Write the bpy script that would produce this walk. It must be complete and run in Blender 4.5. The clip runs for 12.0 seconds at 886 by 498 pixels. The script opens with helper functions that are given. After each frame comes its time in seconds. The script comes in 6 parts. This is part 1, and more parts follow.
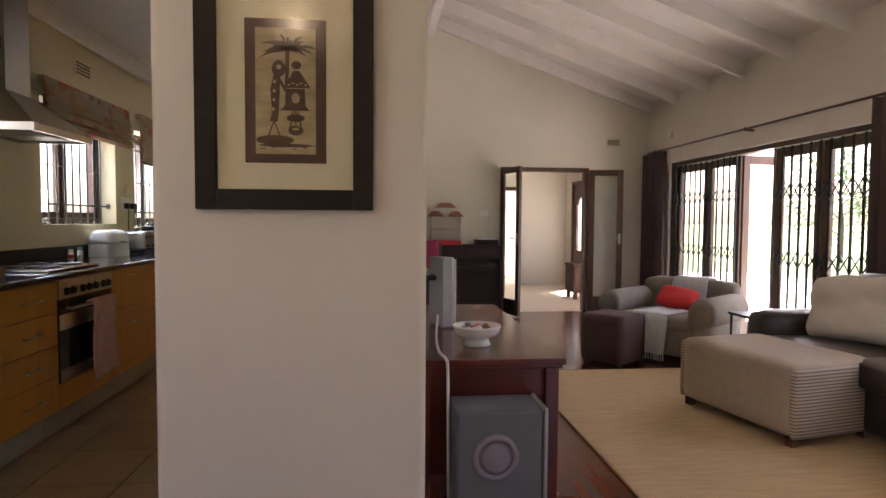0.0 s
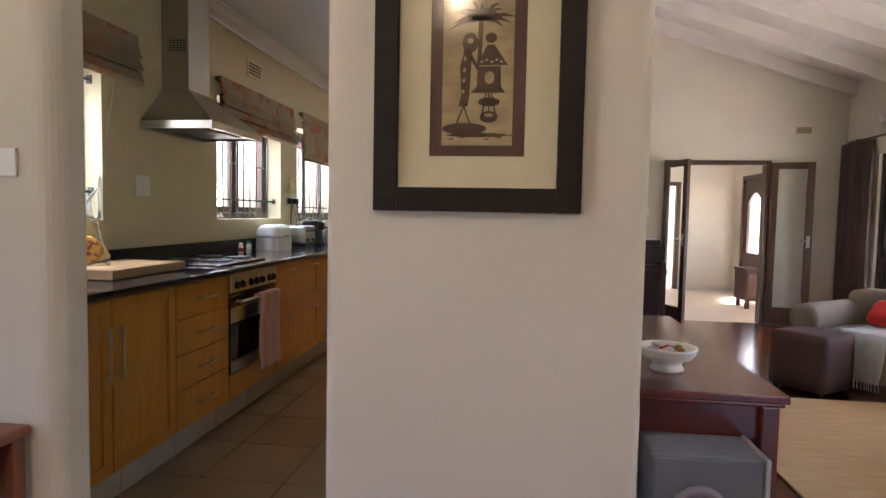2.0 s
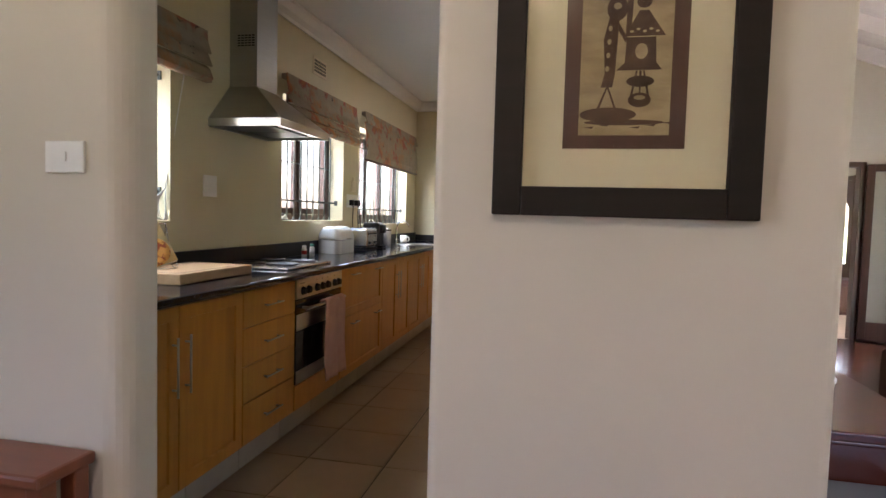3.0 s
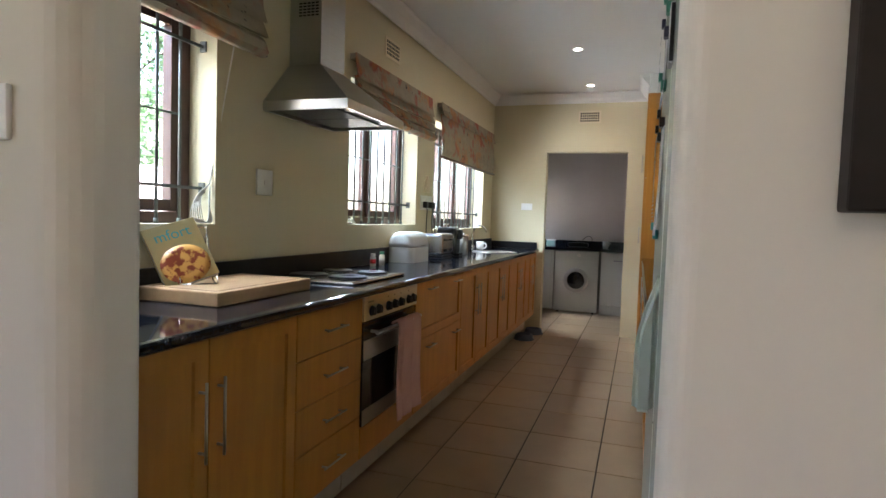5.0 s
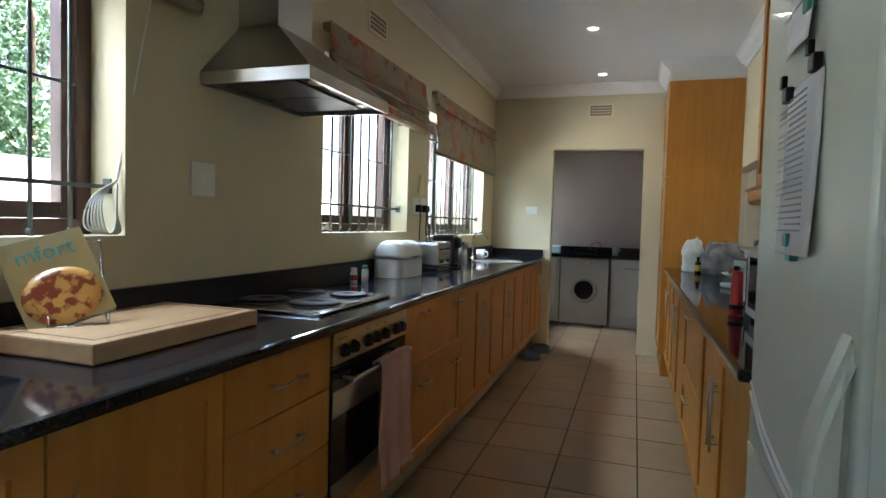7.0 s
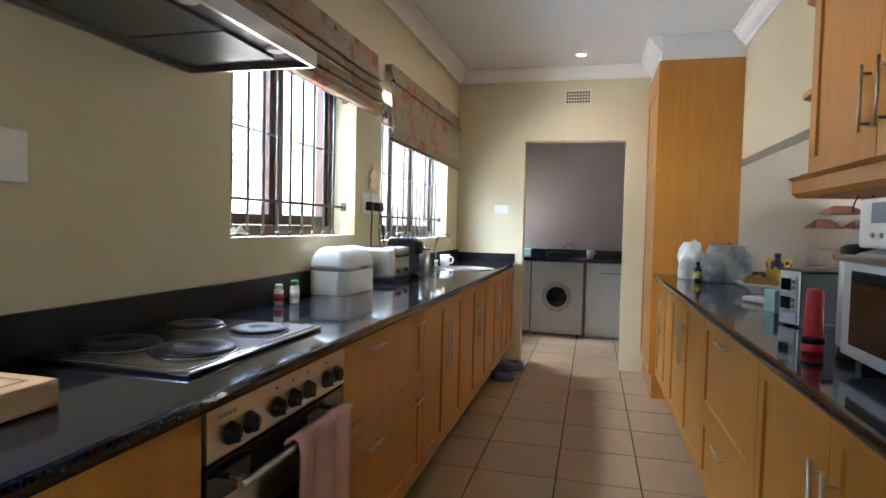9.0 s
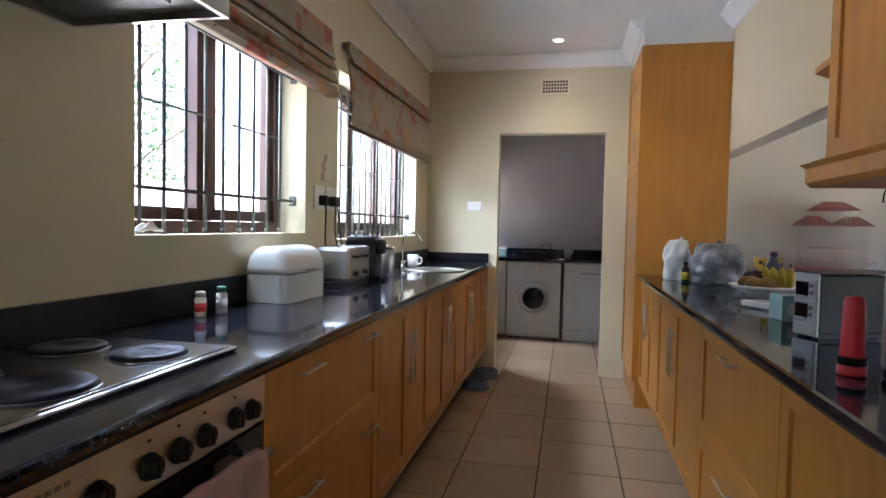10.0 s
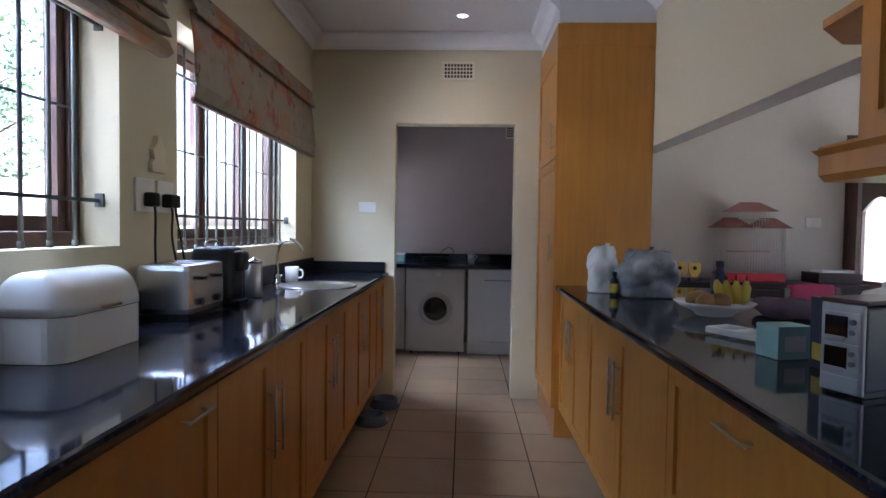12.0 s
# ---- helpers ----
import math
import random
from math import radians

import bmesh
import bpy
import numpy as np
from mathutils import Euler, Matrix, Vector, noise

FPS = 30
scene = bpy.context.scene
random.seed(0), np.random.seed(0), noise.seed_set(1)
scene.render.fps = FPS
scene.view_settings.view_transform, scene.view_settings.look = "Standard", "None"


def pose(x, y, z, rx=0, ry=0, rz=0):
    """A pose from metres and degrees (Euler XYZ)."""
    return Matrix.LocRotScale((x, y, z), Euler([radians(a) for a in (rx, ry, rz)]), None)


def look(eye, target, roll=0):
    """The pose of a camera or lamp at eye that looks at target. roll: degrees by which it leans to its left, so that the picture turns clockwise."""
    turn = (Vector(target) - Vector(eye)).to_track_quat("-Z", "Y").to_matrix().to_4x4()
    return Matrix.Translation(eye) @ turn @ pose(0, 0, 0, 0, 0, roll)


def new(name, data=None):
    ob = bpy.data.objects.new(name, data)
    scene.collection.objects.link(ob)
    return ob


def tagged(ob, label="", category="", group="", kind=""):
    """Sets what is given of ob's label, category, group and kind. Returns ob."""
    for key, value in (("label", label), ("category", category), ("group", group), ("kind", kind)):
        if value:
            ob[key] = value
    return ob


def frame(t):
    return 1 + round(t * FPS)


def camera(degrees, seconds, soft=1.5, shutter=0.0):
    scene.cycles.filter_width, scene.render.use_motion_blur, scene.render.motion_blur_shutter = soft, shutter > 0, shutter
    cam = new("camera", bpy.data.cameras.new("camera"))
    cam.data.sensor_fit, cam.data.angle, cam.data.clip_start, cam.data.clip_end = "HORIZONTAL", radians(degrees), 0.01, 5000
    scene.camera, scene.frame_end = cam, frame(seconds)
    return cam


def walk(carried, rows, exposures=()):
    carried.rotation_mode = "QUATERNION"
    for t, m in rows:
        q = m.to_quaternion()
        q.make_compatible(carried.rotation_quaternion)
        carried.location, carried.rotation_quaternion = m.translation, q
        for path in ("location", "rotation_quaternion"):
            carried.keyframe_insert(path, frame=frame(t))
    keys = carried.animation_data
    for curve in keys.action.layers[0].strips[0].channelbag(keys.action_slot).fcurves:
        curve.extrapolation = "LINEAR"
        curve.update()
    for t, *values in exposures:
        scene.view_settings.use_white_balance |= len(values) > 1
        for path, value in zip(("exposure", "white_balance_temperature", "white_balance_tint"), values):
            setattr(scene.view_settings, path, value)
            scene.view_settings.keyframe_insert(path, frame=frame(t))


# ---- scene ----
cam = camera(74.5, 12.0)
PATH = [
    (0, (-0.509, 2.055, 1.202), (-0.305, 4.043, 1.108), 0.4),
    (0.5, (-0.538, 2.134, 1.208), (-0.433, 4.129, 1.104), 0.6),
    (1, (-0.562, 2.202, 1.21), (-0.583, 4.199, 1.1), 0.7),
    (1.5, (-0.6, 2.266, 1.219), (-0.749, 4.257, 1.104), 0.9),
    (2, (-0.667, 2.349, 1.224), (-0.927, 4.328, 1.106), 1.1),
    (2.5, (-0.767, 2.47, 1.23), (-1.117, 4.436, 1.111), 1.2),
    (3, (-0.856, 2.554, 1.225), (-1.278, 4.506, 1.112), 1.6),
    (3.5, (-0.925, 2.672, 1.22), (-1.44, 4.601, 1.107), 1.7),
    (3.7, (-0.958, 2.742, 1.218), (-1.493, 4.666, 1.112), 1.8),
    (5.5, (-1.213, 3.259, 1.215), (-1.861, 5.148, 1.111), 1.9),
    (6, (-1.272, 3.395, 1.214), (-1.914, 5.287, 1.117), 1.8),
    (6.5, (-1.321, 3.57, 1.221), (-1.955, 5.464, 1.128), 1.7),
    (7, (-1.354, 3.737, 1.226), (-1.977, 5.635, 1.137), 1.6),
    (7.2, (-1.353, 3.787, 1.229), (-1.982, 5.683, 1.138), 1.7),
    (8.8, (-1.558, 4.335, 1.226), (-2.063, 6.268, 1.139), 1.1),
    (9, (-1.555, 4.422, 1.222), (-2.051, 6.357, 1.142), 1.3),
    (9.5, (-1.558, 4.607, 1.226), (-2.013, 6.553, 1.147), 1.3),
    (10, (-1.575, 4.772, 1.208), (-1.995, 6.726, 1.129), 1.2),
    (10.5, (-1.622, 4.95, 1.213), (-1.959, 6.92, 1.136), 1.1),
    (11, (-1.644, 5.097, 1.216), (-1.867, 7.084, 1.143), 1.0),
    (11.5, (-1.655, 5.276, 1.233), (-1.786, 7.271, 1.161), 0.9),
    (12, (-1.661, 5.439, 1.233), (-1.731, 7.436, 1.163), 0.8),
]
EXPOSURES = [(0.0, 3.38, 6900, 26), (2.0, 3.77, 6550, 23), (3.5, 3.85, 6300, 21), (5.5, 3.75, 6050, 14), (7.0, 3.45, 5950, 11), (9.0, 4.15, 5950, 18), (9.5, 4.02, 5950, 20), (10.5, 3.55, 5600, 24), (12.0, 3.15, 5400, 27)]
walk(cam, [(t, look(eye, target, roll)) for t, eye, target, roll in PATH], EXPOSURES)

# ---- world, sun and lamps ----
world = bpy.data.worlds.new("overcast_sky")
scene.world = world
world.use_nodes = True
wn = world.node_tree
sky = wn.nodes.new("ShaderNodeTexSky")
sky.sky_type, sky.sun_disc = "NISHITA", False
sky.sun_elevation, sky.sun_rotation = radians(58), radians(41)
sky.air_density, sky.dust_density = 1.0, 4.0
wn.nodes["Background"].inputs["Strength"].default_value = 0.15
wn.links.new(sky.outputs[0], wn.nodes["Background"].inputs["Color"])
sun = new("sun", bpy.data.lights.new("sun", "SUN"))
sun.data.energy, sun.data.angle, sun.data.color = 5.0, radians(3), (1.0, 0.96, 0.9)
sun.matrix_world = look((0, 0, 0), (-0.35, -0.40, -0.85))


def spot_lamp(x, y, z, watts, colour=(1.0, 0.86, 0.66), cone=110):
    data = bpy.data.lights.new("spot_bulb", "SPOT")
    data.energy, data.color, data.spot_size, data.spot_blend = watts, colour, radians(cone), 0.6
    data.shadow_soft_size = 0.03
    ob = new("spot_bulb", data)
    ob.matrix_world = look((x, y, z), (x, y, z - 1))
    return ob


spot_lamp(-1.69, 8.0, 2.60, 1.0)
spot_lamp(-1.69, 9.28, 2.60, 0.6)
spot_lamp(-1.06, 1.48, 2.46, 1.8, cone=140)


# area lamps added outside the windows, standing in for sky light
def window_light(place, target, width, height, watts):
    data = bpy.data.lights.new("added_sky_lamp", "AREA")
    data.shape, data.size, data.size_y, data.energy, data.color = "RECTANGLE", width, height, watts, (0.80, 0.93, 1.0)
    ob = new("added_sky_lamp", data)
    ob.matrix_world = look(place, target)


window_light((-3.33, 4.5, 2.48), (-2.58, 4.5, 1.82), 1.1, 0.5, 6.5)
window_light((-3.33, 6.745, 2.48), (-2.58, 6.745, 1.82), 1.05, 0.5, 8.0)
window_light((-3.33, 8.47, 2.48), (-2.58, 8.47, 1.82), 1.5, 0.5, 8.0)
# two extra unseen lamps, added to brighten the far wall beside the sink window
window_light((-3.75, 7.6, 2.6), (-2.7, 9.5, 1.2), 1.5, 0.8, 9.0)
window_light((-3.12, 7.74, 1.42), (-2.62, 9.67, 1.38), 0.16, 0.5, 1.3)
# extra unseen lamp, added to brighten the laundry's back wall
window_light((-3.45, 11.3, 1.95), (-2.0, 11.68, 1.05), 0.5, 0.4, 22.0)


# ---- materials ----
def material(name, colour, rough=0.6, metal=0.0, second=None, scale=8.0, amount=0.5, bump=0.0, bump_scale=60.0,
             stretch=(1, 1, 1), coat=0.0, vary=0.0, spec=0.5, rough_vary=0.0, detail=4.0, sharp=(0.35, 0.65)):
    """Colour with a second tone by noise, fine relief, and a shift of tone from piece to piece."""
    m = bpy.data.materials.new(name)
    m.use_nodes = True
    t = m.node_tree
    b = t.nodes["Principled BSDF"]
    b.inputs["Roughness"].default_value, b.inputs["Metallic"].default_value = rough, metal
    b.inputs["Coat Weight"].default_value = coat
    b.inputs["Coat Roughness"].default_value = 0.15
    b.inputs["Specular IOR Level"].default_value = spec
    co = t.nodes.new("ShaderNodeTexCoord")
    mp = t.nodes.new("ShaderNodeMapping")
    mp.inputs["Scale"].default_value = stretch
    t.links.new(co.outputs["Object"], mp.inputs["Vector"])
    second = second or tuple(c * 0.82 for c in colour)
    n = t.nodes.new("ShaderNodeTexNoise")
    n.inputs["Scale"].default_value, n.inputs["Detail"].default_value = scale, detail
    t.links.new(mp.outputs[0], n.inputs["Vector"])
    ramp = t.nodes.new("ShaderNodeMapRange")
    ramp.inputs["From Min"].default_value, ramp.inputs["From Max"].default_value = sharp
    ramp.inputs["To Max"].default_value = amount
    t.links.new(n.outputs["Fac"], ramp.inputs["Value"])
    mix = t.nodes.new("ShaderNodeMix")
    mix.data_type = "RGBA"
    mix.inputs["A"].default_value, mix.inputs["B"].default_value = (*colour, 1), (*second, 1)
    t.links.new(ramp.outputs[0], mix.inputs["Factor"])
    out = mix.outputs["Result"]
    if vary:
        info = t.nodes.new("ShaderNodeObjectInfo")
        mr = t.nodes.new("ShaderNodeMapRange")
        mr.inputs["To Min"].default_value, mr.inputs["To Max"].default_value = 1 - vary, 1 + vary
        t.links.new(info.outputs["Random"], mr.inputs["Value"])
        hsv = t.nodes.new("ShaderNodeHueSaturation")
        t.links.new(mr.outputs[0], hsv.inputs["Value"])
        t.links.new(out, hsv.inputs["Color"])
        out = hsv.outputs[0]
    t.links.new(out, b.inputs["Base Color"])
    if rough_vary:
        big = t.nodes.new("ShaderNodeTexNoise")
        big.inputs["Scale"].default_value = scale * 0.35
        t.links.new(mp.outputs[0], big.inputs["Vector"])
        rr = t.nodes.new("ShaderNodeMapRange")
        rr.inputs["To Min"].default_value, rr.inputs["To Max"].default_value = rough - rough_vary, rough + rough_vary
        t.links.new(big.outputs["Fac"], rr.inputs["Value"])
        t.links.new(rr.outputs[0], b.inputs["Roughness"])
    if bump:
        bn = t.nodes.new("ShaderNodeTexNoise")
        bn.inputs["Scale"].default_value, bn.inputs["Detail"].default_value = bump_scale, 5
        t.links.new(mp.outputs[0], bn.inputs["Vector"])
        bp = t.nodes.new("ShaderNodeBump")
        bp.inputs["Strength"].default_value, bp.inputs["Distance"].default_value = bump, 0.004
        t.links.new(bn.outputs["Fac"], bp.inputs["Height"])
        t.links.new(bp.outputs[0], b.inputs["Normal"])
    return m


def glass_material(name, tint=(0.95, 0.98, 0.97), rough=0.0):
    m = bpy.data.materials.new(name)
    m.use_nodes = True
    b = m.node_tree.nodes["Principled BSDF"]
    b.inputs["Base Color"].default_value = (*tint, 1)
    b.inputs["Transmission Weight"].default_value = 1.0
    b.inputs["Roughness"].default_value = rough
    b.inputs["IOR"].default_value = 1.1
    return m


def glow_material(name, colour, strength):
    m = bpy.data.materials.new(name)
    m.use_nodes = True
    b = m.node_tree.nodes["Principled BSDF"]
    b.inputs["Base Color"].default_value = (*colour, 1)
    b.inputs["Emission Color"].default_value = (*colour, 1)
    b.inputs["Emission Strength"].default_value = strength
    return m


def fabric_floral(name):
    """Beige-grey cloth with large soft red and ochre blooms and darker stems."""
    m = material(name, (0.30, 0.25, 0.18), 0.9, second=(0.21, 0.18, 0.125), scale=14, bump=0.3, bump_scale=400)
    t = m.node_tree
    b = t.nodes["Principled BSDF"]
    base = b.inputs["Base Color"].links[0].from_socket
    co = t.nodes.new("ShaderNodeTexCoord")
    warp = t.nodes.new("ShaderNodeTexNoise")
    warp.inputs["Scale"].default_value = 9
    t.links.new(co.outputs["Object"], warp.inputs["Vector"])
    add = t.nodes.new("ShaderNodeMix")
    add.data_type, add.blend_type = "RGBA", "LINEAR_LIGHT"
    add.inputs["Factor"].default_value = 0.2
    t.links.new(co.outputs["Object"], add.inputs["A"])
    t.links.new(warp.outputs["Color"], add.inputs["B"])
    for scale, low, high, colour in ((4.2, 0.16, 0.42, (0.30, 0.05, 0.03)), (3.5, 0.15, 0.42, (0.38, 0.16, 0.05)), (8.0, 0.11, 0.17, (0.05, 0.03, 0.02))):
        v = t.nodes.new("ShaderNodeTexVoronoi")
        v.inputs["Scale"].default_value = scale
        t.links.new(add.outputs["Result"], v.inputs["Vector"])
        r = t.nodes.new("ShaderNodeMapRange")
        r.inputs["From Min"].default_value, r.inputs["From Max"].default_value = low, high
        r.inputs["To Min"].default_value, r.inputs["To Max"].default_value = 0.85, 0.0
        t.links.new(v.outputs["Distance"], r.inputs["Value"])
        mx = t.nodes.new("ShaderNodeMix")
        mx.data_type = "RGBA"
        mx.inputs["B"].default_value = (*colour, 1)
        t.links.new(r.outputs[0], mx.inputs["Factor"])
        t.links.new(base, mx.inputs["A"])
        base = mx.outputs["Result"]
    t.links.new(base, b.inputs["Base Color"])
    return m


def granite(name, amount=1.0):
    m = material(name, (0.007, 0.008, 0.013), 0.07, second=(0.034, 0.042, 0.06), scale=120, amount=amount, spec=0.5,
                 sharp=(0.48, 0.75), detail=8, rough_vary=0.03)
    return m


def boards(name, a, b, across, rough=0.25):
    """Long narrow floor boards by a brick pattern, with grain."""
    m = material(name, a, rough, second=b, scale=3.0, stretch=(9, 1, 1), bump=0.08, bump_scale=30, coat=0.25)
    t = m.node_tree
    bs = t.nodes["Principled BSDF"]
    base = bs.inputs["Base Color"].links[0].from_socket
    co = t.nodes.new("ShaderNodeTexCoord")
    mp = t.nodes.new("ShaderNodeMapping")
    mp.inputs["Rotation"].default_value = (0, 0, radians(90))
    t.links.new(co.outputs["Object"], mp.inputs["Vector"])
    br = t.nodes.new("ShaderNodeTexBrick")
    br.inputs["Scale"].default_value = 1.0
    br.inputs["Brick Width"].default_value, br.inputs["Row Height"].default_value = 0.9, across
    br.inputs["Mortar Size"].default_value = 0.0015
    br.inputs["Color1"].default_value, br.inputs["Color2"].default_value = (1, 1, 1, 1), (0.72, 0.7, 0.7, 1)
    br.inputs["Mortar"].default_value = (0.3, 0.3, 0.3, 1)
    t.links.new(mp.outputs[0], br.inputs["Vector"])
    mx = t.nodes.new("ShaderNodeMix")
    mx.data_type, mx.blend_type = "RGBA", "MULTIPLY"
    mx.inputs["Factor"].default_value = 1.0
    t.links.new(base, mx.inputs["A"])
    t.links.new(br.outputs["Color"], mx.inputs["B"])
    t.links.new(mx.outputs["Result"], bs.inputs["Base Color"])
    return m


def striped(name, a, b, per_metre, axis):
    m = material(name, a, 0.9, second=tuple(c * 0.9 for c in a), scale=30, bump=0.3, bump_scale=300)
    t = m.node_tree
    bs = t.nodes["Principled BSDF"]
    base = bs.inputs["Base Color"].links[0].from_socket
    co = t.nodes.new("ShaderNodeTexCoord")
    w = t.nodes.new("ShaderNodeTexWave")
    w.bands_direction = axis
    w.inputs["Scale"].default_value = per_metre / 3.18
    t.links.new(co.outputs["Object"], w.inputs["Vector"])
    mx = t.nodes.new("ShaderNodeMix")
    mx.data_type = "RGBA"
    mx.inputs["B"].default_value = (*b, 1)
    r = t.nodes.new("ShaderNodeMapRange")
    r.inputs["From Min"].default_value, r.inputs["From Max"].default_value = 0.5, 0.8
    t.links.new(w.outputs["Fac"], r.inputs["Value"])
    t.links.new(r.outputs[0], mx.inputs["Factor"])
    t.links.new(base, mx.inputs["A"])
    t.links.new(mx.outputs["Result"], bs.inputs["Base Color"])
    return m


PLASTER = material("cream_plaster", (0.645, 0.605, 0.53), 0.85, second=(0.605, 0.56, 0.485), scale=1.6, bump=0.12, bump_scale=45)
PLASTER_K = material("yellow_cream_plaster", (0.58, 0.52, 0.35), 0.7, second=(0.545, 0.48, 0.315), scale=1.4, bump=0.12, bump_scale=45)
CEIL = material("white_ceiling_paint", (0.68, 0.68, 0.67), 0.8, second=(0.645, 0.645, 0.635), scale=1.2, bump=0.05)
RAFTER = material("white_painted_timber", (0.72, 0.69, 0.67), 0.6, second=(0.66, 0.62, 0.60), scale=3, stretch=(1, 6, 1), bump=0.1)
CORNICE = material("white_cornice", (0.76, 0.75, 0.73), 0.7, scale=3, amount=0.2)
TILE = material("beige_floor_tile", (0.29, 0.198, 0.118), 0.3, second=(0.225, 0.15, 0.086), scale=5, bump=0.06, bump_scale=25, vary=0.07, rough_vary=0.08)
GROUT = material("brown_grout", (0.035, 0.022, 0.015), 0.9, scale=20, bump=0.2)
PLINTH = material("grey_beige_plinth_tile", (0.42, 0.38, 0.32), 0.4, second=(0.35, 0.31, 0.26), scale=7, vary=0.05, bump=0.05)
BEECH = material("beech_veneer", (0.46, 0.195, 0.024), 0.4, second=(0.37, 0.148, 0.017), scale=4.0, stretch=(7, 7, 0.7), amount=0.7, bump=0.05, bump_scale=50, coat=0.1, vary=0.05)
BEECH_D = material("beech_edge", (0.28, 0.12, 0.035), 0.5, scale=5, stretch=(7, 7, 0.7))
GRANITE = granite("black_granite")
UPSTAND = material("black_granite_upstand", (0.008, 0.008, 0.010), 0.3, second=(0.02, 0.02, 0.026), scale=55, amount=0.5, spec=0.3, sharp=(0.52, 0.72), detail=6)
STEEL = material("brushed_steel", (0.48, 0.47, 0.45), 0.28, 1.0, second=(0.42, 0.41, 0.39), scale=5, stretch=(1, 1, 40), bump=0.03, bump_scale=90)
CHROME = material("polished_chrome", (0.68, 0.68, 0.68), 0.08, 1.0, scale=6, amount=0.1)
HOBSTEEL = material("polished_hob_steel", (0.42, 0.42, 0.42), 0.17, 1.0, second=(0.34, 0.34, 0.34), scale=6)
TOASTER = material("polished_toaster_steel", (0.72, 0.71, 0.69), 0.26, 1.0, second=(0.66, 0.65, 0.63), scale=5)
HANDLE = material("satin_nickel", (0.46, 0.44, 0.40), 0.34, 1.0, scale=12, amount=0.2)
FILTER = material("dull_filter_mesh", (0.13, 0.13, 0.125), 0.5, 0.6, second=(0.09, 0.09, 0.088), scale=60, amount=0.8, bump=0.3, bump_scale=180)
BLACK = material("black_plastic", (0.008, 0.008, 0.008), 0.35, second=(0.014, 0.014, 0.014), scale=20, spec=0.3)
IRON = material("black_cast_iron", (0.010, 0.009, 0.011), 0.4, second=(0.022, 0.018, 0.024), scale=25, bump=0.1, spec=0.22)
DARKGLASS = material("dark_oven_glass", (0.010, 0.010, 0.011), 0.06, scale=3, amount=0.2)
ENAMEL = material("white_enamel", (0.62, 0.64, 0.62), 0.22, second=(0.58, 0.60, 0.57), scale=4, amount=0.4, coat=0.3)
WHITE = material("white_plastic", (0.72, 0.71, 0.68), 0.35, scale=9, amount=0.25)
FRIDGE = material("glossy_white_steel", (0.63, 0.69, 0.60), 0.24, second=(0.61, 0.68, 0.60), scale=2, amount=0.4, coat=0.35)
FRIDGE.node_tree.nodes["Principled BSDF"].inputs["Coat Roughness"].default_value = 0.05
BROWN = material("dark_stained_frame_wood", (0.075, 0.030, 0.018), 0.4, second=(0.045, 0.018, 0.012), scale=6, stretch=(6, 6, 0.6), bump=0.12, bump_scale=40, coat=0.1)
BAR = material("painted_burglar_bar", (0.09, 0.10, 0.09), 0.45, second=(0.05, 0.055, 0.05), scale=20, bump=0.1)
GLASS = glass_material("window_glass")
FLORAL = fabric_floral("floral_blind_cloth")
MAHOGANY = material("mahogany_varnish", (0.12, 0.021, 0.013), 0.26, second=(0.075, 0.013, 0.009), scale=3, stretch=(1, 8, 1), coat=0.4, bump=0.04)
PIANO = material("dark_polished_wood", (0.030, 0.010, 0.008), 0.42, second=(0.018, 0.007, 0.006), scale=4, spec=0.3)
LIVING = boards("red_brown_boards", (0.17, 0.045, 0.02), (0.11, 0.028, 0.013), 0.09, 0.22)
FOYER = material("pale_foyer_tile", (0.50, 0.43, 0.34), 0.4, second=(0.44, 0.37, 0.29), scale=3)
RUG = material("woven_straw_rug", (0.58, 0.43, 0.235), 0.95, second=(0.48, 0.335, 0.175), scale=5, stretch=(1, 7, 1), bump=0.8, bump_scale=130, amount=0.7)
OTTO = striped("striped_beige_upholstery", (0.50, 0.42, 0.32), (0.20, 0.15, 0.105), 55, "Z")
OTTO_TOP = material("plain_beige_upholstery", (0.44, 0.36, 0.27), 0.92, second=(0.37, 0.30, 0.225), scale=22, bump=0.4, bump_scale=260)
SUEDE = material("brown_pouf_suede", (0.075, 0.038, 0.034), 0.85, second=(0.055, 0.028, 0.025), scale=9, bump=0.2, bump_scale=150)
TAUPE = material("taupe_armchair_cloth", (0.235, 0.205, 0.165), 0.9, second=(0.19, 0.165, 0.13), scale=12, bump=0.3, bump_scale=220)
THROW = material("pale_blue_wool", (0.52, 0.56, 0.58), 0.95, second=(0.42, 0.46, 0.48), scale=18, bump=0.6, bump_scale=120)
RED = material("red_cushion_cloth", (0.50, 0.018, 0.016), 0.8, second=(0.40, 0.014, 0.012), scale=10, bump=0.2, bump_scale=200)
LEATHER = material("dark_brown_leather", (0.028, 0.016, 0.014), 0.38, second=(0.018, 0.010, 0.009), scale=12, bump=0.25, bump_scale=110)
CUSHION = material("cream_cushion_cloth", (0.55, 0.49, 0.41), 0.9, second=(0.48, 0.42, 0.35), scale=9, bump=0.4, bump_scale=160)
CURTAIN = material("plum_brown_curtain", (0.085, 0.052, 0.050), 0.85, second=(0.06, 0.036, 0.035), scale=7, stretch=(3, 3, 0.5), bump=0.2)
FRAMEBLK = material("black_brown_picture_frame", (0.012, 0.008, 0.007), 0.5, second=(0.02, 0.013, 0.010), scale=5, stretch=(1, 1, 6), spec=0.25)
MAT = material("cream_mount_board", (0.66, 0.57, 0.40), 0.7, second=(0.62, 0.53, 0.36), scale=2, coat=0.15)
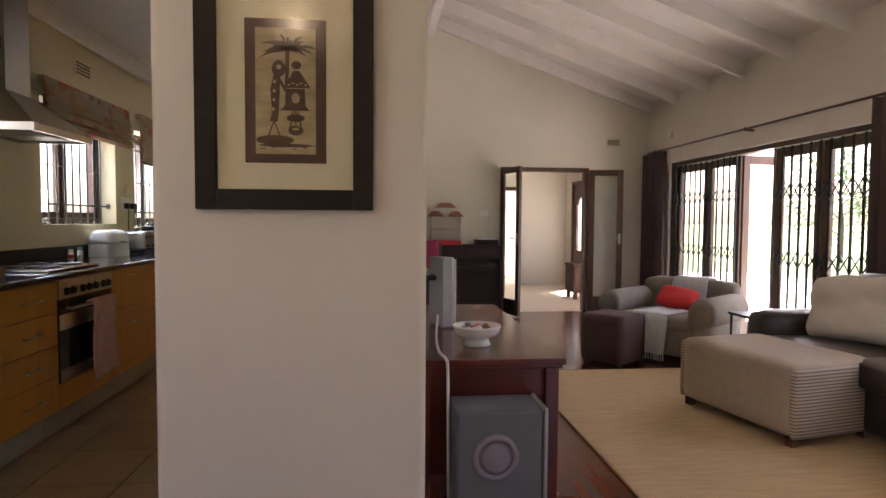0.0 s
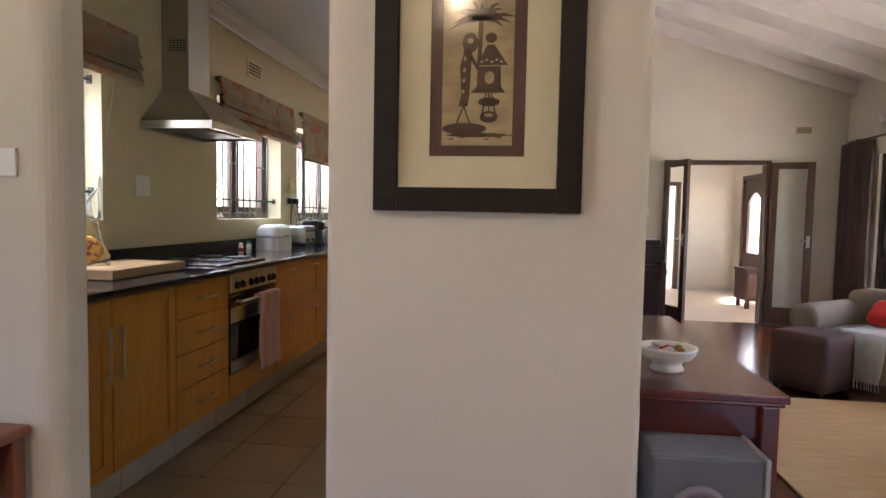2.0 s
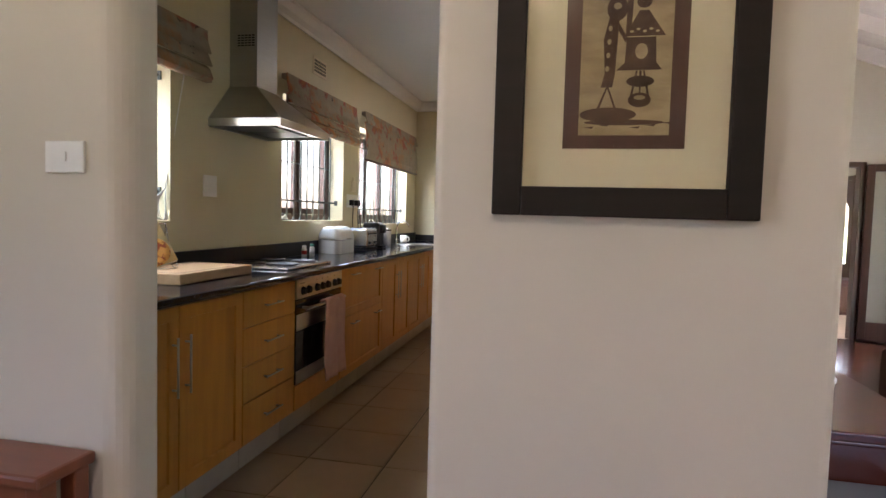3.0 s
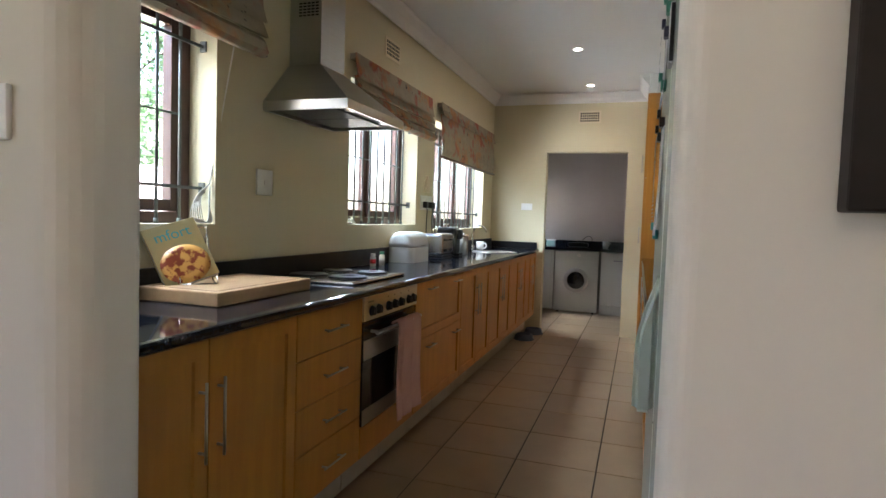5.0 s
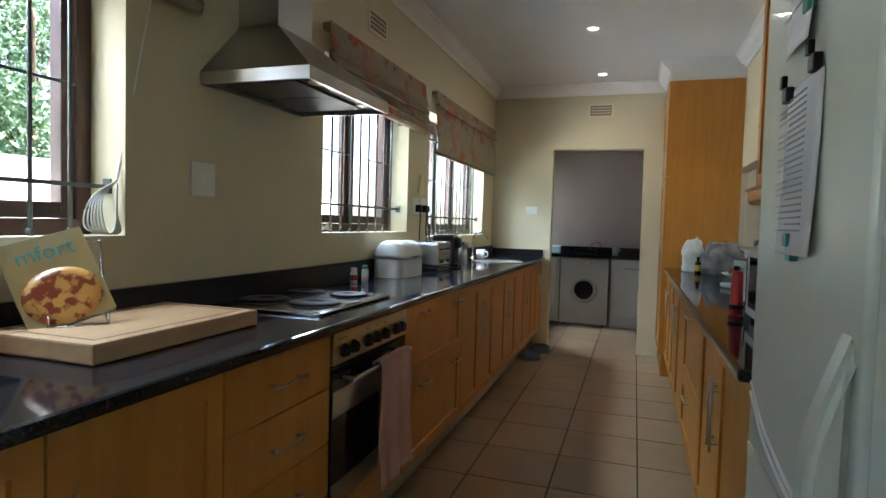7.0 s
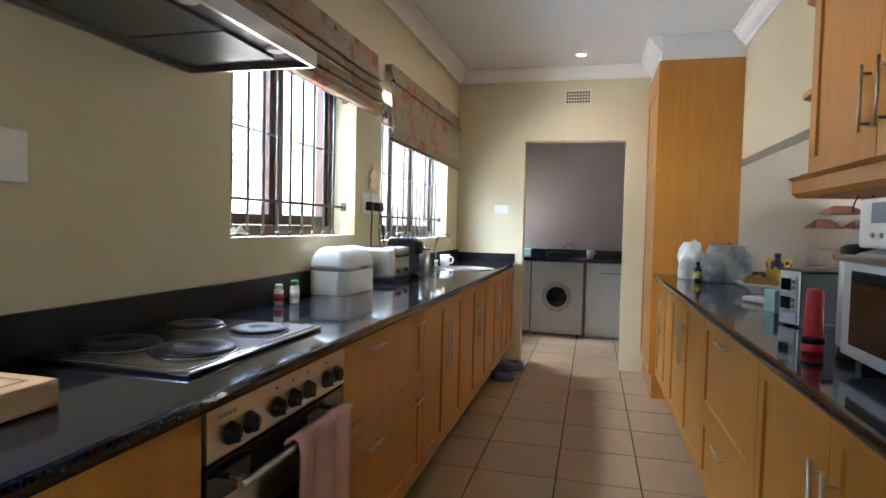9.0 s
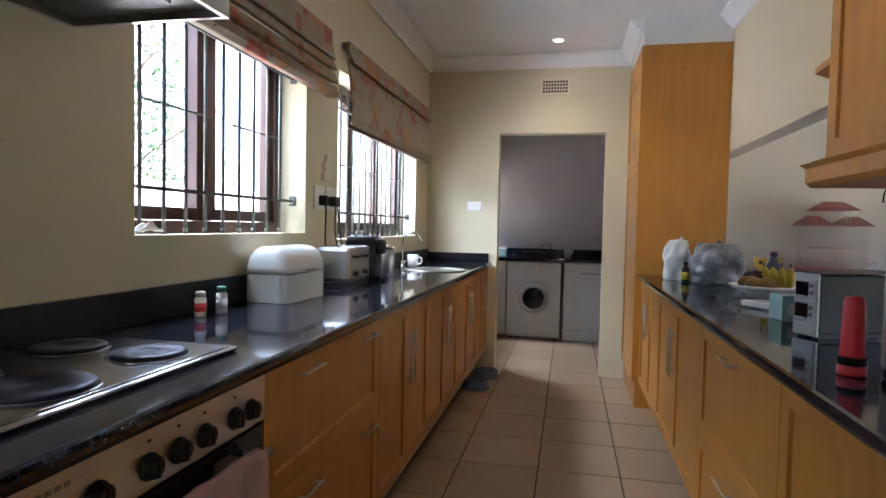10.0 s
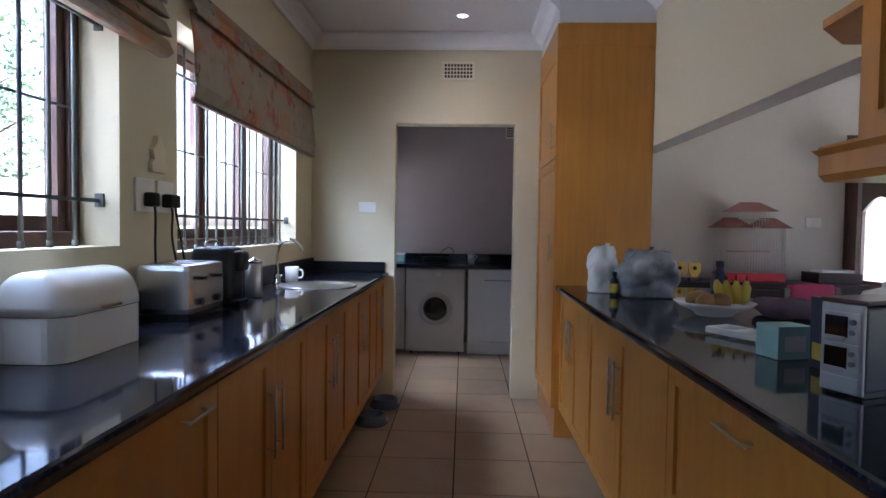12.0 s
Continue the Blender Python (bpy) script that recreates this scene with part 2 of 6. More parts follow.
SEPIA_D = material("dark_sepia_print", (0.085, 0.028, 0.013), 0.6, second=(0.055, 0.024, 0.012), scale=15, coat=0.5)
SEPIA_L = material("pale_sepia_print", (0.38, 0.28, 0.15), 0.7, second=(0.24, 0.165, 0.085), scale=16, stretch=(1, 1, 2.5), amount=0.8, coat=0.5)
SEPIA_INK = material("sepia_ink", (0.062, 0.026, 0.012), 0.7, second=(0.13, 0.065, 0.03), scale=30, coat=0.5)
CHOP = material("end_grain_board", (0.50, 0.32, 0.17), 0.55, second=(0.42, 0.255, 0.13), scale=5, stretch=(8, 1, 8), bump=0.08)
GROOVE = material("board_groove", (0.24, 0.13, 0.065), 0.7, scale=9)
TOWEL = material("pink_towelling", (0.58, 0.37, 0.33), 0.95, second=(0.52, 0.32, 0.285), scale=16, bump=0.9, bump_scale=320)
PAPER = material("white_paper", (0.70, 0.71, 0.72), 0.8, second=(0.64, 0.65, 0.66), scale=7)
INK = material("grey_print", (0.30, 0.31, 0.33), 0.8)
FOOD = material("pastry_print", (0.66, 0.34, 0.08), 0.4, second=(0.28, 0.05, 0.015), scale=38, amount=1.0, coat=0.4, sharp=(0.47, 0.55))
COVER = material("yellow_cover_print", (0.42, 0.30, 0.12), 0.4, second=(0.24, 0.25, 0.15), scale=8, amount=0.8, coat=0.4)
TEAL = material("teal_print", (0.05, 0.30, 0.32), 0.45, coat=0.3)
TEALBOX = material("pale_teal_carton", (0.25, 0.45, 0.43), 0.5, second=(0.38, 0.55, 0.52), scale=16)
REDPL = material("red_plastic", (0.52, 0.02, 0.025), 0.3, second=(0.45, 0.016, 0.02), scale=9)
REDWIRE = material("red_cage_plastic", (0.36, 0.13, 0.11), 0.5, scale=9)
GREEN = material("green_plastic", (0.06, 0.28, 0.20), 0.4, scale=9)
BANANA = material("banana_skin", (0.60, 0.42, 0.04), 0.5, second=(0.32, 0.30, 0.03), scale=12)
MANGO = material("mango_skin", (0.17, 0.14, 0.025), 0.45, second=(0.30, 0.07, 0.02), scale=9, amount=1.0)
BAGW = material("white_carrier_plastic", (0.66, 0.68, 0.66), 0.35, second=(0.56, 0.58, 0.56), scale=9, bump=0.9, bump_scale=22)
BAGG = material("grey_carrier_plastic", (0.11, 0.115, 0.12), 0.3, second=(0.27, 0.28, 0.29), scale=11, amount=0.9, bump=1.0, bump_scale=20)
NAVY = material("navy_carton", (0.012, 0.016, 0.05), 0.4, scale=9)
PURPLE = material("grey_purple_cloth", (0.13, 0.09, 0.12), 0.9, scale=9, bump=0.4)
GOLD = material("gold_shield", (0.55, 0.36, 0.08), 0.35, 0.7, scale=12)
GREYSP = material("grey_loudspeaker", (0.17, 0.19, 0.215), 0.4, second=(0.155, 0.17, 0.195), scale=6)
LILAC = material("lilac_grey_plastic", (0.27, 0.245, 0.30), 0.35, scale=6, amount=0.3)
SILVER = material("silver_plastic", (0.47, 0.48, 0.49), 0.35, 0.4, scale=6, amount=0.3)
PINK = material("magenta_cloth", (0.38, 0.035, 0.10), 0.85, scale=9, bump=0.3)
BLUE = material("blue_grey_rubber", (0.06, 0.09, 0.15), 0.6, second=(0.04, 0.055, 0.09), scale=20)
BENCH = material("red_brown_bench_wood", (0.22, 0.065, 0.028), 0.35, second=(0.15, 0.045, 0.02), scale=4, stretch=(1, 8, 1), coat=0.2)
LAUNDRY = material("pink_beige_plaster", (0.40, 0.34, 0.31), 0.85, second=(0.36, 0.31, 0.28), scale=1.6, bump=0.1)
CONCRETE = material("pale_paving", (0.60, 0.58, 0.54), 0.9, second=(0.42, 0.40, 0.36), scale=1.4, bump=0.3)
WALLOUT = material("white_garden_wall", (0.74, 0.73, 0.70), 0.9, second=(0.64, 0.62, 0.58), scale=1.1, bump=0.2)
BARK = material("brown_bark", (0.10, 0.065, 0.04), 0.95, second=(0.06, 0.04, 0.025), scale=8, stretch=(1, 1, 0.2), bump=0.8)
GRASS = material("lawn_green", (0.07, 0.12, 0.03), 0.95, second=(0.10, 0.13, 0.04), scale=4, bump=0.6)


def leaf_material(name, a, b):
    m = material(name, a, 0.5, second=b, scale=1.5)
    t = m.node_tree
    bs = t.nodes["Principled BSDF"]
    base = bs.inputs["Base Color"].links[0].from_socket
    g = t.nodes.new("ShaderNodeNewGeometry")
    hsv = t.nodes.new("ShaderNodeHueSaturation")
    r = t.nodes.new("ShaderNodeMapRange")
    r.inputs["To Min"].default_value, r.inputs["To Max"].default_value = 0.55, 1.6
    t.links.new(g.outputs["Random Per Island"], r.inputs["Value"])
    t.links.new(r.outputs[0], hsv.inputs["Value"])
    t.links.new(base, hsv.inputs["Color"])
    t.links.new(hsv.outputs[0], bs.inputs["Base Color"])
    return m


LEAF = leaf_material("garden_leaf", (0.11, 0.18, 0.09), (0.15, 0.22, 0.12))


# ---- shape helpers ----
def box(bm, x0, x1, y0, y1, z0, z1, bevel=0.0, turn=None):
    """A block between the given bounds, its edges bevelled, optionally turned by a matrix."""
    m = Matrix.Translation(((x0 + x1) / 2, (y0 + y1) / 2, (z0 + z1) / 2)) @ Matrix.Diagonal((x1 - x0, y1 - y0, z1 - z0, 1))
    geo = bmesh.ops.create_cube(bm, size=1.0, matrix=(turn @ m) if turn else m)
    if bevel:
        edges = list({e for v in geo["verts"] for e in v.link_edges})
        bmesh.ops.bevel(bm, geom=edges, offset=bevel, segments=2, affect="EDGES", profile=0.6)
    return bm


def prism(bm, points, z0, z1, axis="z"):
    """A flat outline raised between two heights along an axis."""
    def at(p, h):
        return {"z": (p[0], p[1], h), "y": (p[0], h, p[1]), "x": (h, p[0], p[1])}[axis]
    low = [bm.verts.new(at(p, z0)) for p in points]
    high = [bm.verts.new(at(p, z1)) for p in points]
    n = len(points)
    for i in range(n):
        bm.faces.new((low[i], low[(i + 1) % n], high[(i + 1) % n], high[i]))
    bm.faces.new(low[::-1])
    bm.faces.new(high)
    bmesh.ops.recalc_face_normals(bm, faces=bm.faces)
    return bm


def lathe(bm, profile, x=0, y=0, z=0, segments=28, axis="z", smooth=True):
    """A turned shape from (radius, height) pairs."""
    rings = []
    for r, h in profile:
        ring = []
        for i in range(segments):
            a = 2 * math.pi * i / segments
            p = (r * math.cos(a), r * math.sin(a), h)
            p = {"z": p, "x": (p[2], p[0], p[1]), "y": (p[0], p[2], p[1])}[axis]
            ring.append(bm.verts.new((x + p[0], y + p[1], z + p[2])))
        rings.append(ring)
    for a, b in zip(rings, rings[1:]):
        for i in range(segments):
            f = bm.faces.new((a[i], a[(i + 1) % segments], b[(i + 1) % segments], b[i]))
            f.smooth = smooth
    bm.faces.new(rings[0][::-1])
    bm.faces.new(rings[-1])
    bmesh.ops.recalc_face_normals(bm, faces=bm.faces)
    return bm


def tube(bm, points, radius, segments=8):
    """A round rod or cord through points."""
    pts = [Vector(p) for p in points]
    rings = []
    up = Vector((0.31, 0.17, 0.93))
    for i, p in enumerate(pts):
        d = (pts[min(i + 1, len(pts) - 1)] - pts[max(i - 1, 0)]).normalized()
        u = d.cross(up).normalized() if abs(d.dot(up)) < 0.98 else d.cross(Vector((1, 0, 0))).normalized()
        v = d.cross(u)
        rings.append([bm.verts.new(p + radius * (math.cos(2 * math.pi * k / segments) * u + math.sin(2 * math.pi * k / segments) * v)) for k in range(segments)])
    for a, b in zip(rings, rings[1:]):
        for k in range(segments):
            f = bm.faces.new((a[k], a[(k + 1) % segments], b[(k + 1) % segments], b[k]))
            f.smooth = True
    bm.faces.new(rings[0][::-1])
    bm.faces.new(rings[-1])
    bmesh.ops.recalc_face_normals(bm, faces=bm.faces)
    return bm


def curve_points(points, steps=8):
    """Points of a smooth line through the given ones."""
    p = [Vector(q) for q in points]
    p = [p[0] * 2 - p[1]] + p + [p[-1] * 2 - p[-2]]
    out = []
    for i in range(1, len(p) - 2):
        for k in range(steps):
            t = k / steps
            out.append(0.5 * ((2 * p[i]) + (p[i + 1] - p[i - 1]) * t + (2 * p[i - 1] - 5 * p[i] + 4 * p[i + 1] - p[i + 2]) * t * t
                              + (3 * p[i] - p[i - 1] - 3 * p[i + 1] + p[i + 2]) * t ** 3))
    out.append(p[-2])
    return out


def soft(bm, x0, x1, y0, y1, z0, z1, puff=0.1, cuts=5, lumps=0.0, turn=None, seed=0):
    """A padded block: a cube cut fine and drawn towards a rounded shape, with uneven lumps."""
    start = set(bm.verts)
    bmesh.ops.create_cube(bm, size=2.0)
    fresh = [v for v in bm.verts if v not in start]
    edges = list({e for v in fresh for e in v.link_edges})
    bmesh.ops.subdivide_edges(bm, edges=edges, cuts=cuts, use_grid_fill=True)
    fresh = [v for v in bm.verts if v not in start]
    sx, sy, sz = (x1 - x0) / 2, (y1 - y0) / 2, (z1 - z0) / 2
    c = Vector(((x0 + x1) / 2, (y0 + y1) / 2, (z0 + z1) / 2))
    small = min(sx, sy, sz)
    for v in fresh:
        n = [v.co.x, v.co.y, v.co.z]
        p = [n[0] * sx, n[1] * sy, n[2] * sz]
        r = min(puff, small)
        core = [max(-(s - r), min(s - r, q)) for q, s in zip(p, (sx, sy, sz))]
        d = Vector(p) - Vector(core)
        if d.length > 1e-6:
            d = d.normalized() * r
        q = Vector(core) + d
        if lumps:
            q += d.normalized() * lumps * noise.noise((q + Vector((seed * 7.1, 0, 0))) * 7) if d.length > 1e-6 else Vector()
        q += c
        v.co = turn @ q if turn else q
    for f in {f for v in fresh for f in v.link_faces}:
        f.smooth = True
    return bm


def part(name, bm, mat, parent=None, label=""):
    """One mesh object, under a thing or part if one is given."""
    me = bpy.data.meshes.new(name)
    bm.normal_update()
    bm.to_mesh(me)
    bm.free()
    me.materials.append(mat)
    ob = new(name, me)
    ob.parent = parent
    if label:
        ob["label"] = label
    return ob


def thing(name, label, category, at=(0, 0, 0), turn=0.0, group=""):
    """An empty at a thing's base; its parts are built round it."""
    ob = new(name)
    ob.empty_display_size = 0.05
    ob.matrix_basis = pose(*at, 0, 0, turn)
    return tagged(ob, label, category, group)


def structure(name, bm, mat, label, category):
    return tagged(part(name, bm, mat), label, category, kind="structure")


def nb():
    return bmesh.new()


def wall(name, along, near, far, u0, u1, z1, openings, mats, label, z0=0.0):
    """A wall with openings through it. along: the axis it runs on; mats: its surface towards near and towards far."""
    bm = nb()
    cuts = sorted({u0, u1, *[o[0] for o in openings], *[o[1] for o in openings]})
    for a, b in zip(cuts, cuts[1:]):
        mid = (a + b) / 2
        holes = sorted((o[2], o[3]) for o in openings if o[0] < mid < o[1])
        z = z0
        for lo, hi in holes + [(z1, z1)]:
            if lo > z + 1e-4:
                if along == "y":
                    box(bm, near, far, a, b, z, lo)
                else:
                    box(bm, a, b, near, far, z, lo)
            z = hi
    bmesh.ops.remove_doubles(bm, verts=bm.verts, dist=1e-4)
    bm.verts.index_update()
    seen = {}
    for f in bm.faces:
        seen.setdefault(tuple(sorted(v.index for v in f.verts)), []).append(f)
    bmesh.ops.delete(bm, geom=[f for fs in seen.values() if len(fs) > 1 for f in fs], context="FACES_ONLY")
    me = bpy.data.meshes.new(name)
    k = 1 if along == "x" else 0
    middle = (near + far) / 2
    for f in bm.faces:
        c = f.calc_center_median()[k]
        f.material_index = 1 if c > middle else 0
    bm.to_mesh(me)
    bm.free()
    for m in mats:
        me.materials.append(m)
    return tagged(new(name, me), label, "wall", kind="structure")


# ---- the large structure ----
XL, XR, XP = -2.775, -0.565, -0.40      # kitchen's window wall, its other wall, and that wall's living side
YN, YK, YF = 3.675, 3.80, 9.67          # near wall's two faces, far wall
XW = 3.05                               # glazed wall of the living room
CH = 2.62

wall("wall_windows", "y", XL - 0.24, XL, YN, YF + 2.2, 2.75,
     [(3.93, 5.07, 1.163, 2.02), (6.20, 7.29, 1.163, 2.02), (7.67, 9.27, 1.125, 2.02), (10.55, 11.5, 0.98, 1.55)],
     (PLASTER, PLASTER_K), "cream plastered kitchen wall with three barred windows")
wall("wall_far_kitchen", "x", YF, YF + 0.13, XL, XR, 2.75, [(-2.163, -1.30, 0.0, 1.99)], (PLASTER_K, LAUNDRY),
     "cream plastered wall with an open doorway to the laundry")
wall("wall_partition", "y", XR, XR + 0.11, YK, YF, 3.75, [(5.20, 9.35, 0.872, 1.728)], (PLASTER_K, PLASTER),
     "plastered partition wall with a serving opening above the counter")
wall("wall_far_living", "x", YF, YF + 0.13, XP, XW, 3.9, [(1.03, 2.23, 0.0, 1.93)], (PLASTER, PLASTER),
     "cream plastered gable wall with a double glazed doorway")
# the unframed stretch up to y 4.9 is unseen, added to light the rug
wall("wall_glazed", "y", XW, XW + 0.2, -0.8, YF + 0.13, 2.9, [(3.5, 9.05, 0.0, 1.95)], (PLASTER, WALLOUT),
     "cream plastered wall above wide folding glass doors")
# unseen wall; its opening is added to let daylight onto the pier
wall("wall_behind", "x", -0.95, -0.8, -3.6, XW + 0.2, 3.9, [(1.7, 2.8, 0.8, 2.0)], (WALLOUT, PLASTER), "unseen plastered wall with an opening added for daylight")
wall("wall_side_near", "y", -3.6, -3.45, -0.8, YN, 2.9, [(0.6, 2.2, 0.9, 1.95)], (WALLOUT, PLASTER), "plain plastered wall with a window")


def round_outline(x0, x1, y0, y1, corners):
    """A rectangle whose corners (sw, se, ne, nw) are rounded by the given radii."""
    out = []
    for (cx, cy, a0), r in zip(((x0, y0, 180), (x1, y0, 270), (x1, y1, 0), (x0, y1, 90)), corners):
        if not r:
            out.append((cx, cy))
            continue
        ox = cx + r if cx == x0 else cx - r
        oy = cy + r if cy == y0 else cy - r
        for k in range(7):
            a = radians(a0 + 15 * k)
            out.append((ox + r * math.cos(a), oy + r * math.sin(a)))
    return out


structure("wall_pillar", prism(nb(), round_outline(-1.122, XP + 0.012, YN, YK, (0.022, 0.024, 0.0, 0.03)), 0, 3.75), PLASTER,
          "broad cream plastered pier with rounded corners", "wall")
structure("wall_near_stub", prism(nb(), round_outline(-3.6, -1.832, YN, YK, (0, 0.055, 0.02, 0)), 0, 3.4), PLASTER,
          "cream plastered wall end with a rounded corner", "wall")
structure("wall_lintel", box(nb(), -1.832, -1.10, YN + 0.01, YK - 0.01, 2.1, 3.4), PLASTER, "plastered lintel over the kitchen opening", "wall")

# laundry beyond the doorway
wall("wall_laundry_back", "x", 11.72, 11.85, XL, XR + 0.6, 2.75, [], (LAUNDRY, PLASTER), "pinkish beige plastered laundry wall")
wall("wall_laundry_side", "y", XR, XR + 0.12, YF + 0.13, 11.72, 2.75, [], (LAUNDRY, PLASTER), "plain plastered wall")
# foyer beyond the glazed doors
wall("wall_foyer_back", "x", 13.0, 13.15, 0.2, 3.2, 2.8, [(1.25, 2.10, 0.0, 1.87)], (PLASTER, PLASTER), "cream plastered foyer wall with a dark doorway")
# opening at y 9.95 to 10.7 is out of view, added to brighten the foyer
wall("wall_foyer_side", "y", 3.0, 3.2, YF + 0.13, 13.0, 2.8, [(9.95, 10.7, 0.7, 1.95), (11.72, 12.66, 0.0, 1.95)], (PLASTER, PLASTER), "cream plastered foyer wall with the front door")
wall("wall_foyer_left", "y", 0.2, 0.32, YF + 0.13, 14.5, 2.8, [], (PLASTER, PLASTER), "plain plastered wall")
wall("wall_foyer_end", "x", 14.4, 14.5, 0.32, 3.2, 2.8, [], (PLASTER, PLASTER), "plain plastered wall")

structure("ground", box(nb(), -900, 900, -900, 900, -0.4, -0.16), GRASS, "green lawn round the house", "ground")
# paving below the kitchen windows is unseen, made pale to bounce sunlight indoors
structure("paving", box(nb(), -9.0, XL - 0.24, -6, 20, -0.159, -0.12), CONCRETE, "unseen pale paving added to bounce light into the kitchen", "pavement")
structure("veranda_floor", box(nb(), XW + 0.2, 9.0, -1, 16, -0.159, -0.03), CONCRETE, "pale veranda floor outside the glass doors", "pavement")
# unseen terrace, added as a pale reflector outside the near room
structure("terrace", box(nb(), -4, 4, -5, -0.95, -0.158, -0.05), CONCRETE, "unseen pale paving added to bounce light into the near room", "pavement")
structure("floor_living", box(nb(), XP - 0.1, XW, YN, YF + 0.02, -0.16, 0.0), LIVING, "polished red-brown wooden floor", "floor")
structure("floor_near", box(nb(), -3.45, XW, -0.8, YN, -0.161, 0.0), LIVING, "polished red-brown wooden floor", "floor")
structure("floor_foyer", box(nb(), 0.32, 3.0, YF + 0.02, 14.4, -0.162, 0.0), FOYER, "pale tiled foyer floor", "floor")
KFLOOR = structure("floor_kitchen", box(nb(), XL, XP - 0.1, YN, 11.72, -0.163, -0.006), GROUT, "beige ceramic tile floor with brown grout", "floor")

structure("ceiling_kitchen", box(nb(), XL, XR, YK, YF, CH, CH + 0.12), CEIL, "flat white painted kitchen ceiling", "ceiling")
structure("ceiling_laundry", box(nb(), XL, XR + 0.6, YF + 0.13, 11.72, CH, CH + 0.12), CEIL, "flat white ceiling", "ceiling")
structure("ceiling_foyer", box(nb(), 0.2, 3.2, YF + 0.13, 14.5, 2.7, 2.82), CEIL, "flat white ceiling", "ceiling")

# vaulted timber ceiling: boards and rafters in one mesh
SLOPE, RIDGE_X = 0.352, 0.10


def roof_z(x):
    return 2.80 + SLOPE * (XW - x if x >= RIDGE_X else XW - 2 * RIDGE_X + x)


bm = nb()
# first slope's unseen 1 m overhang is added to shade the glass doors from sun
for xa, xb, ya, yb in ((RIDGE_X, XW + 1.0, -0.95, YF + 0.2), (XP - 0.05, RIDGE_X, YN, YF + 0.2), (-3.7, RIDGE_X, -0.95, YN + 0.13)):
    prism(bm, [(xa, roof_z(xa)), (xb, roof_z(xb)), (xb, roof_z(xb) + 0.1), (xa, roof_z(xa) + 0.1)], ya, yb, "y")
y = 9.60
while y > -0.8:
    prism(bm, [(RIDGE_X, roof_z(RIDGE_X) + 0.004), (XW, roof_z(XW) + 0.004), (XW, roof_z(XW) - 0.155), (RIDGE_X, roof_z(RIDGE_X) - 0.155)], y - 0.05, y, "y")
    y -= 0.664
box(bm, RIDGE_X - 0.06, RIDGE_X + 0.04, -0.8, YF, roof_z(RIDGE_X) - 0.26, roof_z(RIDGE_X) + 0.02)
structure("ceiling_living", bm, RAFTER, "sloping white painted timber ceiling with exposed rafters", "ceiling")
# unseen slab over the kitchen, added to keep sun and sky out
structure("light_block_slab", box(nb(), XL - 0.3, XR + 0.1, YN - 0.1, 12.1, 2.76, 2.86), WALLOUT, "unseen slab added above the kitchen to block daylight", "roof")

# plaster cornice round the kitchen
prof = [(0, 0), (0, -0.105), (0.012, -0.105), (0.02, -0.085), (0.05, -0.06), (0.075, -0.02), (0.09, -0.012), (0.09, 0)]
bm = nb()
prism(bm, [(XL + a, CH + b) for a, b in prof], YK, YF, "y")
prism(bm, [(XR - a, CH + b) for a, b in prof], YK, YF, "y")
prism(bm, [(YF - a, CH + b) for a, b in prof], XL + 0.002, XR - 0.002, "x")
structure("trim_cornice", bm, CORNICE, "white moulded plaster cornice", "cornice")
# cornice above the front of the tall cupboard
bm = nb()
prism(bm, [(-1.12 - a, CH + b) for a, b in prof], 8.9, YF - 0.05, "y")
structure("trim_cornice", bm, CORNICE, "white moulded plaster cornice", "cornice")


# added white block hides the dark gap and stands in for lit ceiling
structure("trim_ceiling_filler", box(nb(), -1.118, XR - 0.002, 8.895, YF - 0.002, 2.438, CH - 0.002), CEIL, "added white block that looks like lit ceiling above the tall cupboard", "bulkhead")


# ---- windows ----
def casement_window(name, y0, y1, z0, z1, leaves, label):
    """A dark timber window near the outer face of the wall, with a frame, hinged leaves, panes and stays."""
    xo, xi = XL - 0.20, XL - 0.13
    top = structure(name, box(box(box(box(nb(), xo, xi, y0, y0 + 0.05, z0, z1, 0.004), xo, xi, y1 - 0.05, y1, z0, z1, 0.004),
                    xo, xi, y0 + 0.05, y1 - 0.05, z1 - 0.05, z1, 0.004), xo, xi + 0.02, y0 + 0.05, y1 - 0.05, z0, z0 + 0.045, 0.004), BROWN, label, "window")
    w = (y1 - y0 - 0.1) / leaves
    for i in range(leaves):
        a, b = y0 + 0.05 + i * w, y0 + 0.05 + (i + 1) * w
        if i:
            part("mullion", box(nb(), xo + 0.004, xi - 0.004, a - 0.022, a + 0.022, z0 + 0.045, z1 - 0.05, 0.004), BROWN, top)
            a += 0.022
        if i < leaves - 1:
            b -= 0.022
        za, zb = z0 + 0.046, z1 - 0.051
        s = 0.036
        bm = nb()
        for q in ((a, a + s, za, zb), (b - s, b, za, zb), (a + s, b - s, za, za + s + 0.01), (a + s, b - s, zb - s, zb)):
            box(bm, xo + 0.012, xi - 0.014, q[0], q[1], q[2], q[3], 0.003)
        sash = part("window_frame", bm, BROWN, top)
        pane = part("pane", box(nb(), xo + 0.028, xo + 0.032, a + s - 0.005, b - s + 0.005, za + s, zb - s + 0.005), GLASS, sash, "clear glass")
        pane.visible_shadow = False
        part("window_stay", tube(nb(), [(xi + 0.004, a + 0.12, z0 + 0.43), (xi + 0.03, b - 0.03, z0 + 0.425)], 0.005, 6), BAR, top)
    return top


casement_window("window_1", 3.93, 5.07, 1.163, 2.02, 2, "dark stained timber window with two casements")
casement_window("window_2", 6.20, 7.29, 1.163, 2.02, 2, "dark stained timber window with two casements")
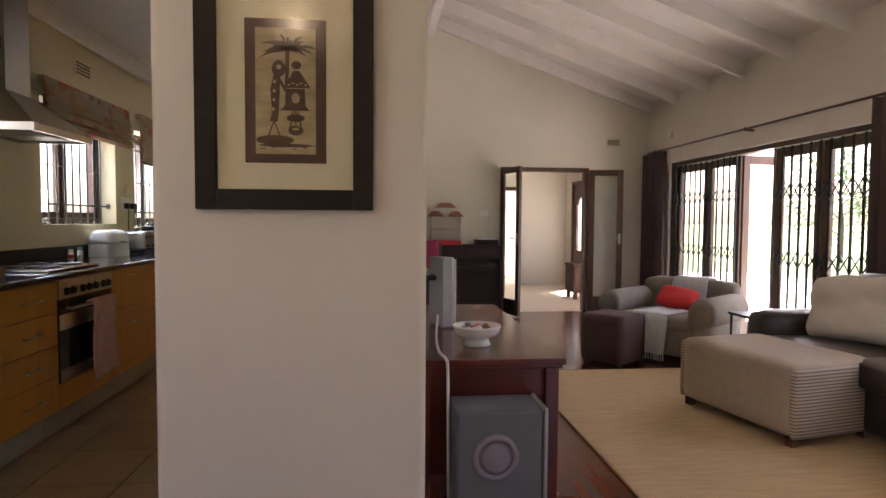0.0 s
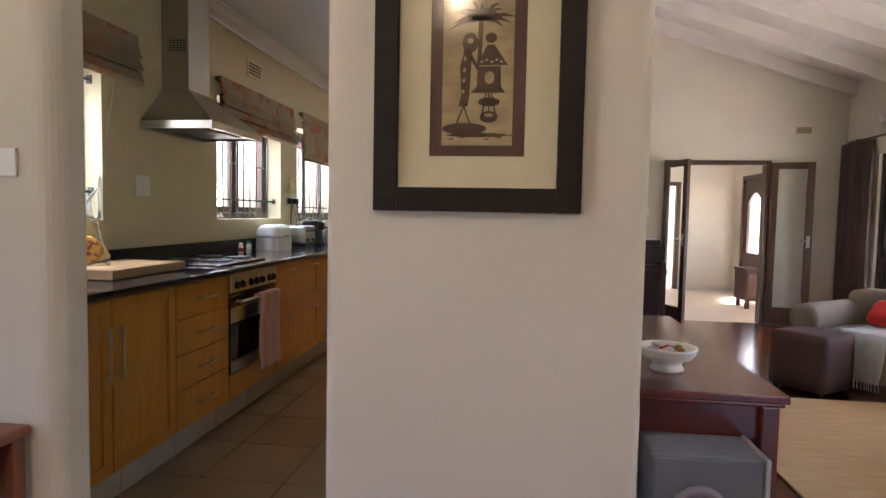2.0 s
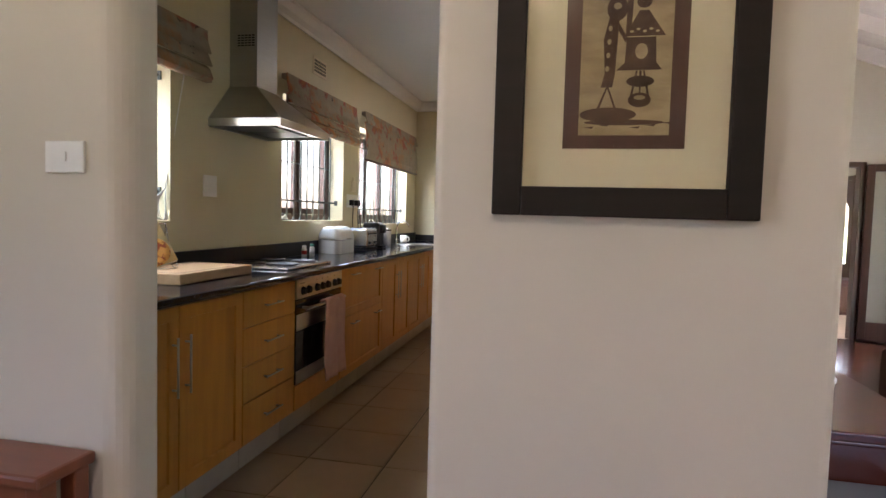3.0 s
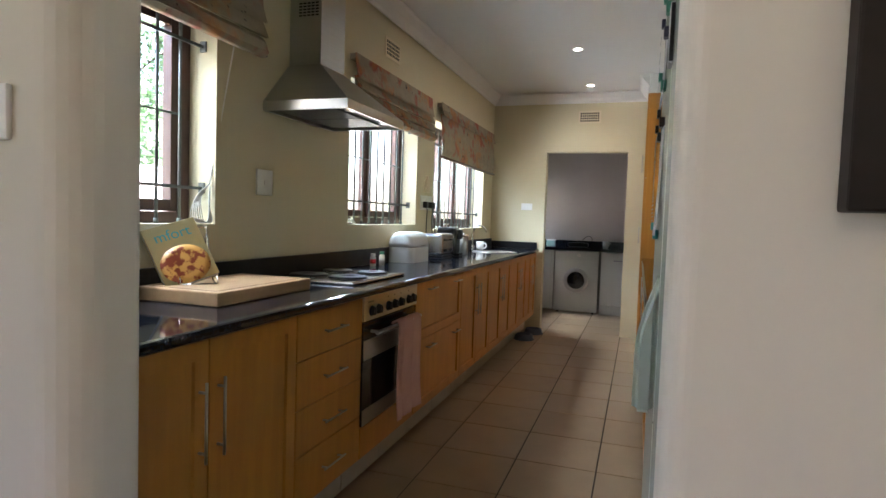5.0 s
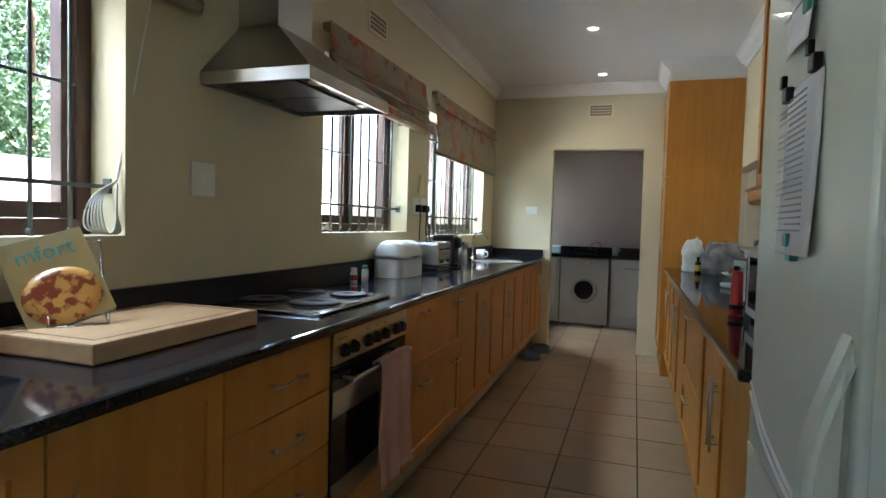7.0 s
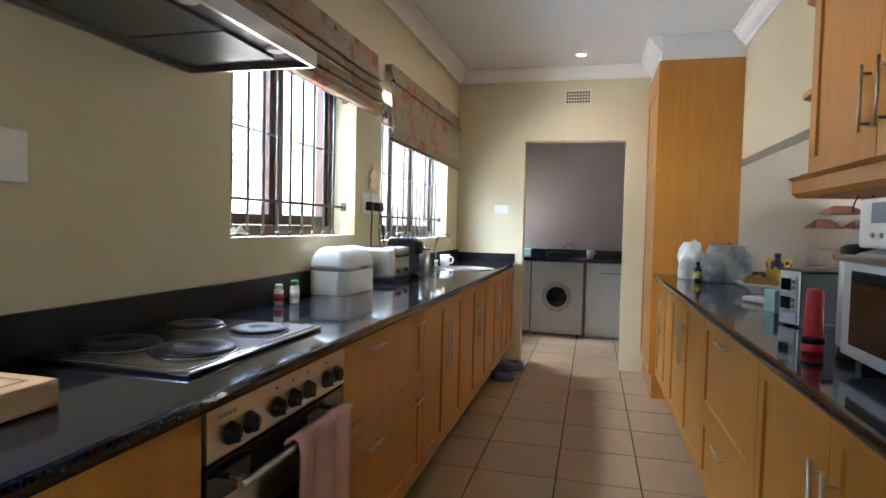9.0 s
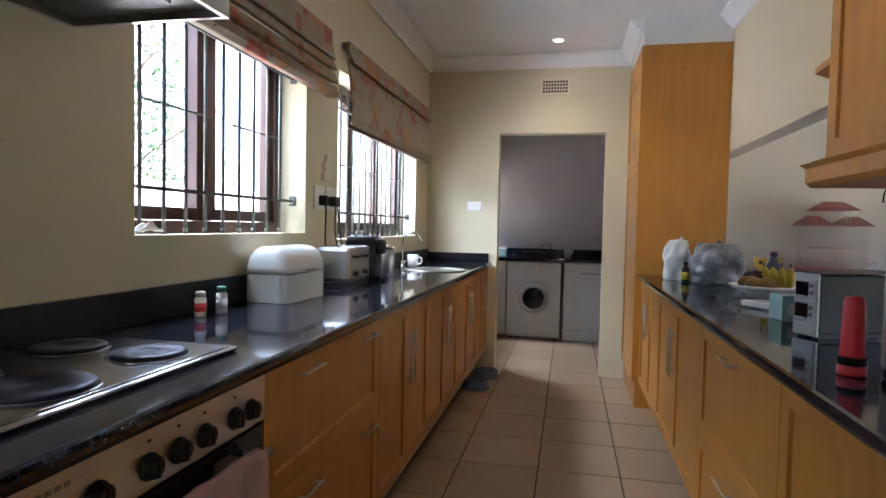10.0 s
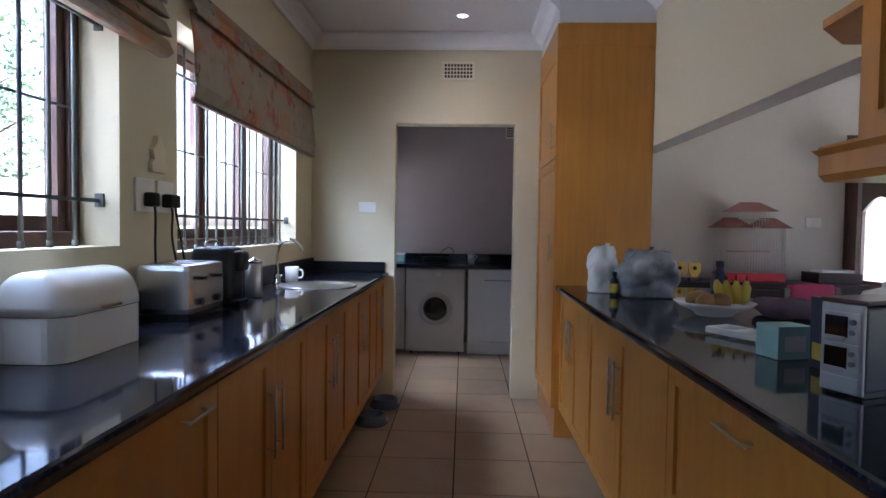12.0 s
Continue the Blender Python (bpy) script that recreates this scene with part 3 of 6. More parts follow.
casement_window("window_3", 7.67, 9.27, 1.125, 2.02, 3, "dark stained timber window above the sink")
casement_window("window_4", 10.55, 11.5, 0.98, 1.55, 2, "timber laundry window")


def burglar_bars(y0, y1, z0, rails, step, label):
    t = thing("burglar_bars", label, "window bars", (XL - 0.075, y0, z0))
    n = max(2, round((y1 - y0) / step))
    for i in range(1, n):
        y = (y1 - y0) * i / n
        part("bar", tube(nb(), [(0, y, 0.0), (0, y, 0.85)], 0.0065), BAR, t)
        part("bar_foot", tube(nb(), [(0, y, 0.0), (0, y, 0.02)], 0.009), BAR, t)
    for z in rails:
        part("rail", box(nb(), 0.006, 0.016, 0, y1 - y0, z - z0 - 0.006, z - z0 + 0.006), BAR, t)
        for yy in (0.004, y1 - y0 - 0.004):
            part("bracket", box(nb(), -0.004, 0.026, yy - 0.004, yy + 0.004, z - z0 - 0.02, z - z0 + 0.024, 0.003), BAR, t)


burglar_bars(3.93, 5.07, 1.163, (1.305, 1.868), 0.118, "dark green painted steel bars in a window reveal")
burglar_bars(6.20, 7.29, 1.163, (1.307, 1.87), 0.114, "dark painted steel bars in a window reveal")
burglar_bars(7.67, 9.27, 1.125, (1.27, 1.85), 0.105, "dark painted steel bars in the sink window")


def roman_blind(y0, y1, ztop, zbot, folds, label):
    """A gathered roman blind: a flat head, then folds that stack outwards, over a bottom hem."""
    t = thing("roman_blind", label, "blind", (XL, y0, zbot))
    h, w = ztop - zbot, y1 - y0
    def strip(pts):
        bm = nb()
        back = [(p[0] - 0.006, p[1] - 0.002) for p in pts]
        prism(bm, pts + back[::-1], 0, w, "y")
        return bm
    part("headrail", box(nb(), 0.0, 0.035, 0.01, w - 0.01, h - 0.035, h - 0.002), FLORAL, t)
    mid = h * (0.62 if folds > 1 else 0.80)
    part("cloth", strip([(0.045, h), (0.047, h - 0.05), (0.062, mid), (0.07, mid - 0.02), (0.045, mid - 0.006)]), FLORAL, t)
    z = mid - 0.004
    for i in range(folds):
        d = (z - 0.0) / (folds - i) if folds - i > 1 else z
        out = 0.052 + 0.010 * i
        last = i == folds - 1
        part("fold", strip([(0.040, z), (out, z - d * 0.25), (out + 0.018, z - d * 0.8), (out + (0.0 if last else 0.024), z - d), (0.045, z - d * (0.999 if last else 0.86))]), FLORAL, t)
        z -= d * (1.0 if last else 0.92)
    part("hem_rod", tube(nb(), [(0.055, -0.012, 0.01), (0.055, w + 0.012, 0.01)], 0.009), BROWN, t)
    return t


roman_blind(3.85, 5.30, 2.15, 1.885, 2, "gathered floral roman blind in beige, red and ochre")
roman_blind(6.17, 7.47, 2.15, 1.82, 3, "gathered floral roman blind beside the cooker hood")
roman_blind(7.70, 9.50, 2.17, 1.715, 1, "half-raised floral roman blind over the sink window")


# ---- kitchen cupboards ----
def bar_handle(parent, x, y, z, length, upright, side=1):
    """A thin bar handle on two posts, standing off the front by 25 mm."""
    bm = nb()
    o = 0.024 * side
    h = length / 2
    if upright:
        tube(bm, [(x + o, y, z - h), (x + o, y, z + h)], 0.0042)
        for s in (-0.75, 0.75):
            tube(bm, [(x, y, z + s * h), (x + o, y, z + s * h)], 0.004, 6)
    else:
        tube(bm, [(x + o, y - h, z), (x + o, y + h, z)], 0.0036)
        for s in (-0.75, 0.75):
            tube(bm, [(x, y + s * h, z), (x + o, y + s * h, z)], 0.004, 6)
    return part("handle", bm, HANDLE, parent, "thin satin metal bar handle")


def shaker_front(bm, side, y0, y1, z0, z1, t=0.02, rail=0.055, flat=False):
    """A door front with stiles, rails and a recessed panel; its back lies at x = 0."""
    g = 0.0015
    y0, y1, z0, z1 = y0 + g, y1 - g, z0 + g, z1 - g
    a, b = sorted((0.0, side * t))
    if flat:
        return box(bm, a, b, y0, y1, z0, z1, 0.0025)
    box(bm, a, b, y0, y1, z0, z1)
    front = [f for f in bm.faces if all(abs(v.co.x - side * t) < 1e-5 for v in f.verts)]
    bmesh.ops.inset_region(bm, faces=front, thickness=rail, depth=0.0, use_even_offset=True)
    bmesh.ops.inset_region(bm, faces=front, thickness=0.003, depth=-0.009, use_even_offset=True)
    return bm


def base_unit(xf, side, depth, y0, y1, z0, z1, fronts, label, group):
    """A floor unit: carcase and fronts. fronts: (kind, y0, y1, z0, z1, handle). side: +1 faces +x."""
    t = thing("base_cabinet", label, "cabinet", (xf - 0.02 * side, y0, 0), group=group)
    a, b = sorted((-0.002 * side, -side * depth))
    part("carcase", box(nb(), a, b, 0, y1 - y0, z0, z1), BEECH_D, t)
    for kind, ya, yb, za, zb, handle in fronts:
        ya, yb = ya - y0, yb - y0
        d = part("drawer" if kind == "drawer" else "door", shaker_front(nb(), side, ya, yb, za, zb, flat=(kind == "drawer" and zb - za < 0.2),
                 rail=0.05), BEECH, t)
        x = 0.02 * side
        if handle == "mid":
            bar_handle(d, x, (ya + yb) / 2, (za + zb) / 2 + (0.0 if zb - za < 0.2 else (zb - za) * 0.36), 0.16, False, side)
        elif handle == "pair":
            for q in (0.27, 0.84):
                bar_handle(d, x, ya + (yb - ya) * q, (za + zb) / 2 + (zb - za) * 0.36, 0.13, False, side)
        elif handle == "near":
            bar_handle(d, x, ya + 0.035, zb - 0.22, 0.22, True, side)
        elif handle == "far":
            bar_handle(d, x, yb - 0.035, zb - 0.22, 0.22, True, side)
    return t


LF, RF = -2.235, -1.085
ZB, ZT = 0.175, 0.871
LG, RG = "window side base units", "fridge side base units"
base_unit(LF, 1, 0.52, 3.80, 4.41, ZB, ZT, [("door", 3.96, 4.41, ZB, ZT, "far")], "beech base cabinet with a framed door", LG)
base_unit(LF, 1, 0.52, 4.413, 4.837, ZB, ZT, [("door", 4.413, 4.837, ZB, ZT, "near")], "beech base cabinet with a framed door", LG)
base_unit(LF, 1, 0.52, 4.84, 5.333, ZB, ZT, [("drawer", 4.84, 5.333, a, b, "mid") for a, b in ((ZB, 0.366), (0.366, 0.533), (0.533, 0.705), (0.705, ZT))],
          "beech base cabinet with four plain drawers", LG)
base_unit(LF, 1, 0.52, 5.957, 6.78, ZB, ZT, [("drawer", 5.957, 6.78, ZB, 0.56, "pair"), ("drawer", 5.957, 6.78, 0.56, ZT, "pair")],
          "beech base cabinet with two deep framed drawers", LG)
for ya, yb, hs in ((6.783, 7.557, 1), (7.56, 8.33, 1), (8.333, 9.10, 1), (9.103, 9.66, 0)):
    mid = (ya + yb) / 2
    base_unit(LF, 1, 0.52, ya, yb, ZB, ZT, [("door", ya, mid, ZB, ZT, "far"), ("door", mid, yb, ZB, ZT, "near")], "beech base cabinet with a pair of framed doors", LG)
base_unit(RF, -1, 0.48, 5.19, 6.237, ZB, ZT, [("door", 5.19, 5.72, ZB, ZT, "far"), ("door", 5.72, 6.237, ZB, ZT, "near")], "beech base cabinet with a pair of framed doors", RG)
base_unit(RF, -1, 0.48, 6.24, 7.07, ZB, ZT, [("drawer", 6.24, 7.07, ZB, 0.47, "mid"), ("drawer", 6.24, 7.07, 0.47, ZT, "mid")], "beech base cabinet with two deep framed drawers", RG)
base_unit(RF, -1, 0.48, 7.073, 8.117, ZB, ZT, [("door", 7.073, 7.60, ZB, ZT, "far"), ("door", 7.60, 8.117, ZB, ZT, "near")], "beech base cabinet with a pair of framed doors", RG)
base_unit(RF, -1, 0.48, 8.12, 8.88, ZB, ZT, [("door", 8.12, 8.50, ZB, ZT, "far"), ("door", 8.50, 8.88, ZB, ZT, "near")], "beech base cabinet with a pair of framed doors", RG)


def worktop(label, x0, x1, y0, y1, upstands=()):
    t = thing("worktop", label, "worktop", (x0, y0, 0.879))
    part("slab", box(nb(), 0, x1 - x0, 0, y1 - y0, 0, 0.031, 0.011), GRANITE, t)
    for ax, bx, ay, by, h in upstands:
        part("upstand", box(nb(), ax - x0, bx - x0, ay - y0, by - y0, 0.0315, 0.031 + h, 0.004), UPSTAND, t, "black granite upstand")
    return t


worktop("long polished black granite worktop on the window side", XL + 0.002, LF + 0.032, YK + 0.002, YF - 0.002,
        ((XL + 0.002, XL + 0.022, YK + 0.003, YF - 0.003, 0.10), (XL + 0.023, LF + 0.005, YF - 0.022, YF - 0.003, 0.075)))
worktop("polished black granite worktop running into a serving bar", RF - 0.032, XP + 0.18, 5.205, 8.88)

# tall cupboard
t = thing("tall_cupboard", "floor to ceiling beech larder cupboard beside the doorway", "cupboard", (-1.13, 8.885, 0))
part("side_panel", box(nb(), 0.02, 0.563, 0.0, 0.02, 0.0, 2.435, 0.002), BEECH, t)
part("carcase", box(nb(), 0.022, 0.56, 0.022, 0.783, 0.0, 2.43), BEECH_D, t)
part("top_fascia", box(nb(), 0.016, 0.562, -0.006, 0.0, 2.30, 2.436, 0.002), BEECH, t)
for za, zb in ((0.175, 1.655), (1.66, 2.30)):
    d = part("door", shaker_front(nb(), -1, 0.0, 0.78, za, zb), BEECH, t)
    d.location.x = 0.02
    bar_handle(d, -0.02, 0.06, za + (0.13 if za > 1 else 0.95), 0.16, True, -1)
part("door_fascia", box(nb(), 0.0, 0.02, 0.0, 0.78, 2.302, 2.434, 0.002), BEECH, t)

# plinths, tiled
for xk, ya, yb, label in ((LF - 0.10, YK + 0.005, YF - 0.005, "grey-beige tiled plinth under the window side units"), (RF + 0.12, 5.205, YF - 0.005, "grey-beige tiled plinth under the fridge side units")):
    pl = thing("plinth", label, "plinth", (xk, ya, 0))
    side = 1 if xk < -2 else -1
    n = round((yb - ya) / 0.40)
    step = (yb - ya) / n
    me = None
    d0, d1, d2 = (-0.012, 0.0, -0.03) if side > 0 else (0.0, 0.012, 0.03)
    for i in range(n):
        if me is None:
            ob = part("plinth_tile", box(nb(), d0, d1, 0.002, step - 0.002, 0.004, ZB - 0.003, 0.002), PLINTH, pl)
            me = ob.data
        else:
            ob = new("plinth_tile", me)
            ob.parent = pl
        ob.location.y = i * step
    part("backing", box(nb(), *((-0.03, -0.0125) if side > 0 else (0.0125, 0.03)), 0, yb - ya, 0.0, ZB - 0.001), GROUT, pl)


# ---- kitchen appliances ----
def knob(parent, x, y, z, r=0.018, axis="x", d=1):
    k = part("knob", lathe(nb(), [(r * 1.15, 0), (r * 1.15, 0.004 * d), (r, 0.006 * d), (r * 0.9, 0.017 * d), (r * 0.75, 0.019 * d)], x, y, z, 20, axis), BLACK, parent, "black control knob")
    part("pointer", box(nb(), x + 0.0175, x + 0.022, y - 0.003, y + 0.003, z - r * 0.8, z + r * 0.8, 0.001), BLACK, k)
    return k


def build_oven():
    t = thing("oven", "built-under stainless steel oven with black glass door", "oven", (LF - 0.02, 5.337, 0))
    w = 0.616
    part("body", box(nb(), -0.5, -0.001, 0.004, w - 0.004, 0.30, 0.87), BLACK, t)
    panel = part("control_panel", box(nb(), 0, 0.026, 0.002, w - 0.002, 0.768, 0.872, 0.003), STEEL, t, "brushed steel control panel")
    for y in (0.072, 0.138, 0.245, 0.318, 0.392, 0.492, 0.552):
        knob(panel, 0.026, y, 0.808, 0.020)
    for y in (0.245, 0.318, 0.392, 0.492):
        part("indicator", lathe(nb(), [(0.003, 0), (0.003, 0.002)], 0.026, y, 0.851, 10, "x"), IRON, panel)
    badge = part("badge", box(nb(), 0.026, 0.0268, 0.03, 0.10, 0.842, 0.856), STEEL, panel, "small pale maker's plate")
    for k in range(4):
        part("plate_bar", box(nb(), 0.0267, 0.0272, 0.036 + 0.015 * k, 0.047 + 0.015 * k, 0.845, 0.853), GREYSP, badge)
    door = part("door", box(nb(), 0, 0.022, 0.004, w - 0.004, 0.315, 0.760, 0.003), DARKGLASS, t, "dark glass oven door")
    part("top_band", box(nb(), 0.0225, 0.026, 0.006, w - 0.006, 0.60, 0.685, 0.001), STEEL, door)
    part("bottom_band", box(nb(), 0.0225, 0.026, 0.006, w - 0.006, 0.317, 0.385, 0.001), STEEL, door)
    bm = nb()
    tube(bm, [(0.065, 0.05, 0.718), (0.065, w - 0.05, 0.718)], 0.009, 12)
    for y in (0.08, w - 0.08):
        tube(bm, [(0.02, y, 0.718), (0.065, y, 0.718)], 0.007)
    part("door_handle", bm, STEEL, door, "round steel oven handle")
    part("lower_panel", box(nb(), 0, 0.02, 0.002, w - 0.002, ZB, 0.308, 0.002), BEECH, t, "beech filler panel")


build_oven()


def cloth_sheet(bm, pts_u, pts_v, f, thick):
    """A thin sheet of cloth over a grid; f gives the place of (u, v)."""
    g = [[bm.verts.new(f(u, v)) for v in pts_v] for u in pts_u]
    for i in range(len(pts_u) - 1):
        for k in range(len(pts_v) - 1):
            bm.faces.new((g[i][k], g[i + 1][k], g[i + 1][k + 1], g[i][k + 1])).smooth = True
    bmesh.ops.recalc_face_normals(bm, faces=bm.faces)
    bmesh.ops.solidify(bm, geom=bm.faces[:], thickness=thick)
    return bm


def towel_place(u, v):
    s = v * 0.86
    wave = 0.008 * math.sin(u * 15) + 0.006 * math.sin(u * 31 + 2 * v)
    drop = max(0.0, v - 0.16)
    y = 5.575 + u * 0.27 - 0.02 * drop * math.sin(u * 5) + 0.012 * math.sin(v * 7)
    if v < 0.16:
        a = math.pi * v / 0.16
        return (-2.19 - 0.018 * math.cos(a) * 1.0 + wave * 0.3, y, 0.727 + 0.016 * math.sin(a))
    return (-2.172 + wave + 0.006 * drop, y, 0.727 - (v - 0.16) * 0.54)


tagged(part("tea_towel", cloth_sheet(nb(), [i / 16 for i in range(17)], [i / 24 for i in range(25)], towel_place, 0.006), TOWEL),
       "pink towelling cloth hung over the oven handle", "towel")


def build_hob():
    t = thing("hob", "stainless steel hob with four black solid plates", "hob", (-2.745, 5.40, 0.91))
    d, w = 0.43, 0.58
    part("tray", box(nb(), 0, d, 0, w, 0.001, 0.012, 0.005), HOBSTEEL, t)
    part("rim", box(nb(), 0.012, d - 0.012, 0.012, w - 0.012, 0.011, 0.0145, 0.001), HOBSTEEL, t)
    for x, y, r in ((0.115, 0.155, 0.092), (0.315, 0.165, 0.090), (0.115, 0.43, 0.075), (0.315, 0.43, 0.075)):
        p = part("hot_plate", lathe(nb(), [(r, 0.014), (r, 0.021), (r - 0.006, 0.0245), (r * 0.36, 0.0245), (r * 0.33, 0.022), (0.001, 0.022)], x, y, 0, 40), IRON, t, "black cast iron plate")
        part("trim_ring", lathe(nb(), [(r + 0.007, 0.0146), (r + 0.006, 0.0165), (r + 0.001, 0.017), (r + 0.001, 0.0146)], x, y, 0, 40), HOBSTEEL, p)


build_hob()


def build_hood():
    t = thing("cooker_hood", "stainless steel chimney cooker hood on the wall", "cooker hood", (XL, 5.372, 1.673))
    w, d, c0, c1, cd = 0.62, 0.425, 0.20, 0.43, 0.17
    bm = nb()
    lo = [bm.verts.new(p) for p in ((0, 0, 0.042), (d, 0, 0.042), (d, w, 0.042), (0, w, 0.042))]
    hi = [bm.verts.new(p) for p in ((0, c0, 0.25), (cd, c0, 0.25), (cd, c1, 0.25), (0, c1, 0.25))]
    for i in range(4):
        bm.faces.new((lo[i], lo[(i + 1) % 4], hi[(i + 1) % 4], hi[i]))
    bm.faces.new(hi)
    bmesh.ops.recalc_face_normals(bm, faces=bm.faces)
    part("canopy", bm, STEEL, t)
    for q in ((0, d, 0, 0.012), (0, d, w - 0.012, w), (d - 0.012, d, 0.0125, w - 0.0125), (0, 0.012, 0.0125, w - 0.0125)):
        part("lip", box(nb(), q[0], q[1], q[2], q[3], 0, 0.042), STEEL, t, "bright steel lip")
    part("underside", box(nb(), 0.012, d - 0.012, 0.012, w - 0.012, 0.018, 0.026), FILTER, t)
    for a in (0.06, 0.305):
        f = part("grease_filter", box(nb(), 0.06, d - 0.09, a, a + 0.235, 0.008, 0.017, 0.002), FILTER, t, "dull grey mesh grease filter")
    for y in (0.12, 0.48):
        part("hood_lamp", lathe(nb(), [(0.026, 0.017), (0.026, 0.010), (0.02, 0.008)], d - 0.05, y, 0, 20), WHITE, t)
    ch = part("chimney", box(nb(), 0.0, cd, c0, c1, 0.251, CH - 1.673 - 0.002, 0.002), STEEL, t, "square brushed steel flue")
    for r in range(5):
        for k in range(5):
            # flat black patches; the dark of the flue's vent slots is put into colour
            part("dark_slot_patch", box(nb(), 0.05 + k * 0.022, 0.066 + k * 0.022, c0 - 0.002, c0 + 0.0005, 0.475 + r * 0.014, 0.482 + r * 0.014), BLACK, ch)


build_hood()


def fridge_unit(name, y0, y1, label, split, handle_near):
    t = thing(name, label, "fridge", (-1.045, y0, 0))
    w = y1 - y0
    part("body", box(nb(), 0.0, 0.46, 0.004, w - 0.004, 0.03, 1.86, 0.008), FRIDGE, t)
    part("kickplate", box(nb(), 0.02, 0.05, 0.01, w - 0.01, 0.0, 0.029), BLACK, t)
    for za, zb in ((0.045, split - 0.003), (split + 0.003, 1.862)):
        edge = [(-0.055 + 0.016 * (1 - math.sin(radians(15 * k))), 0.003 + 0.016 * (1 - math.cos(radians(15 * k)))) for k in range(7)]
        pts = [(-0.002, 0.003)] + edge + [(a, w - c) for a, c in edge[::-1]] + [(-0.002, w - 0.003)]
        d = part("door", prism(nb(), pts, za, zb), FRIDGE, t, "flat glossy white door with rounded edges")
        if not handle_near or za < split - 0.01:
            continue
        # a solid grip that swells out of the door towards its foot
        zt, zl = split + 0.345, split + 0.012
        bow = [(-0.054 - 0.048 * math.sin(math.pi / 2 * min(1.0, k / 10)) ** 1.1, zt + (zl - zt) * k / 16) for k in range(17)]
        bm = nb()
        prism(bm, bow + [(-0.054, zl)], 0.03, 0.088, "y")
        bmesh.ops.bevel(bm, geom=[e for e in bm.edges if e.calc_face_angle(0) > 0.7], offset=0.012, segments=3, affect="EDGES")
        grip = part("handle", bm, FRIDGE, d, "solid bowed white door grip")
        # flat grey sheet paints the shade of the grip's finger groove
        part("groove_shade", prism(nb(), [(p[0] + 0.012, p[1]) for p in bow[4:15]] + [(-0.056, bow[14][1]), (-0.056, bow[4][1])], 0.0875, 0.0892, "y"), GREYSP, grip)
        for dz in (0.0, -0.022):
            part("trim_ridge", tube(nb(), curve_points([(-0.0555, w - 0.02, split + 0.13 + dz), (-0.0565, w * 0.75, split + 0.075 + dz), (-0.0565, w * 0.45, split + 0.045 + dz * 0.8), (-0.0555, 0.07, split + 0.033 + dz * 0.6)], 8), 0.0035, 6), WHITE, d, "curved moulded ridge")
    return t


fridge_unit("fridge_freezer", 4.505, 5.16, "tall glossy white fridge freezer with papers on its door", 0.77, True)
fridge_unit("upright_freezer", 3.845, 4.498, "tall glossy white upright freezer", 0.80, False)
tagged(part("end_panel", box(nb(), -1.09, XR - 0.001, 5.168, 5.186, 0.0, 2.43, 0.002), BEECH), "tall beech end panel beside the fridge", "panel")


def build_paper(y0, y1, z0, z1, label, lines, mat=PAPER):
    t = thing("paper_note", label, "paper", (-1.1005, y0, z0))
    w, h = y1 - y0, z1 - z0
    sheet = part("sheet", cloth_sheet(nb(), [i / 8 for i in range(9)], [i / 10 for i in range(11)],
                 lambda u, v: (-0.002 - 0.010 * (1 - v) ** 2 - 0.003 * math.sin(u * 4), u * w, v * h), 0.0008), mat, t)
    for k in range(lines):
        z = h * (0.90 - 0.8 * k / max(1, lines))
        part("writing", box(nb(), -0.0185, -0.0175, w * 0.1, w * (0.86 if k % 4 else 0.55), z, z + 0.0028), INK, sheet)
    return t


build_paper(4.72, 4.94, 1.19, 1.47, "white printed sheet hung by black clips", 22)
build_paper(4.78, 4.93, 1.53, 1.73, "printed card under a magnet", 4)
for y, z, mat, label in ((4.75, 1.475, BLACK, "black bulldog clip fridge magnet"), (4.91, 1.46, BLACK, "black bulldog clip fridge magnet"), (4.83, 1.185, TEAL, "teal plastic clip fridge magnet"),
                         (4.80, 1.58, GREEN, "green plastic clip fridge magnet"), (4.74, 1.70, NAVY, "dark blue round fridge magnet"), (4.62, 1.72, GREEN, "small green leaf fridge magnet")):
    t = thing("fridge_magnet", label, "magnet", (-1.0985, y, z))
    part("clip_body", box(nb(), -0.016, -0.002, -0.017, 0.017, -0.006, 0.020, 0.004), mat, t)
    part("clip_grip", box(nb(), -0.022, -0.012, -0.010, 0.010, 0.018, 0.040, 0.003), mat, t)


t = thing("fridge_magnet", "grey metal tag fridge magnet with a dark edge", "magnet", (-1.1005, 4.41, 1.545))
part("plate", box(nb(), -0.010, -0.001, 0.0, 0.05, 0.0, 0.125, 0.004), SILVER, t)
part("dark_edge", box(nb(), -0.009, -0.001, -0.006, -0.0005, 0.004, 0.12, 0.002), IRON, t)


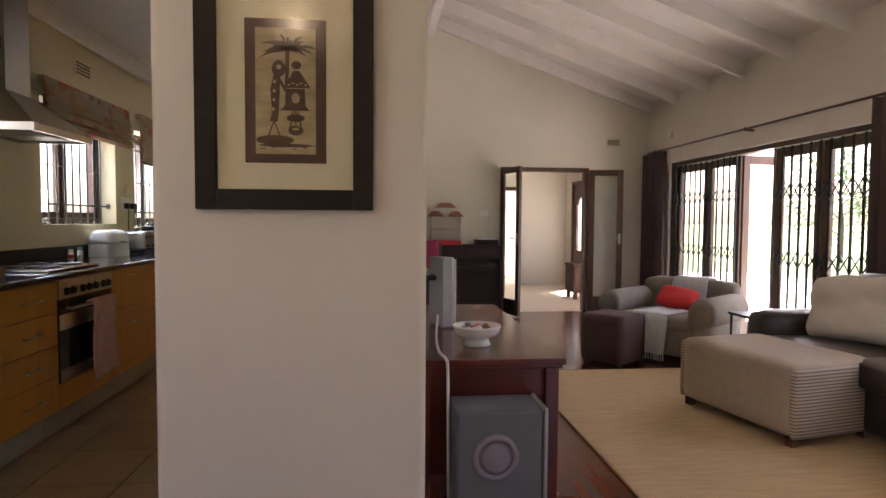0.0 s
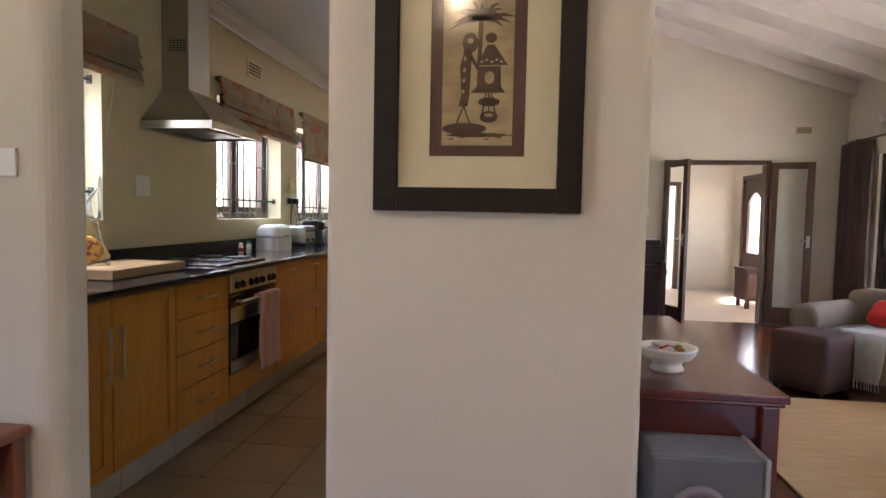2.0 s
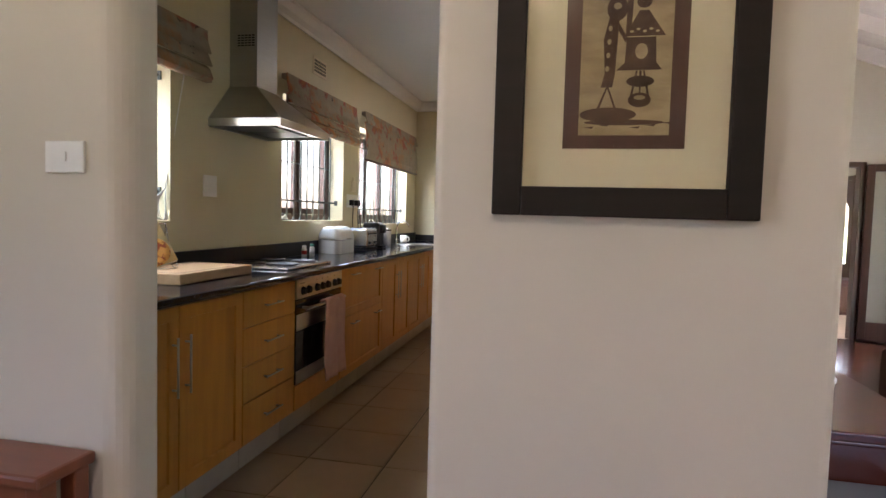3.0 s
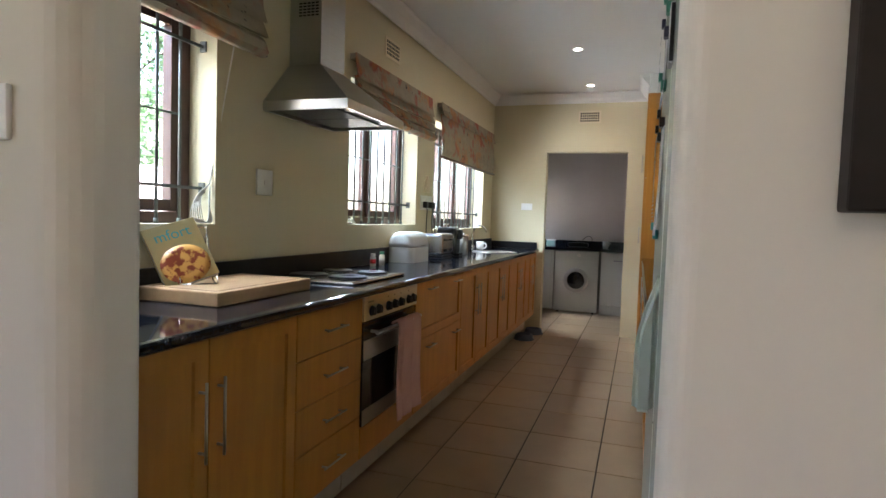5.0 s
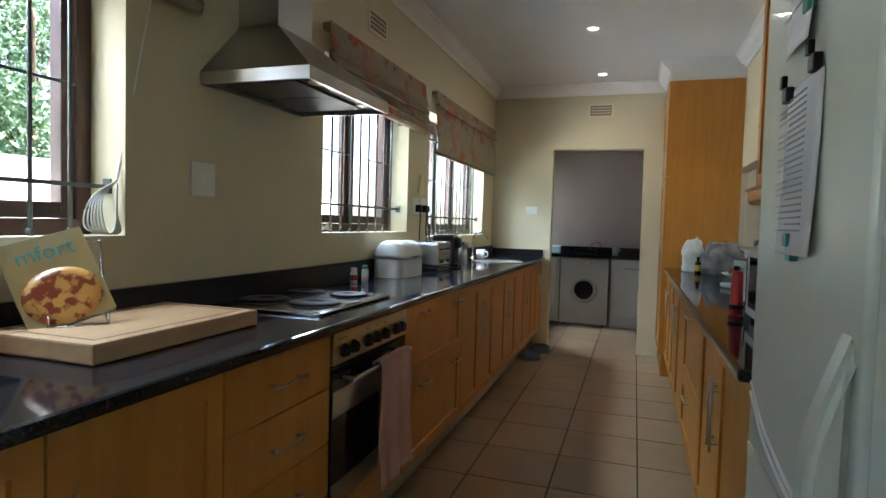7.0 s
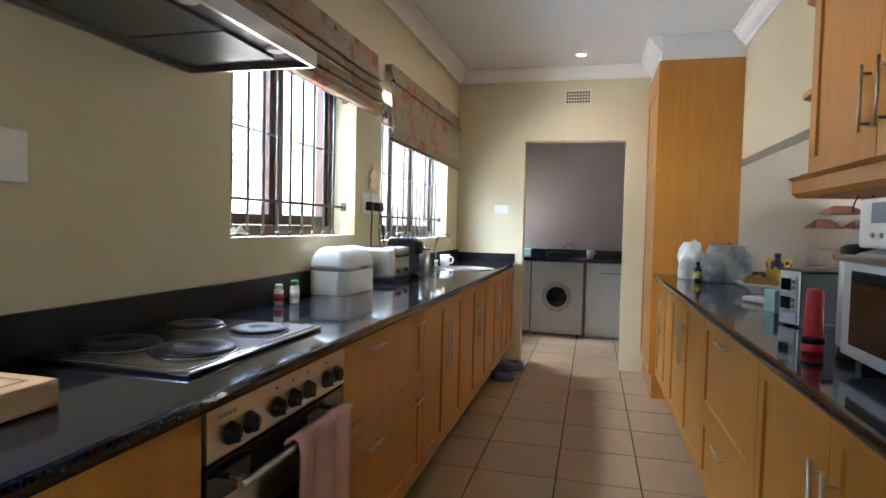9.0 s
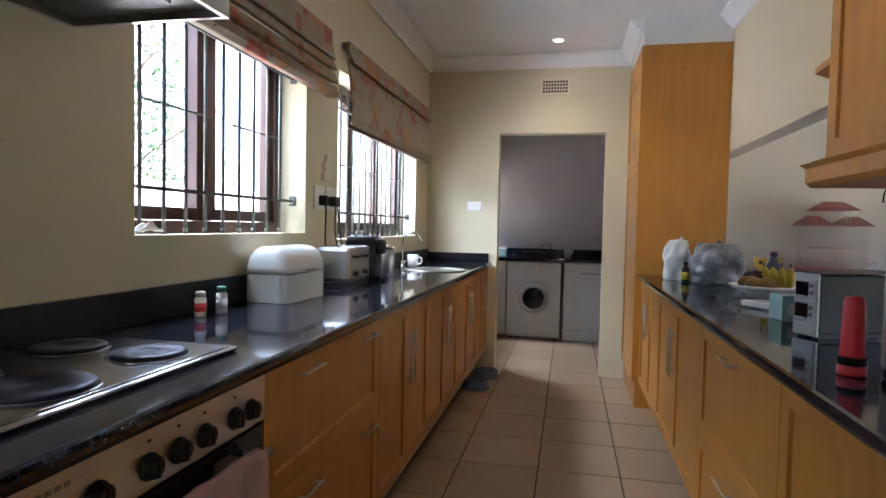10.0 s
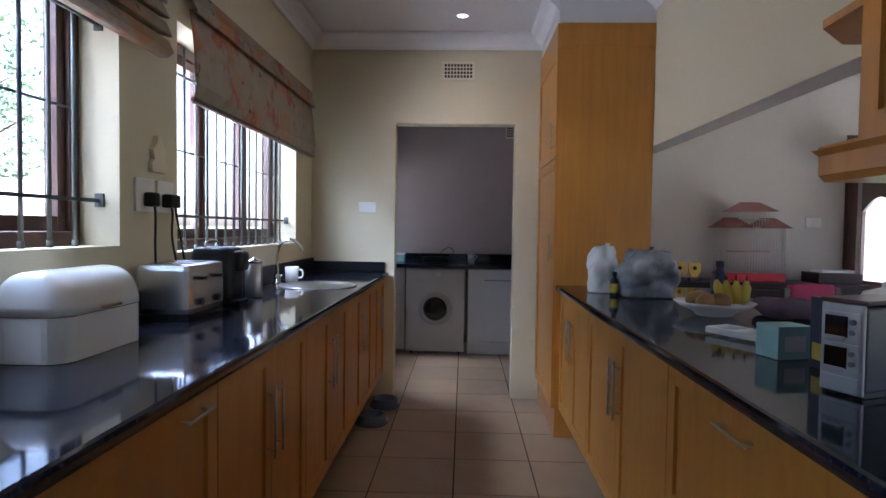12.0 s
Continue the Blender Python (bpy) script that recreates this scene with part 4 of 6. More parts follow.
# wall unit with open corner shelves
def build_wall_unit():
    t = thing("wall_cabinet", "beech wall cabinet with a moulded cornice above the serving bar", "cabinet", (-0.845, 5.19, 1.42))
    w, dp = 1.50, 0.278
    part("carcase", box(nb(), 0.022, dp, 0.0, w, 0.0, 0.92), BEECH, t)
    for i in range(3):
        d = part("door", shaker_front(nb(), -1, i * 0.5, (i + 1) * 0.5, 0.004, 0.916), BEECH, t)
        d.location.x = 0.021
        bar_handle(d, -0.02, (i * 0.5 + 0.05) if i != 1 else 0.95, 0.17, 0.18, True, -1)
    bm = nb()
    prism(bm, [(-0.03, 0.0), (-0.012, -0.012), (-0.012, -0.055), (0.004, -0.07), (dp, -0.07), (dp, 0.0)], -0.0, w + 0.11, "y")
    part("pelmet", bm, BEECH, t, "moulded beech light pelmet")
    for z in (0.0, 0.30, 0.65):
        pts = [(0.022, w), (0.03, w + 0.184), (0.15, w + 0.30), (dp, w + 0.30), (dp, w)]
        part("corner_shelf", prism(nb(), pts, z, z + 0.02), BEECH, t, "open angled end shelf")
    return t


build_wall_unit()
for y, z, s in ((6.755, 1.741, 1.0), (6.75, 2.041, 1.2)):
    tagged(part("storage_jar", lathe(nb(), [(0.026 * s, 0), (0.03 * s, 0.01), (0.03 * s, 0.075 * s), (0.022 * s, 0.085 * s), (0.024 * s, 0.09 * s), (0.024 * s, 0.105 * s), (0.01, 0.11 * s)], -0.70, y, z), WHITE if s > 1 else GREYSP),
           "small stoneware jar on the corner shelf", "jar")


t = thing("photo_frame", "small cream photo frame on the corner shelf", "picture frame", (-0.70, 6.735, 1.441), -70)
part("frame", box(nb(), -0.04, 0.04, -0.006, 0.006, 0.0, 0.115, 0.004), MAT, t)
part("photo", box(nb(), -0.026, 0.026, -0.0072, -0.0061, 0.016, 0.098), SEPIA_L, t)
t = thing("spice_jar", "small dark ridged jar on the corner shelf", "jar", (-0.735, 6.80, 1.441))
part("glass", lathe(nb(), [(0.016, 0), (0.018, 0.003), (0.018, 0.04), (0.015, 0.044)]), BROWN, t)
part("lid", lathe(nb(), [(0.017, 0.044), (0.017, 0.056), (0.012, 0.058)]), BLACK, t)
for x, pts in ((-0.74, [(0, 0, 0), (-0.01, 0.004, -0.03), (-0.014, 0.0, -0.055)]), (-0.70, [(0, 0, 0), (0.01, 0.002, -0.05), (0.004, 0.004, -0.09), (0.012, 0.0, -0.14)])):
    t = thing("hanging_flex", "thin black flex hanging below the wall cabinet", "cable", (x, 6.55, 1.3495))
    part("flex", tube(nb(), curve_points(pts), 0.0022, 6), BLACK, t)


# ---- things on the window side worktop ----
ZC = 0.911


def build_board():
    t = thing("chopping_board", "thick pale wooden chopping board with a juice groove", "chopping board", (-2.735, 4.64, ZC))
    part("slab", box(nb(), 0, 0.335, 0, 0.55, 0, 0.046, 0.006), CHOP, t)
    for q in ((0.03, 0.305, 0.03, 0.036), (0.03, 0.305, 0.514, 0.52), (0.299, 0.305, 0.036, 0.514), (0.03, 0.036, 0.036, 0.514)):
        part("groove", box(nb(), q[0], q[1], q[2], q[3], 0.0455, 0.0468), GROOVE, t)


build_board()


def build_book():
    t = thing("cookbook", "open-faced cookery book with a pastry photograph, on a wire stand", "book", (-2.60, 4.775, ZC + 0.047), 52)
    lean = Matrix.Rotation(radians(-26), 4, "X") @ Matrix.Rotation(radians(-19), 4, "Y")
    def add(name, mat, lo, hi, parent, bevel=0.0, label=""):
        return part(name, box(nb(), lo[0], hi[0], lo[1], hi[1], lo[2], hi[2], bevel, lean), mat, parent, label)
    pages = add("pages", PAPER, (-0.093, 0.006, 0.017), (0.088, 0.022, 0.243), t)
    cover = add("cover", COVER, (-0.095, 0.002, 0.015), (0.09, 0.006, 0.245), t, 0.001, "yellow printed cover")
    add("back_cover", COVER, (-0.095, 0.022, 0.015), (0.09, 0.026, 0.245), t, 0.001)
    bm = nb()
    lathe(bm, [(0.084, 0.0), (0.084, 0.0015), (0.06, 0.0022)], 0, 0, 0, 32, "y")
    for v in bm.verts:
        v.co = lean @ Vector((v.co.x * 1.0 - 0.003, 0.0018 - v.co.y, v.co.z * 0.85 + 0.085))
    part("pastry_picture", bm, FOOD, cover, "round photograph of a pastry")
    font = bpy.data.curves.new("cover_title", "FONT")
    font.body, font.size, font.extrude = "mfort", 0.055, 0.0004
    tob = new("title_text", font)
    me = bpy.data.meshes.new_from_object(tob)
    bpy.data.objects.remove(tob)
    me.transform(lean @ pose(-0.066, 0.0012, 0.185, 90, 0, 0))
    me.materials.append(TEAL)
    ob = new("title", me)
    ob.parent = cover
    bm = nb()
    for x in (-0.06, 0.06):
        tube(bm, [(x, -0.03, 0.03), (x, -0.045, 0.006), (x, -0.02, 0.003), (x, 0.035, 0.01), (x * 0.8, 0.105, 0.20), (x * 0.9, 0.15, 0.003)], 0.0022, 6)
    tube(bm, [(-0.06, -0.02, 0.003), (0.06, -0.02, 0.003)], 0.0022, 6)
    tube(bm, [(-0.05, 0.104, 0.197), (0.05, 0.104, 0.197)], 0.0022, 6)
    part("wire_stand", bm, CHROME, t, "bent chrome wire stand")


build_book()

t = thing("utensil_pot", "dark grey pot holding black utensils", "pot", (-2.66, 4.30, ZC))
part("pot", lathe(nb(), [(0.045, 0), (0.05, 0.005), (0.055, 0.12), (0.05, 0.12), (0.046, 0.02), (0.001, 0.02)]), GREYSP, t)
for a, b, h in ((0.02, 0.01, 0.2), (-0.02, 0.015, 0.17), (0.0, -0.02, 0.18)):
    part("utensil", tube(nb(), [(a * 0.5, b * 0.5, 0.022), (a * 1.6, b * 1.6, h)], 0.007), BLACK, t)

for x, y, capmat, h, label in ((-2.69, 6.40, REDPL, 0.078, "small white pill bottle with a red label"), (-2.665, 6.475, GREEN, 0.088, "small white pill bottle with a green cap")):
    t = thing("pill_bottle", label, "bottle", (x, y - 0.02, ZC))
    part("body", lathe(nb(), [(0.016, 0), (0.018, 0.003), (0.018, h * 0.72), (0.011, h * 0.78), (0.011, h * 0.8)]), WHITE, t)
    part("cap", lathe(nb(), [(0.015, h * 0.79), (0.015, h - 0.002), (0.012, h)]), capmat if capmat is GREEN else WHITE, t)
    part("label_band", lathe(nb(), [(0.0183, h * 0.2), (0.0183, h * 0.55)]), capmat if capmat is REDPL else PAPER, t)


def build_breadbin():
    t = thing("bread_bin", "white enamel bread bin with a domed lid", "bread bin", (-2.752, 6.715, ZC))
    d, w = 0.19, 0.345
    part("base", prism(nb(), round_outline(0, d, 0, w, (0.05, 0.05, 0.05, 0.05)), 0.0, 0.105), ENAMEL, t)
    outline = round_outline(-0.002, d + 0.002, -0.002, w + 0.002, (0.052, 0.052, 0.052, 0.052))
    bm = nb()
    rings = []
    for k in range(8):
        a = k / 7 * math.pi / 2
        s, z = 0.16 + 0.84 * math.cos(a) ** 0.8, 0.108 + 0.10 * math.sin(a)
        s = 1.0 if k == 0 else s
        rings.append([bm.verts.new((d / 2 + (px - d / 2) * s, w / 2 + (py - w / 2) * (0.72 + 0.28 * s), z)) for px, py in outline])
    n = len(outline)
    for r0, r1 in zip(rings, rings[1:]):
        for i in range(n):
            bm.faces.new((r0[i], r0[(i + 1) % n], r1[(i + 1) % n], r1[i])).smooth = True
    bm.faces.new(rings[-1]).smooth = True
    bm.faces.new(rings[0][::-1])
    bmesh.ops.recalc_face_normals(bm, faces=bm.faces)
    lid = part("lid", bm, ENAMEL, t, "domed white enamel lid")
    part("grip", box(nb(), d + 0.001, d + 0.012, w / 2 - 0.04, w / 2 + 0.04, 0.112, 0.12, 0.003), CHROME, lid)


build_breadbin()


def build_toaster():
    t = thing("toaster", "four-slice brushed steel toaster", "toaster", (-2.752, 7.335, ZC))
    d, w, h = 0.185, 0.285, 0.19
    part("base", box(nb(), 0.004, d - 0.004, 0.006, w - 0.006, 0.0, 0.018, 0.004), BLACK, t)
    part("shell", box(nb(), 0, d, 0, w, 0.018, h, 0.022), TOASTER, t)
    for y in (0.06, 0.18):
        # black strip on the shell, its colour standing for the slot's dark inside
        part("slot", box(nb(), 0.02, d - 0.025, y, y + 0.03, h - 0.004, h + 0.001), BLACK, t)
    for y in (0.075, 0.21):
        part("lever", box(nb(), d, d + 0.022, y - 0.014, y + 0.014, 0.135, 0.147, 0.003), BLACK, t)
        part("dial", lathe(nb(), [(0.013, 0), (0.012, 0.012)], d, y, 0.06, 16, "x"), BLACK, t)


build_toaster()

t = thing("coffee_machine", "black plastic capsule coffee machine with a carry handle", "coffee machine", (-2.752, 7.71, ZC))
part("body", soft(nb(), 0.0, 0.17, 0.0, 0.165, 0.0, 0.235, 0.03, 5), BLACK, t)
part("water_tank", box(nb(), 0.0, 0.06, 0.17, 0.22, 0.0, 0.19, 0.012), DARKGLASS, t)
part("spout_head", soft(nb(), 0.11, 0.205, 0.035, 0.13, 0.135, 0.22, 0.02, 3), BLACK, t)
part("drip_tray", box(nb(), 0.12, 0.20, 0.02, 0.12, 0.0, 0.022, 0.004), BLACK, t)
part("carry_handle", tube(nb(), curve_points([(0.06, 0.015, 0.228), (0.06, 0.035, 0.256), (0.06, 0.13, 0.256), (0.06, 0.15, 0.228)]), 0.006), CHROME, t)
t = thing("canister", "tall brushed steel storage canister", "canister", (-2.60, 8.02, ZC))
part("body", lathe(nb(), [(0.036, 0), (0.038, 0.004), (0.038, 0.15), (0.034, 0.155)]), STEEL, t)
part("lid", lathe(nb(), [(0.039, 0.1555), (0.039, 0.168), (0.03, 0.172), (0.008, 0.172), (0.008, 0.182)]), CHROME, t)


def build_sink():
    t = thing("sink", "round inset stainless steel sink bowl", "sink", (-2.46, 8.60, ZC))
    part("bowl", lathe(nb(), [(0.215, 0.0), (0.215, 0.004), (0.205, 0.006), (0.185, 0.004), (0.18, -0.006), (0.175, -0.012), (0.001, -0.0125)], segments=48), STEEL, t)
    part("waste", lathe(nb(), [(0.03, -0.012), (0.028, -0.0105), (0.012, -0.0105)], segments=20), CHROME, t)


build_sink()
t = thing("tap", "chrome swan-neck kitchen tap", "tap", (-2.70, 8.66, ZC))
part("base", lathe(nb(), [(0.026, 0), (0.026, 0.006), (0.017, 0.012), (0.017, 0.05), (0.013, 0.055)]), CHROME, t)
part("spout", tube(nb(), curve_points([(0, 0, 0.05), (0, 0, 0.17), (0.03, 0, 0.235), (0.09, 0.0, 0.245), (0.13, 0.0, 0.205), (0.135, 0, 0.185)]), 0.0085, 12), CHROME, t)
for s in (-1, 1):
    part("tap_lever", tube(nb(), [(0, 0, 0.035), (0.01, 0.045 * s, 0.045)], 0.007), CHROME, t)
t = thing("mug", "cream mug on the sink surround", "mug", (-2.66, 8.80, ZC))
part("cup", lathe(nb(), [(0.03, 0), (0.036, 0.004), (0.04, 0.088), (0.037, 0.088), (0.034, 0.01), (0.001, 0.008)]), WHITE, t)
part("handle", tube(nb(), curve_points([(0.036, 0.0, 0.07), (0.062, 0.0, 0.066), (0.062, 0, 0.03), (0.036, 0, 0.022)]), 0.0055), WHITE, t)


# ---- things on the serving bar ----
def build_bag(name, x, y, mat, w, d, h, label, seed):
    """A filled carrier bag: creased rings drawn in to a gathered neck with two ears."""
    t = thing(name, label, "plastic bag", (x, y, ZC))
    bm = nb()
    n, rows = 40, 22
    rings = []
    for k in range(rows + 1):
        v = k / rows
        s = 0.86 + 0.5 * v - 0.42 * v * v if v < 0.55 else 1.008 - 0.9 * (v - 0.55) ** 1.15 / 0.45 ** 0.15
        s = max(s, 0.10)
        ring = []
        for i in range(n):
            a = 2 * math.pi * i / n
            q = Vector((math.cos(a) * 1.6, math.sin(a) * 1.6, v * 2.2 + seed * 3.7))
            crease = 0.20 * noise.noise(q * 1.3) + 0.10 * noise.noise(q * 3.4) + (0.05 + 0.22 * v * v) * math.sin(7 * a + seed + 2.5 * math.sin(v * 4))* 0.6
            r = s * (1 + crease)
            e = 4.0
            sq = (abs(math.cos(a)) ** e + abs(math.sin(a)) ** e) ** (-1 / e)
            ring.append(bm.verts.new((w / 2 * r * sq * math.cos(a) + 0.02 * v * math.sin(seed), d / 2 * r * sq * math.sin(a), max(0.001, h * v + 0.02 * v * noise.noise(q * 2)))))
        rings.append(ring)
    for ra, rb in zip(rings, rings[1:]):
        for i in range(n):
            bm.faces.new((ra[i], ra[(i + 1) % n], rb[(i + 1) % n], rb[i])).smooth = True
    bm.faces.new(rings[0][::-1])
    bm.faces.new(rings[-1])
    bmesh.ops.recalc_face_normals(bm, faces=bm.faces)
    part("sack", bm, mat, t)
    for s in (-1, 1):
        part("bag_handle", cloth_sheet(nb(), [i / 8 for i in range(9)], [0, 0.25, 0.5, 0.75, 1],
             lambda u, v: (0.02 * s + (0.034 * (v - 0.5)) * (1 - 0.5 * u) + s * 0.012 * u * u, 0.016 * s + 0.014 * math.sin(v * 6 + u * 5 + s), h * 0.93 + u * (0.034 + 0.012 * s) - 0.01 * math.sin(v * 3.1)), 0.001), mat, t)
    return t


build_bag("carrier_bag", -0.93, 8.53, BAGW, 0.15, 0.14, 0.235, "upright white plastic carrier bag on the bar", 3)
build_bag("carrier_bag", -0.755, 8.36, BAGG, 0.27, 0.22, 0.225, "bulging grey plastic shopping bag", 8)
t = thing("oil_bottle", "small dark bottle with a yellow label", "bottle", (-0.905, 8.375, ZC))
part("glass", lathe(nb(), [(0.02, 0), (0.021, 0.003), (0.021, 0.075), (0.01, 0.09), (0.01, 0.10)]), BLACK, t)
part("label_band", lathe(nb(), [(0.0214, 0.015), (0.0214, 0.06)]), BANANA, t)
part("cap", lathe(nb(), [(0.012, 0.10), (0.012, 0.118)]), BLACK, t)


def build_fruit_bowl():
    t = thing("fruit_bowl", "wide white oval china bowl", "bowl", (-0.68, 7.74, ZC), 20)
    bm = lathe(nb(), [(0.066, 0.0), (0.07, 0.004), (0.075, 0.012), (0.13, 0.036), (0.15, 0.052), (0.146, 0.054), (0.115, 0.034), (0.06, 0.018), (0.001, 0.016)], segments=40)
    part("china", bm, WHITE, t)
    def at(x, y, z):
        c = Matrix.Rotation(radians(20), 4, "Z") @ Vector((x, y, z))
        return (-0.68 + c.x, 7.74 + c.y, ZC + c.z)
    for k in range(4):
        b = thing("banana", "ripe yellow-green banana in the bowl", "banana", at(0.02 + 0.022 * k, -0.01 - 0.018 * k, 0.055), 30 + 14 * k, "bananas in the bowl")
        bm = nb()
        pts = curve_points([(-0.03, 0, 0.085), (-0.012, 0, 0.05), (0.02, 0, 0.016), (0.05, 0, 0.004), (0.09, 0.0, 0.010)], 5)
        tube(bm, pts, 0.020, 8)
        c = [v.co.copy() for v in bm.verts]
        for i, v in enumerate(bm.verts):
            ring = min(i // 8, len(pts) - 1)
            e = min(ring, len(pts) - 1 - ring) / (len(pts) / 2)
            v.co = Vector(pts[ring]) + (v.co - Vector(pts[ring])) * (0.3 + 0.7 * min(1, e * 2.4))
        part("fruit", bm, BANANA, b)
        part("stalk", tube(nb(), [(-0.03, 0, 0.085), (-0.036, 0, 0.105)], 0.004, 6), BARK, b)
    for x, y, r in ((-0.06, 0.03, 0.036), (-0.075, -0.04, 0.034), (-0.015, 0.06, 0.035), (-0.025, -0.055, 0.036)):
        m = thing("mango", "red and green mango in the bowl", "mango", at(x, y, 0.028), 25, "mangoes in the bowl")
        bm = nb()
        bmesh.ops.create_uvsphere(bm, u_segments=18, v_segments=12, radius=r)
        for v in bm.verts:
            v.co = Vector((v.co.x * 1.3, v.co.y * (1 + 2 * v.co.x), v.co.z * 0.92 + r * 0.9))
        for f in bm.faces:
            f.smooth = True
        part("fruit", bm, MANGO, m)


build_fruit_bowl()
t = thing("water_bottle", "dark blue plastic bottle behind the fruit bowl", "bottle", (-0.58, 7.93, ZC))
part("body", lathe(nb(), [(0.03, 0), (0.034, 0.004), (0.034, 0.13), (0.016, 0.165), (0.014, 0.18)]), NAVY, t)
part("cap", lathe(nb(), [(0.017, 0.18), (0.017, 0.2), (0.01, 0.203)]), NAVY, t)
t = thing("serving_rack", "white slotted kitchen slicer lying on the bar", "kitchen utensil", (-0.80, 7.24, ZC), 28)
bm = nb()
for q in ((-0.05, -0.038, -0.10, 0.10), (0.038, 0.05, -0.10, 0.10), (-0.038, 0.038, -0.10, -0.085), (-0.038, 0.038, 0.085, 0.10), (-0.038, 0.038, -0.01, 0.012)):
    box(bm, q[0], q[1], q[2], q[3], 0.006, 0.026, 0.003)
part("frame", bm, WHITE, t)
part("blade", box(nb(), -0.036, 0.036, 0.014, 0.04, 0.012, 0.015), STEEL, t)
part("foot", box(nb(), -0.05, 0.05, -0.10, -0.08, 0.0, 0.006), WHITE, t)
t = thing("tea_carton", "pale teal printed carton", "box", (-0.82, 6.985, ZC), 12)
part("carton", box(nb(), -0.05, 0.05, -0.04, 0.04, 0, 0.085, 0.0015), TEALBOX, t)
part("print_panel", box(nb(), -0.03, 0.03, -0.0412, -0.0405, 0.02, 0.06), PAPER, t)
t = thing("navy_carton", "upright navy blue carton", "box", (-0.75, 6.86, ZC), 5)
part("carton", box(nb(), -0.06, 0.06, -0.03, 0.03, 0.0, 0.17, 0.0015), NAVY, t)
part("side_label", box(nb(), -0.061, -0.0602, -0.02, 0.02, 0.02, 0.06), BANANA, t)


def build_toy_oven():
    t = thing("toy_cooker", "dark toy cooker with a silver front, two windows and knobs", "toy", (-0.881, 6.584, ZC), 23)
    w, d, h = 0.086, 0.22, 0.18
    part("body", box(nb(), 0, d, 0, w, 0.012, h, 0.005), BLACK, t)
    for y in (0.006, w - 0.026):
        part("foot", box(nb(), 0.005, d - 0.01, y, y + 0.02, 0, 0.012), BLACK, t)
    part("front", box(nb(), -0.008, -0.0005, 0.0, w, 0.006, h + 0.004, 0.003), SILVER, t, "silver plastic front")
    for za, zb in ((0.118, 0.160), (0.056, 0.098)):
        d0 = part("door", box(nb(), -0.013, -0.0085, 0.006, w - 0.006, za - 0.010, zb + 0.008, 0.002), SILVER, t)
        part("window", box(nb(), -0.0145, -0.0125, 0.028, w - 0.012, za, zb, 0.001), DARKGLASS, d0, "dark toy window")
        for k in range(2):
            part("knob", lathe(nb(), [(0.006, 0), (0.005, -0.007)], -0.013, 0.017, za + 0.012 + k * 0.02, 14, "x"), GREYSP, d0)
        part("door_lip", box(nb(), -0.020, -0.0145, 0.03, w - 0.014, za - 0.006, za + 0.002, 0.002), SILVER, d0)
    part("drawer", box(nb(), -0.012, -0.0085, 0.006, w - 0.006, 0.014, 0.040, 0.002), SILVER, t)
    part("hob_top", box(nb(), -0.008, d + 0.004, -0.004, w + 0.004, h + 0.0045, h + 0.014, 0.003), BROWN, t, "brown speckled top")


build_toy_oven()
t = thing("torch", "red plastic torch with a black band standing on end", "torch", (-0.982, 6.15, ZC))
t.scale = (0.92, 0.92, 0.95)
part("barrel", lathe(nb(), [(0.026, 0.042), (0.025, 0.05), (0.0235, 0.10), (0.0215, 0.165), (0.018, 0.174), (0.010, 0.176)]), REDPL, t)
part("head", lathe(nb(), [(0.028, 0.0), (0.029, 0.004), (0.029, 0.024)]), REDPL, t)
part("band", lathe(nb(), [(0.030, 0.0245), (0.030, 0.041)]), BLACK, t)
t = thing("steel_urn", "tall silver cylindrical urn with a black lid and base", "urn", (-0.87, 6.105, ZC))
part("base", lathe(nb(), [(0.066, 0), (0.070, 0.004), (0.070, 0.022), (0.066, 0.026)], segments=36), BLACK, t, "black plastic base")
part("body", lathe(nb(), [(0.070, 0.0265), (0.072, 0.03), (0.072, 0.255), (0.070, 0.262)], segments=36), SILVER, t)
part("lid", lathe(nb(), [(0.071, 0.2625), (0.071, 0.278), (0.06, 0.286), (0.02, 0.290), (0.02, 0.300), (0.012, 0.304)], segments=36), BLACK, t, "black lid")


def build_oven_top():
    t = thing("mini_oven", "large silver countertop oven with a dark glass door", "oven", (-0.965, 5.215, ZC))
    w, d, h = 0.80, 0.38, 0.28
    part("body", box(nb(), 0, d, 0, w, 0.015, h, 0.045), SILVER, t)
    for y in (0.03, w - 0.06):
        part("foot", box(nb(), 0.02, d - 0.02, y, y + 0.03, 0, 0.015), BLACK, t)
    door = part("door", box(nb(), -0.012, -0.0005, 0.02, w - 0.02, 0.03, h - 0.02, 0.006), SILVER, t)
    part("window", box(nb(), -0.014, -0.0115, 0.06, w - 0.07, 0.06, h - 0.05, 0.002), DARKGLASS, door, "dark glass window")
    part("door_handle", tube(nb(), [(-0.03, 0.05, h - 0.022), (-0.03, w - 0.02, h - 0.022)], 0.008), STEEL, door)
    for y in (0.08, w - 0.05):
        part("handle_post", tube(nb(), [(-0.012, y, h - 0.024), (-0.03, y, h - 0.022)], 0.006), STEEL, door)
    m = thing("microwave", "white microwave oven with a dark display", "microwave", (-0.94, 5.40, ZC + 0.281))
    part("body", box(nb(), 0, 0.33, 0, 0.62, 0.0, 0.115, 0.008), WHITE, m)
    part("display", box(nb(), -0.003, -0.0005, 0.30, 0.55, 0.058, 0.104, 0.001), GREYSP, m)
    for k in range(6):
        part("button", lathe(nb(), [(0.006, 0), (0.005, -0.005)], -0.0005, 0.32 + k * 0.045, 0.03, 12, "x"), SILVER, m)


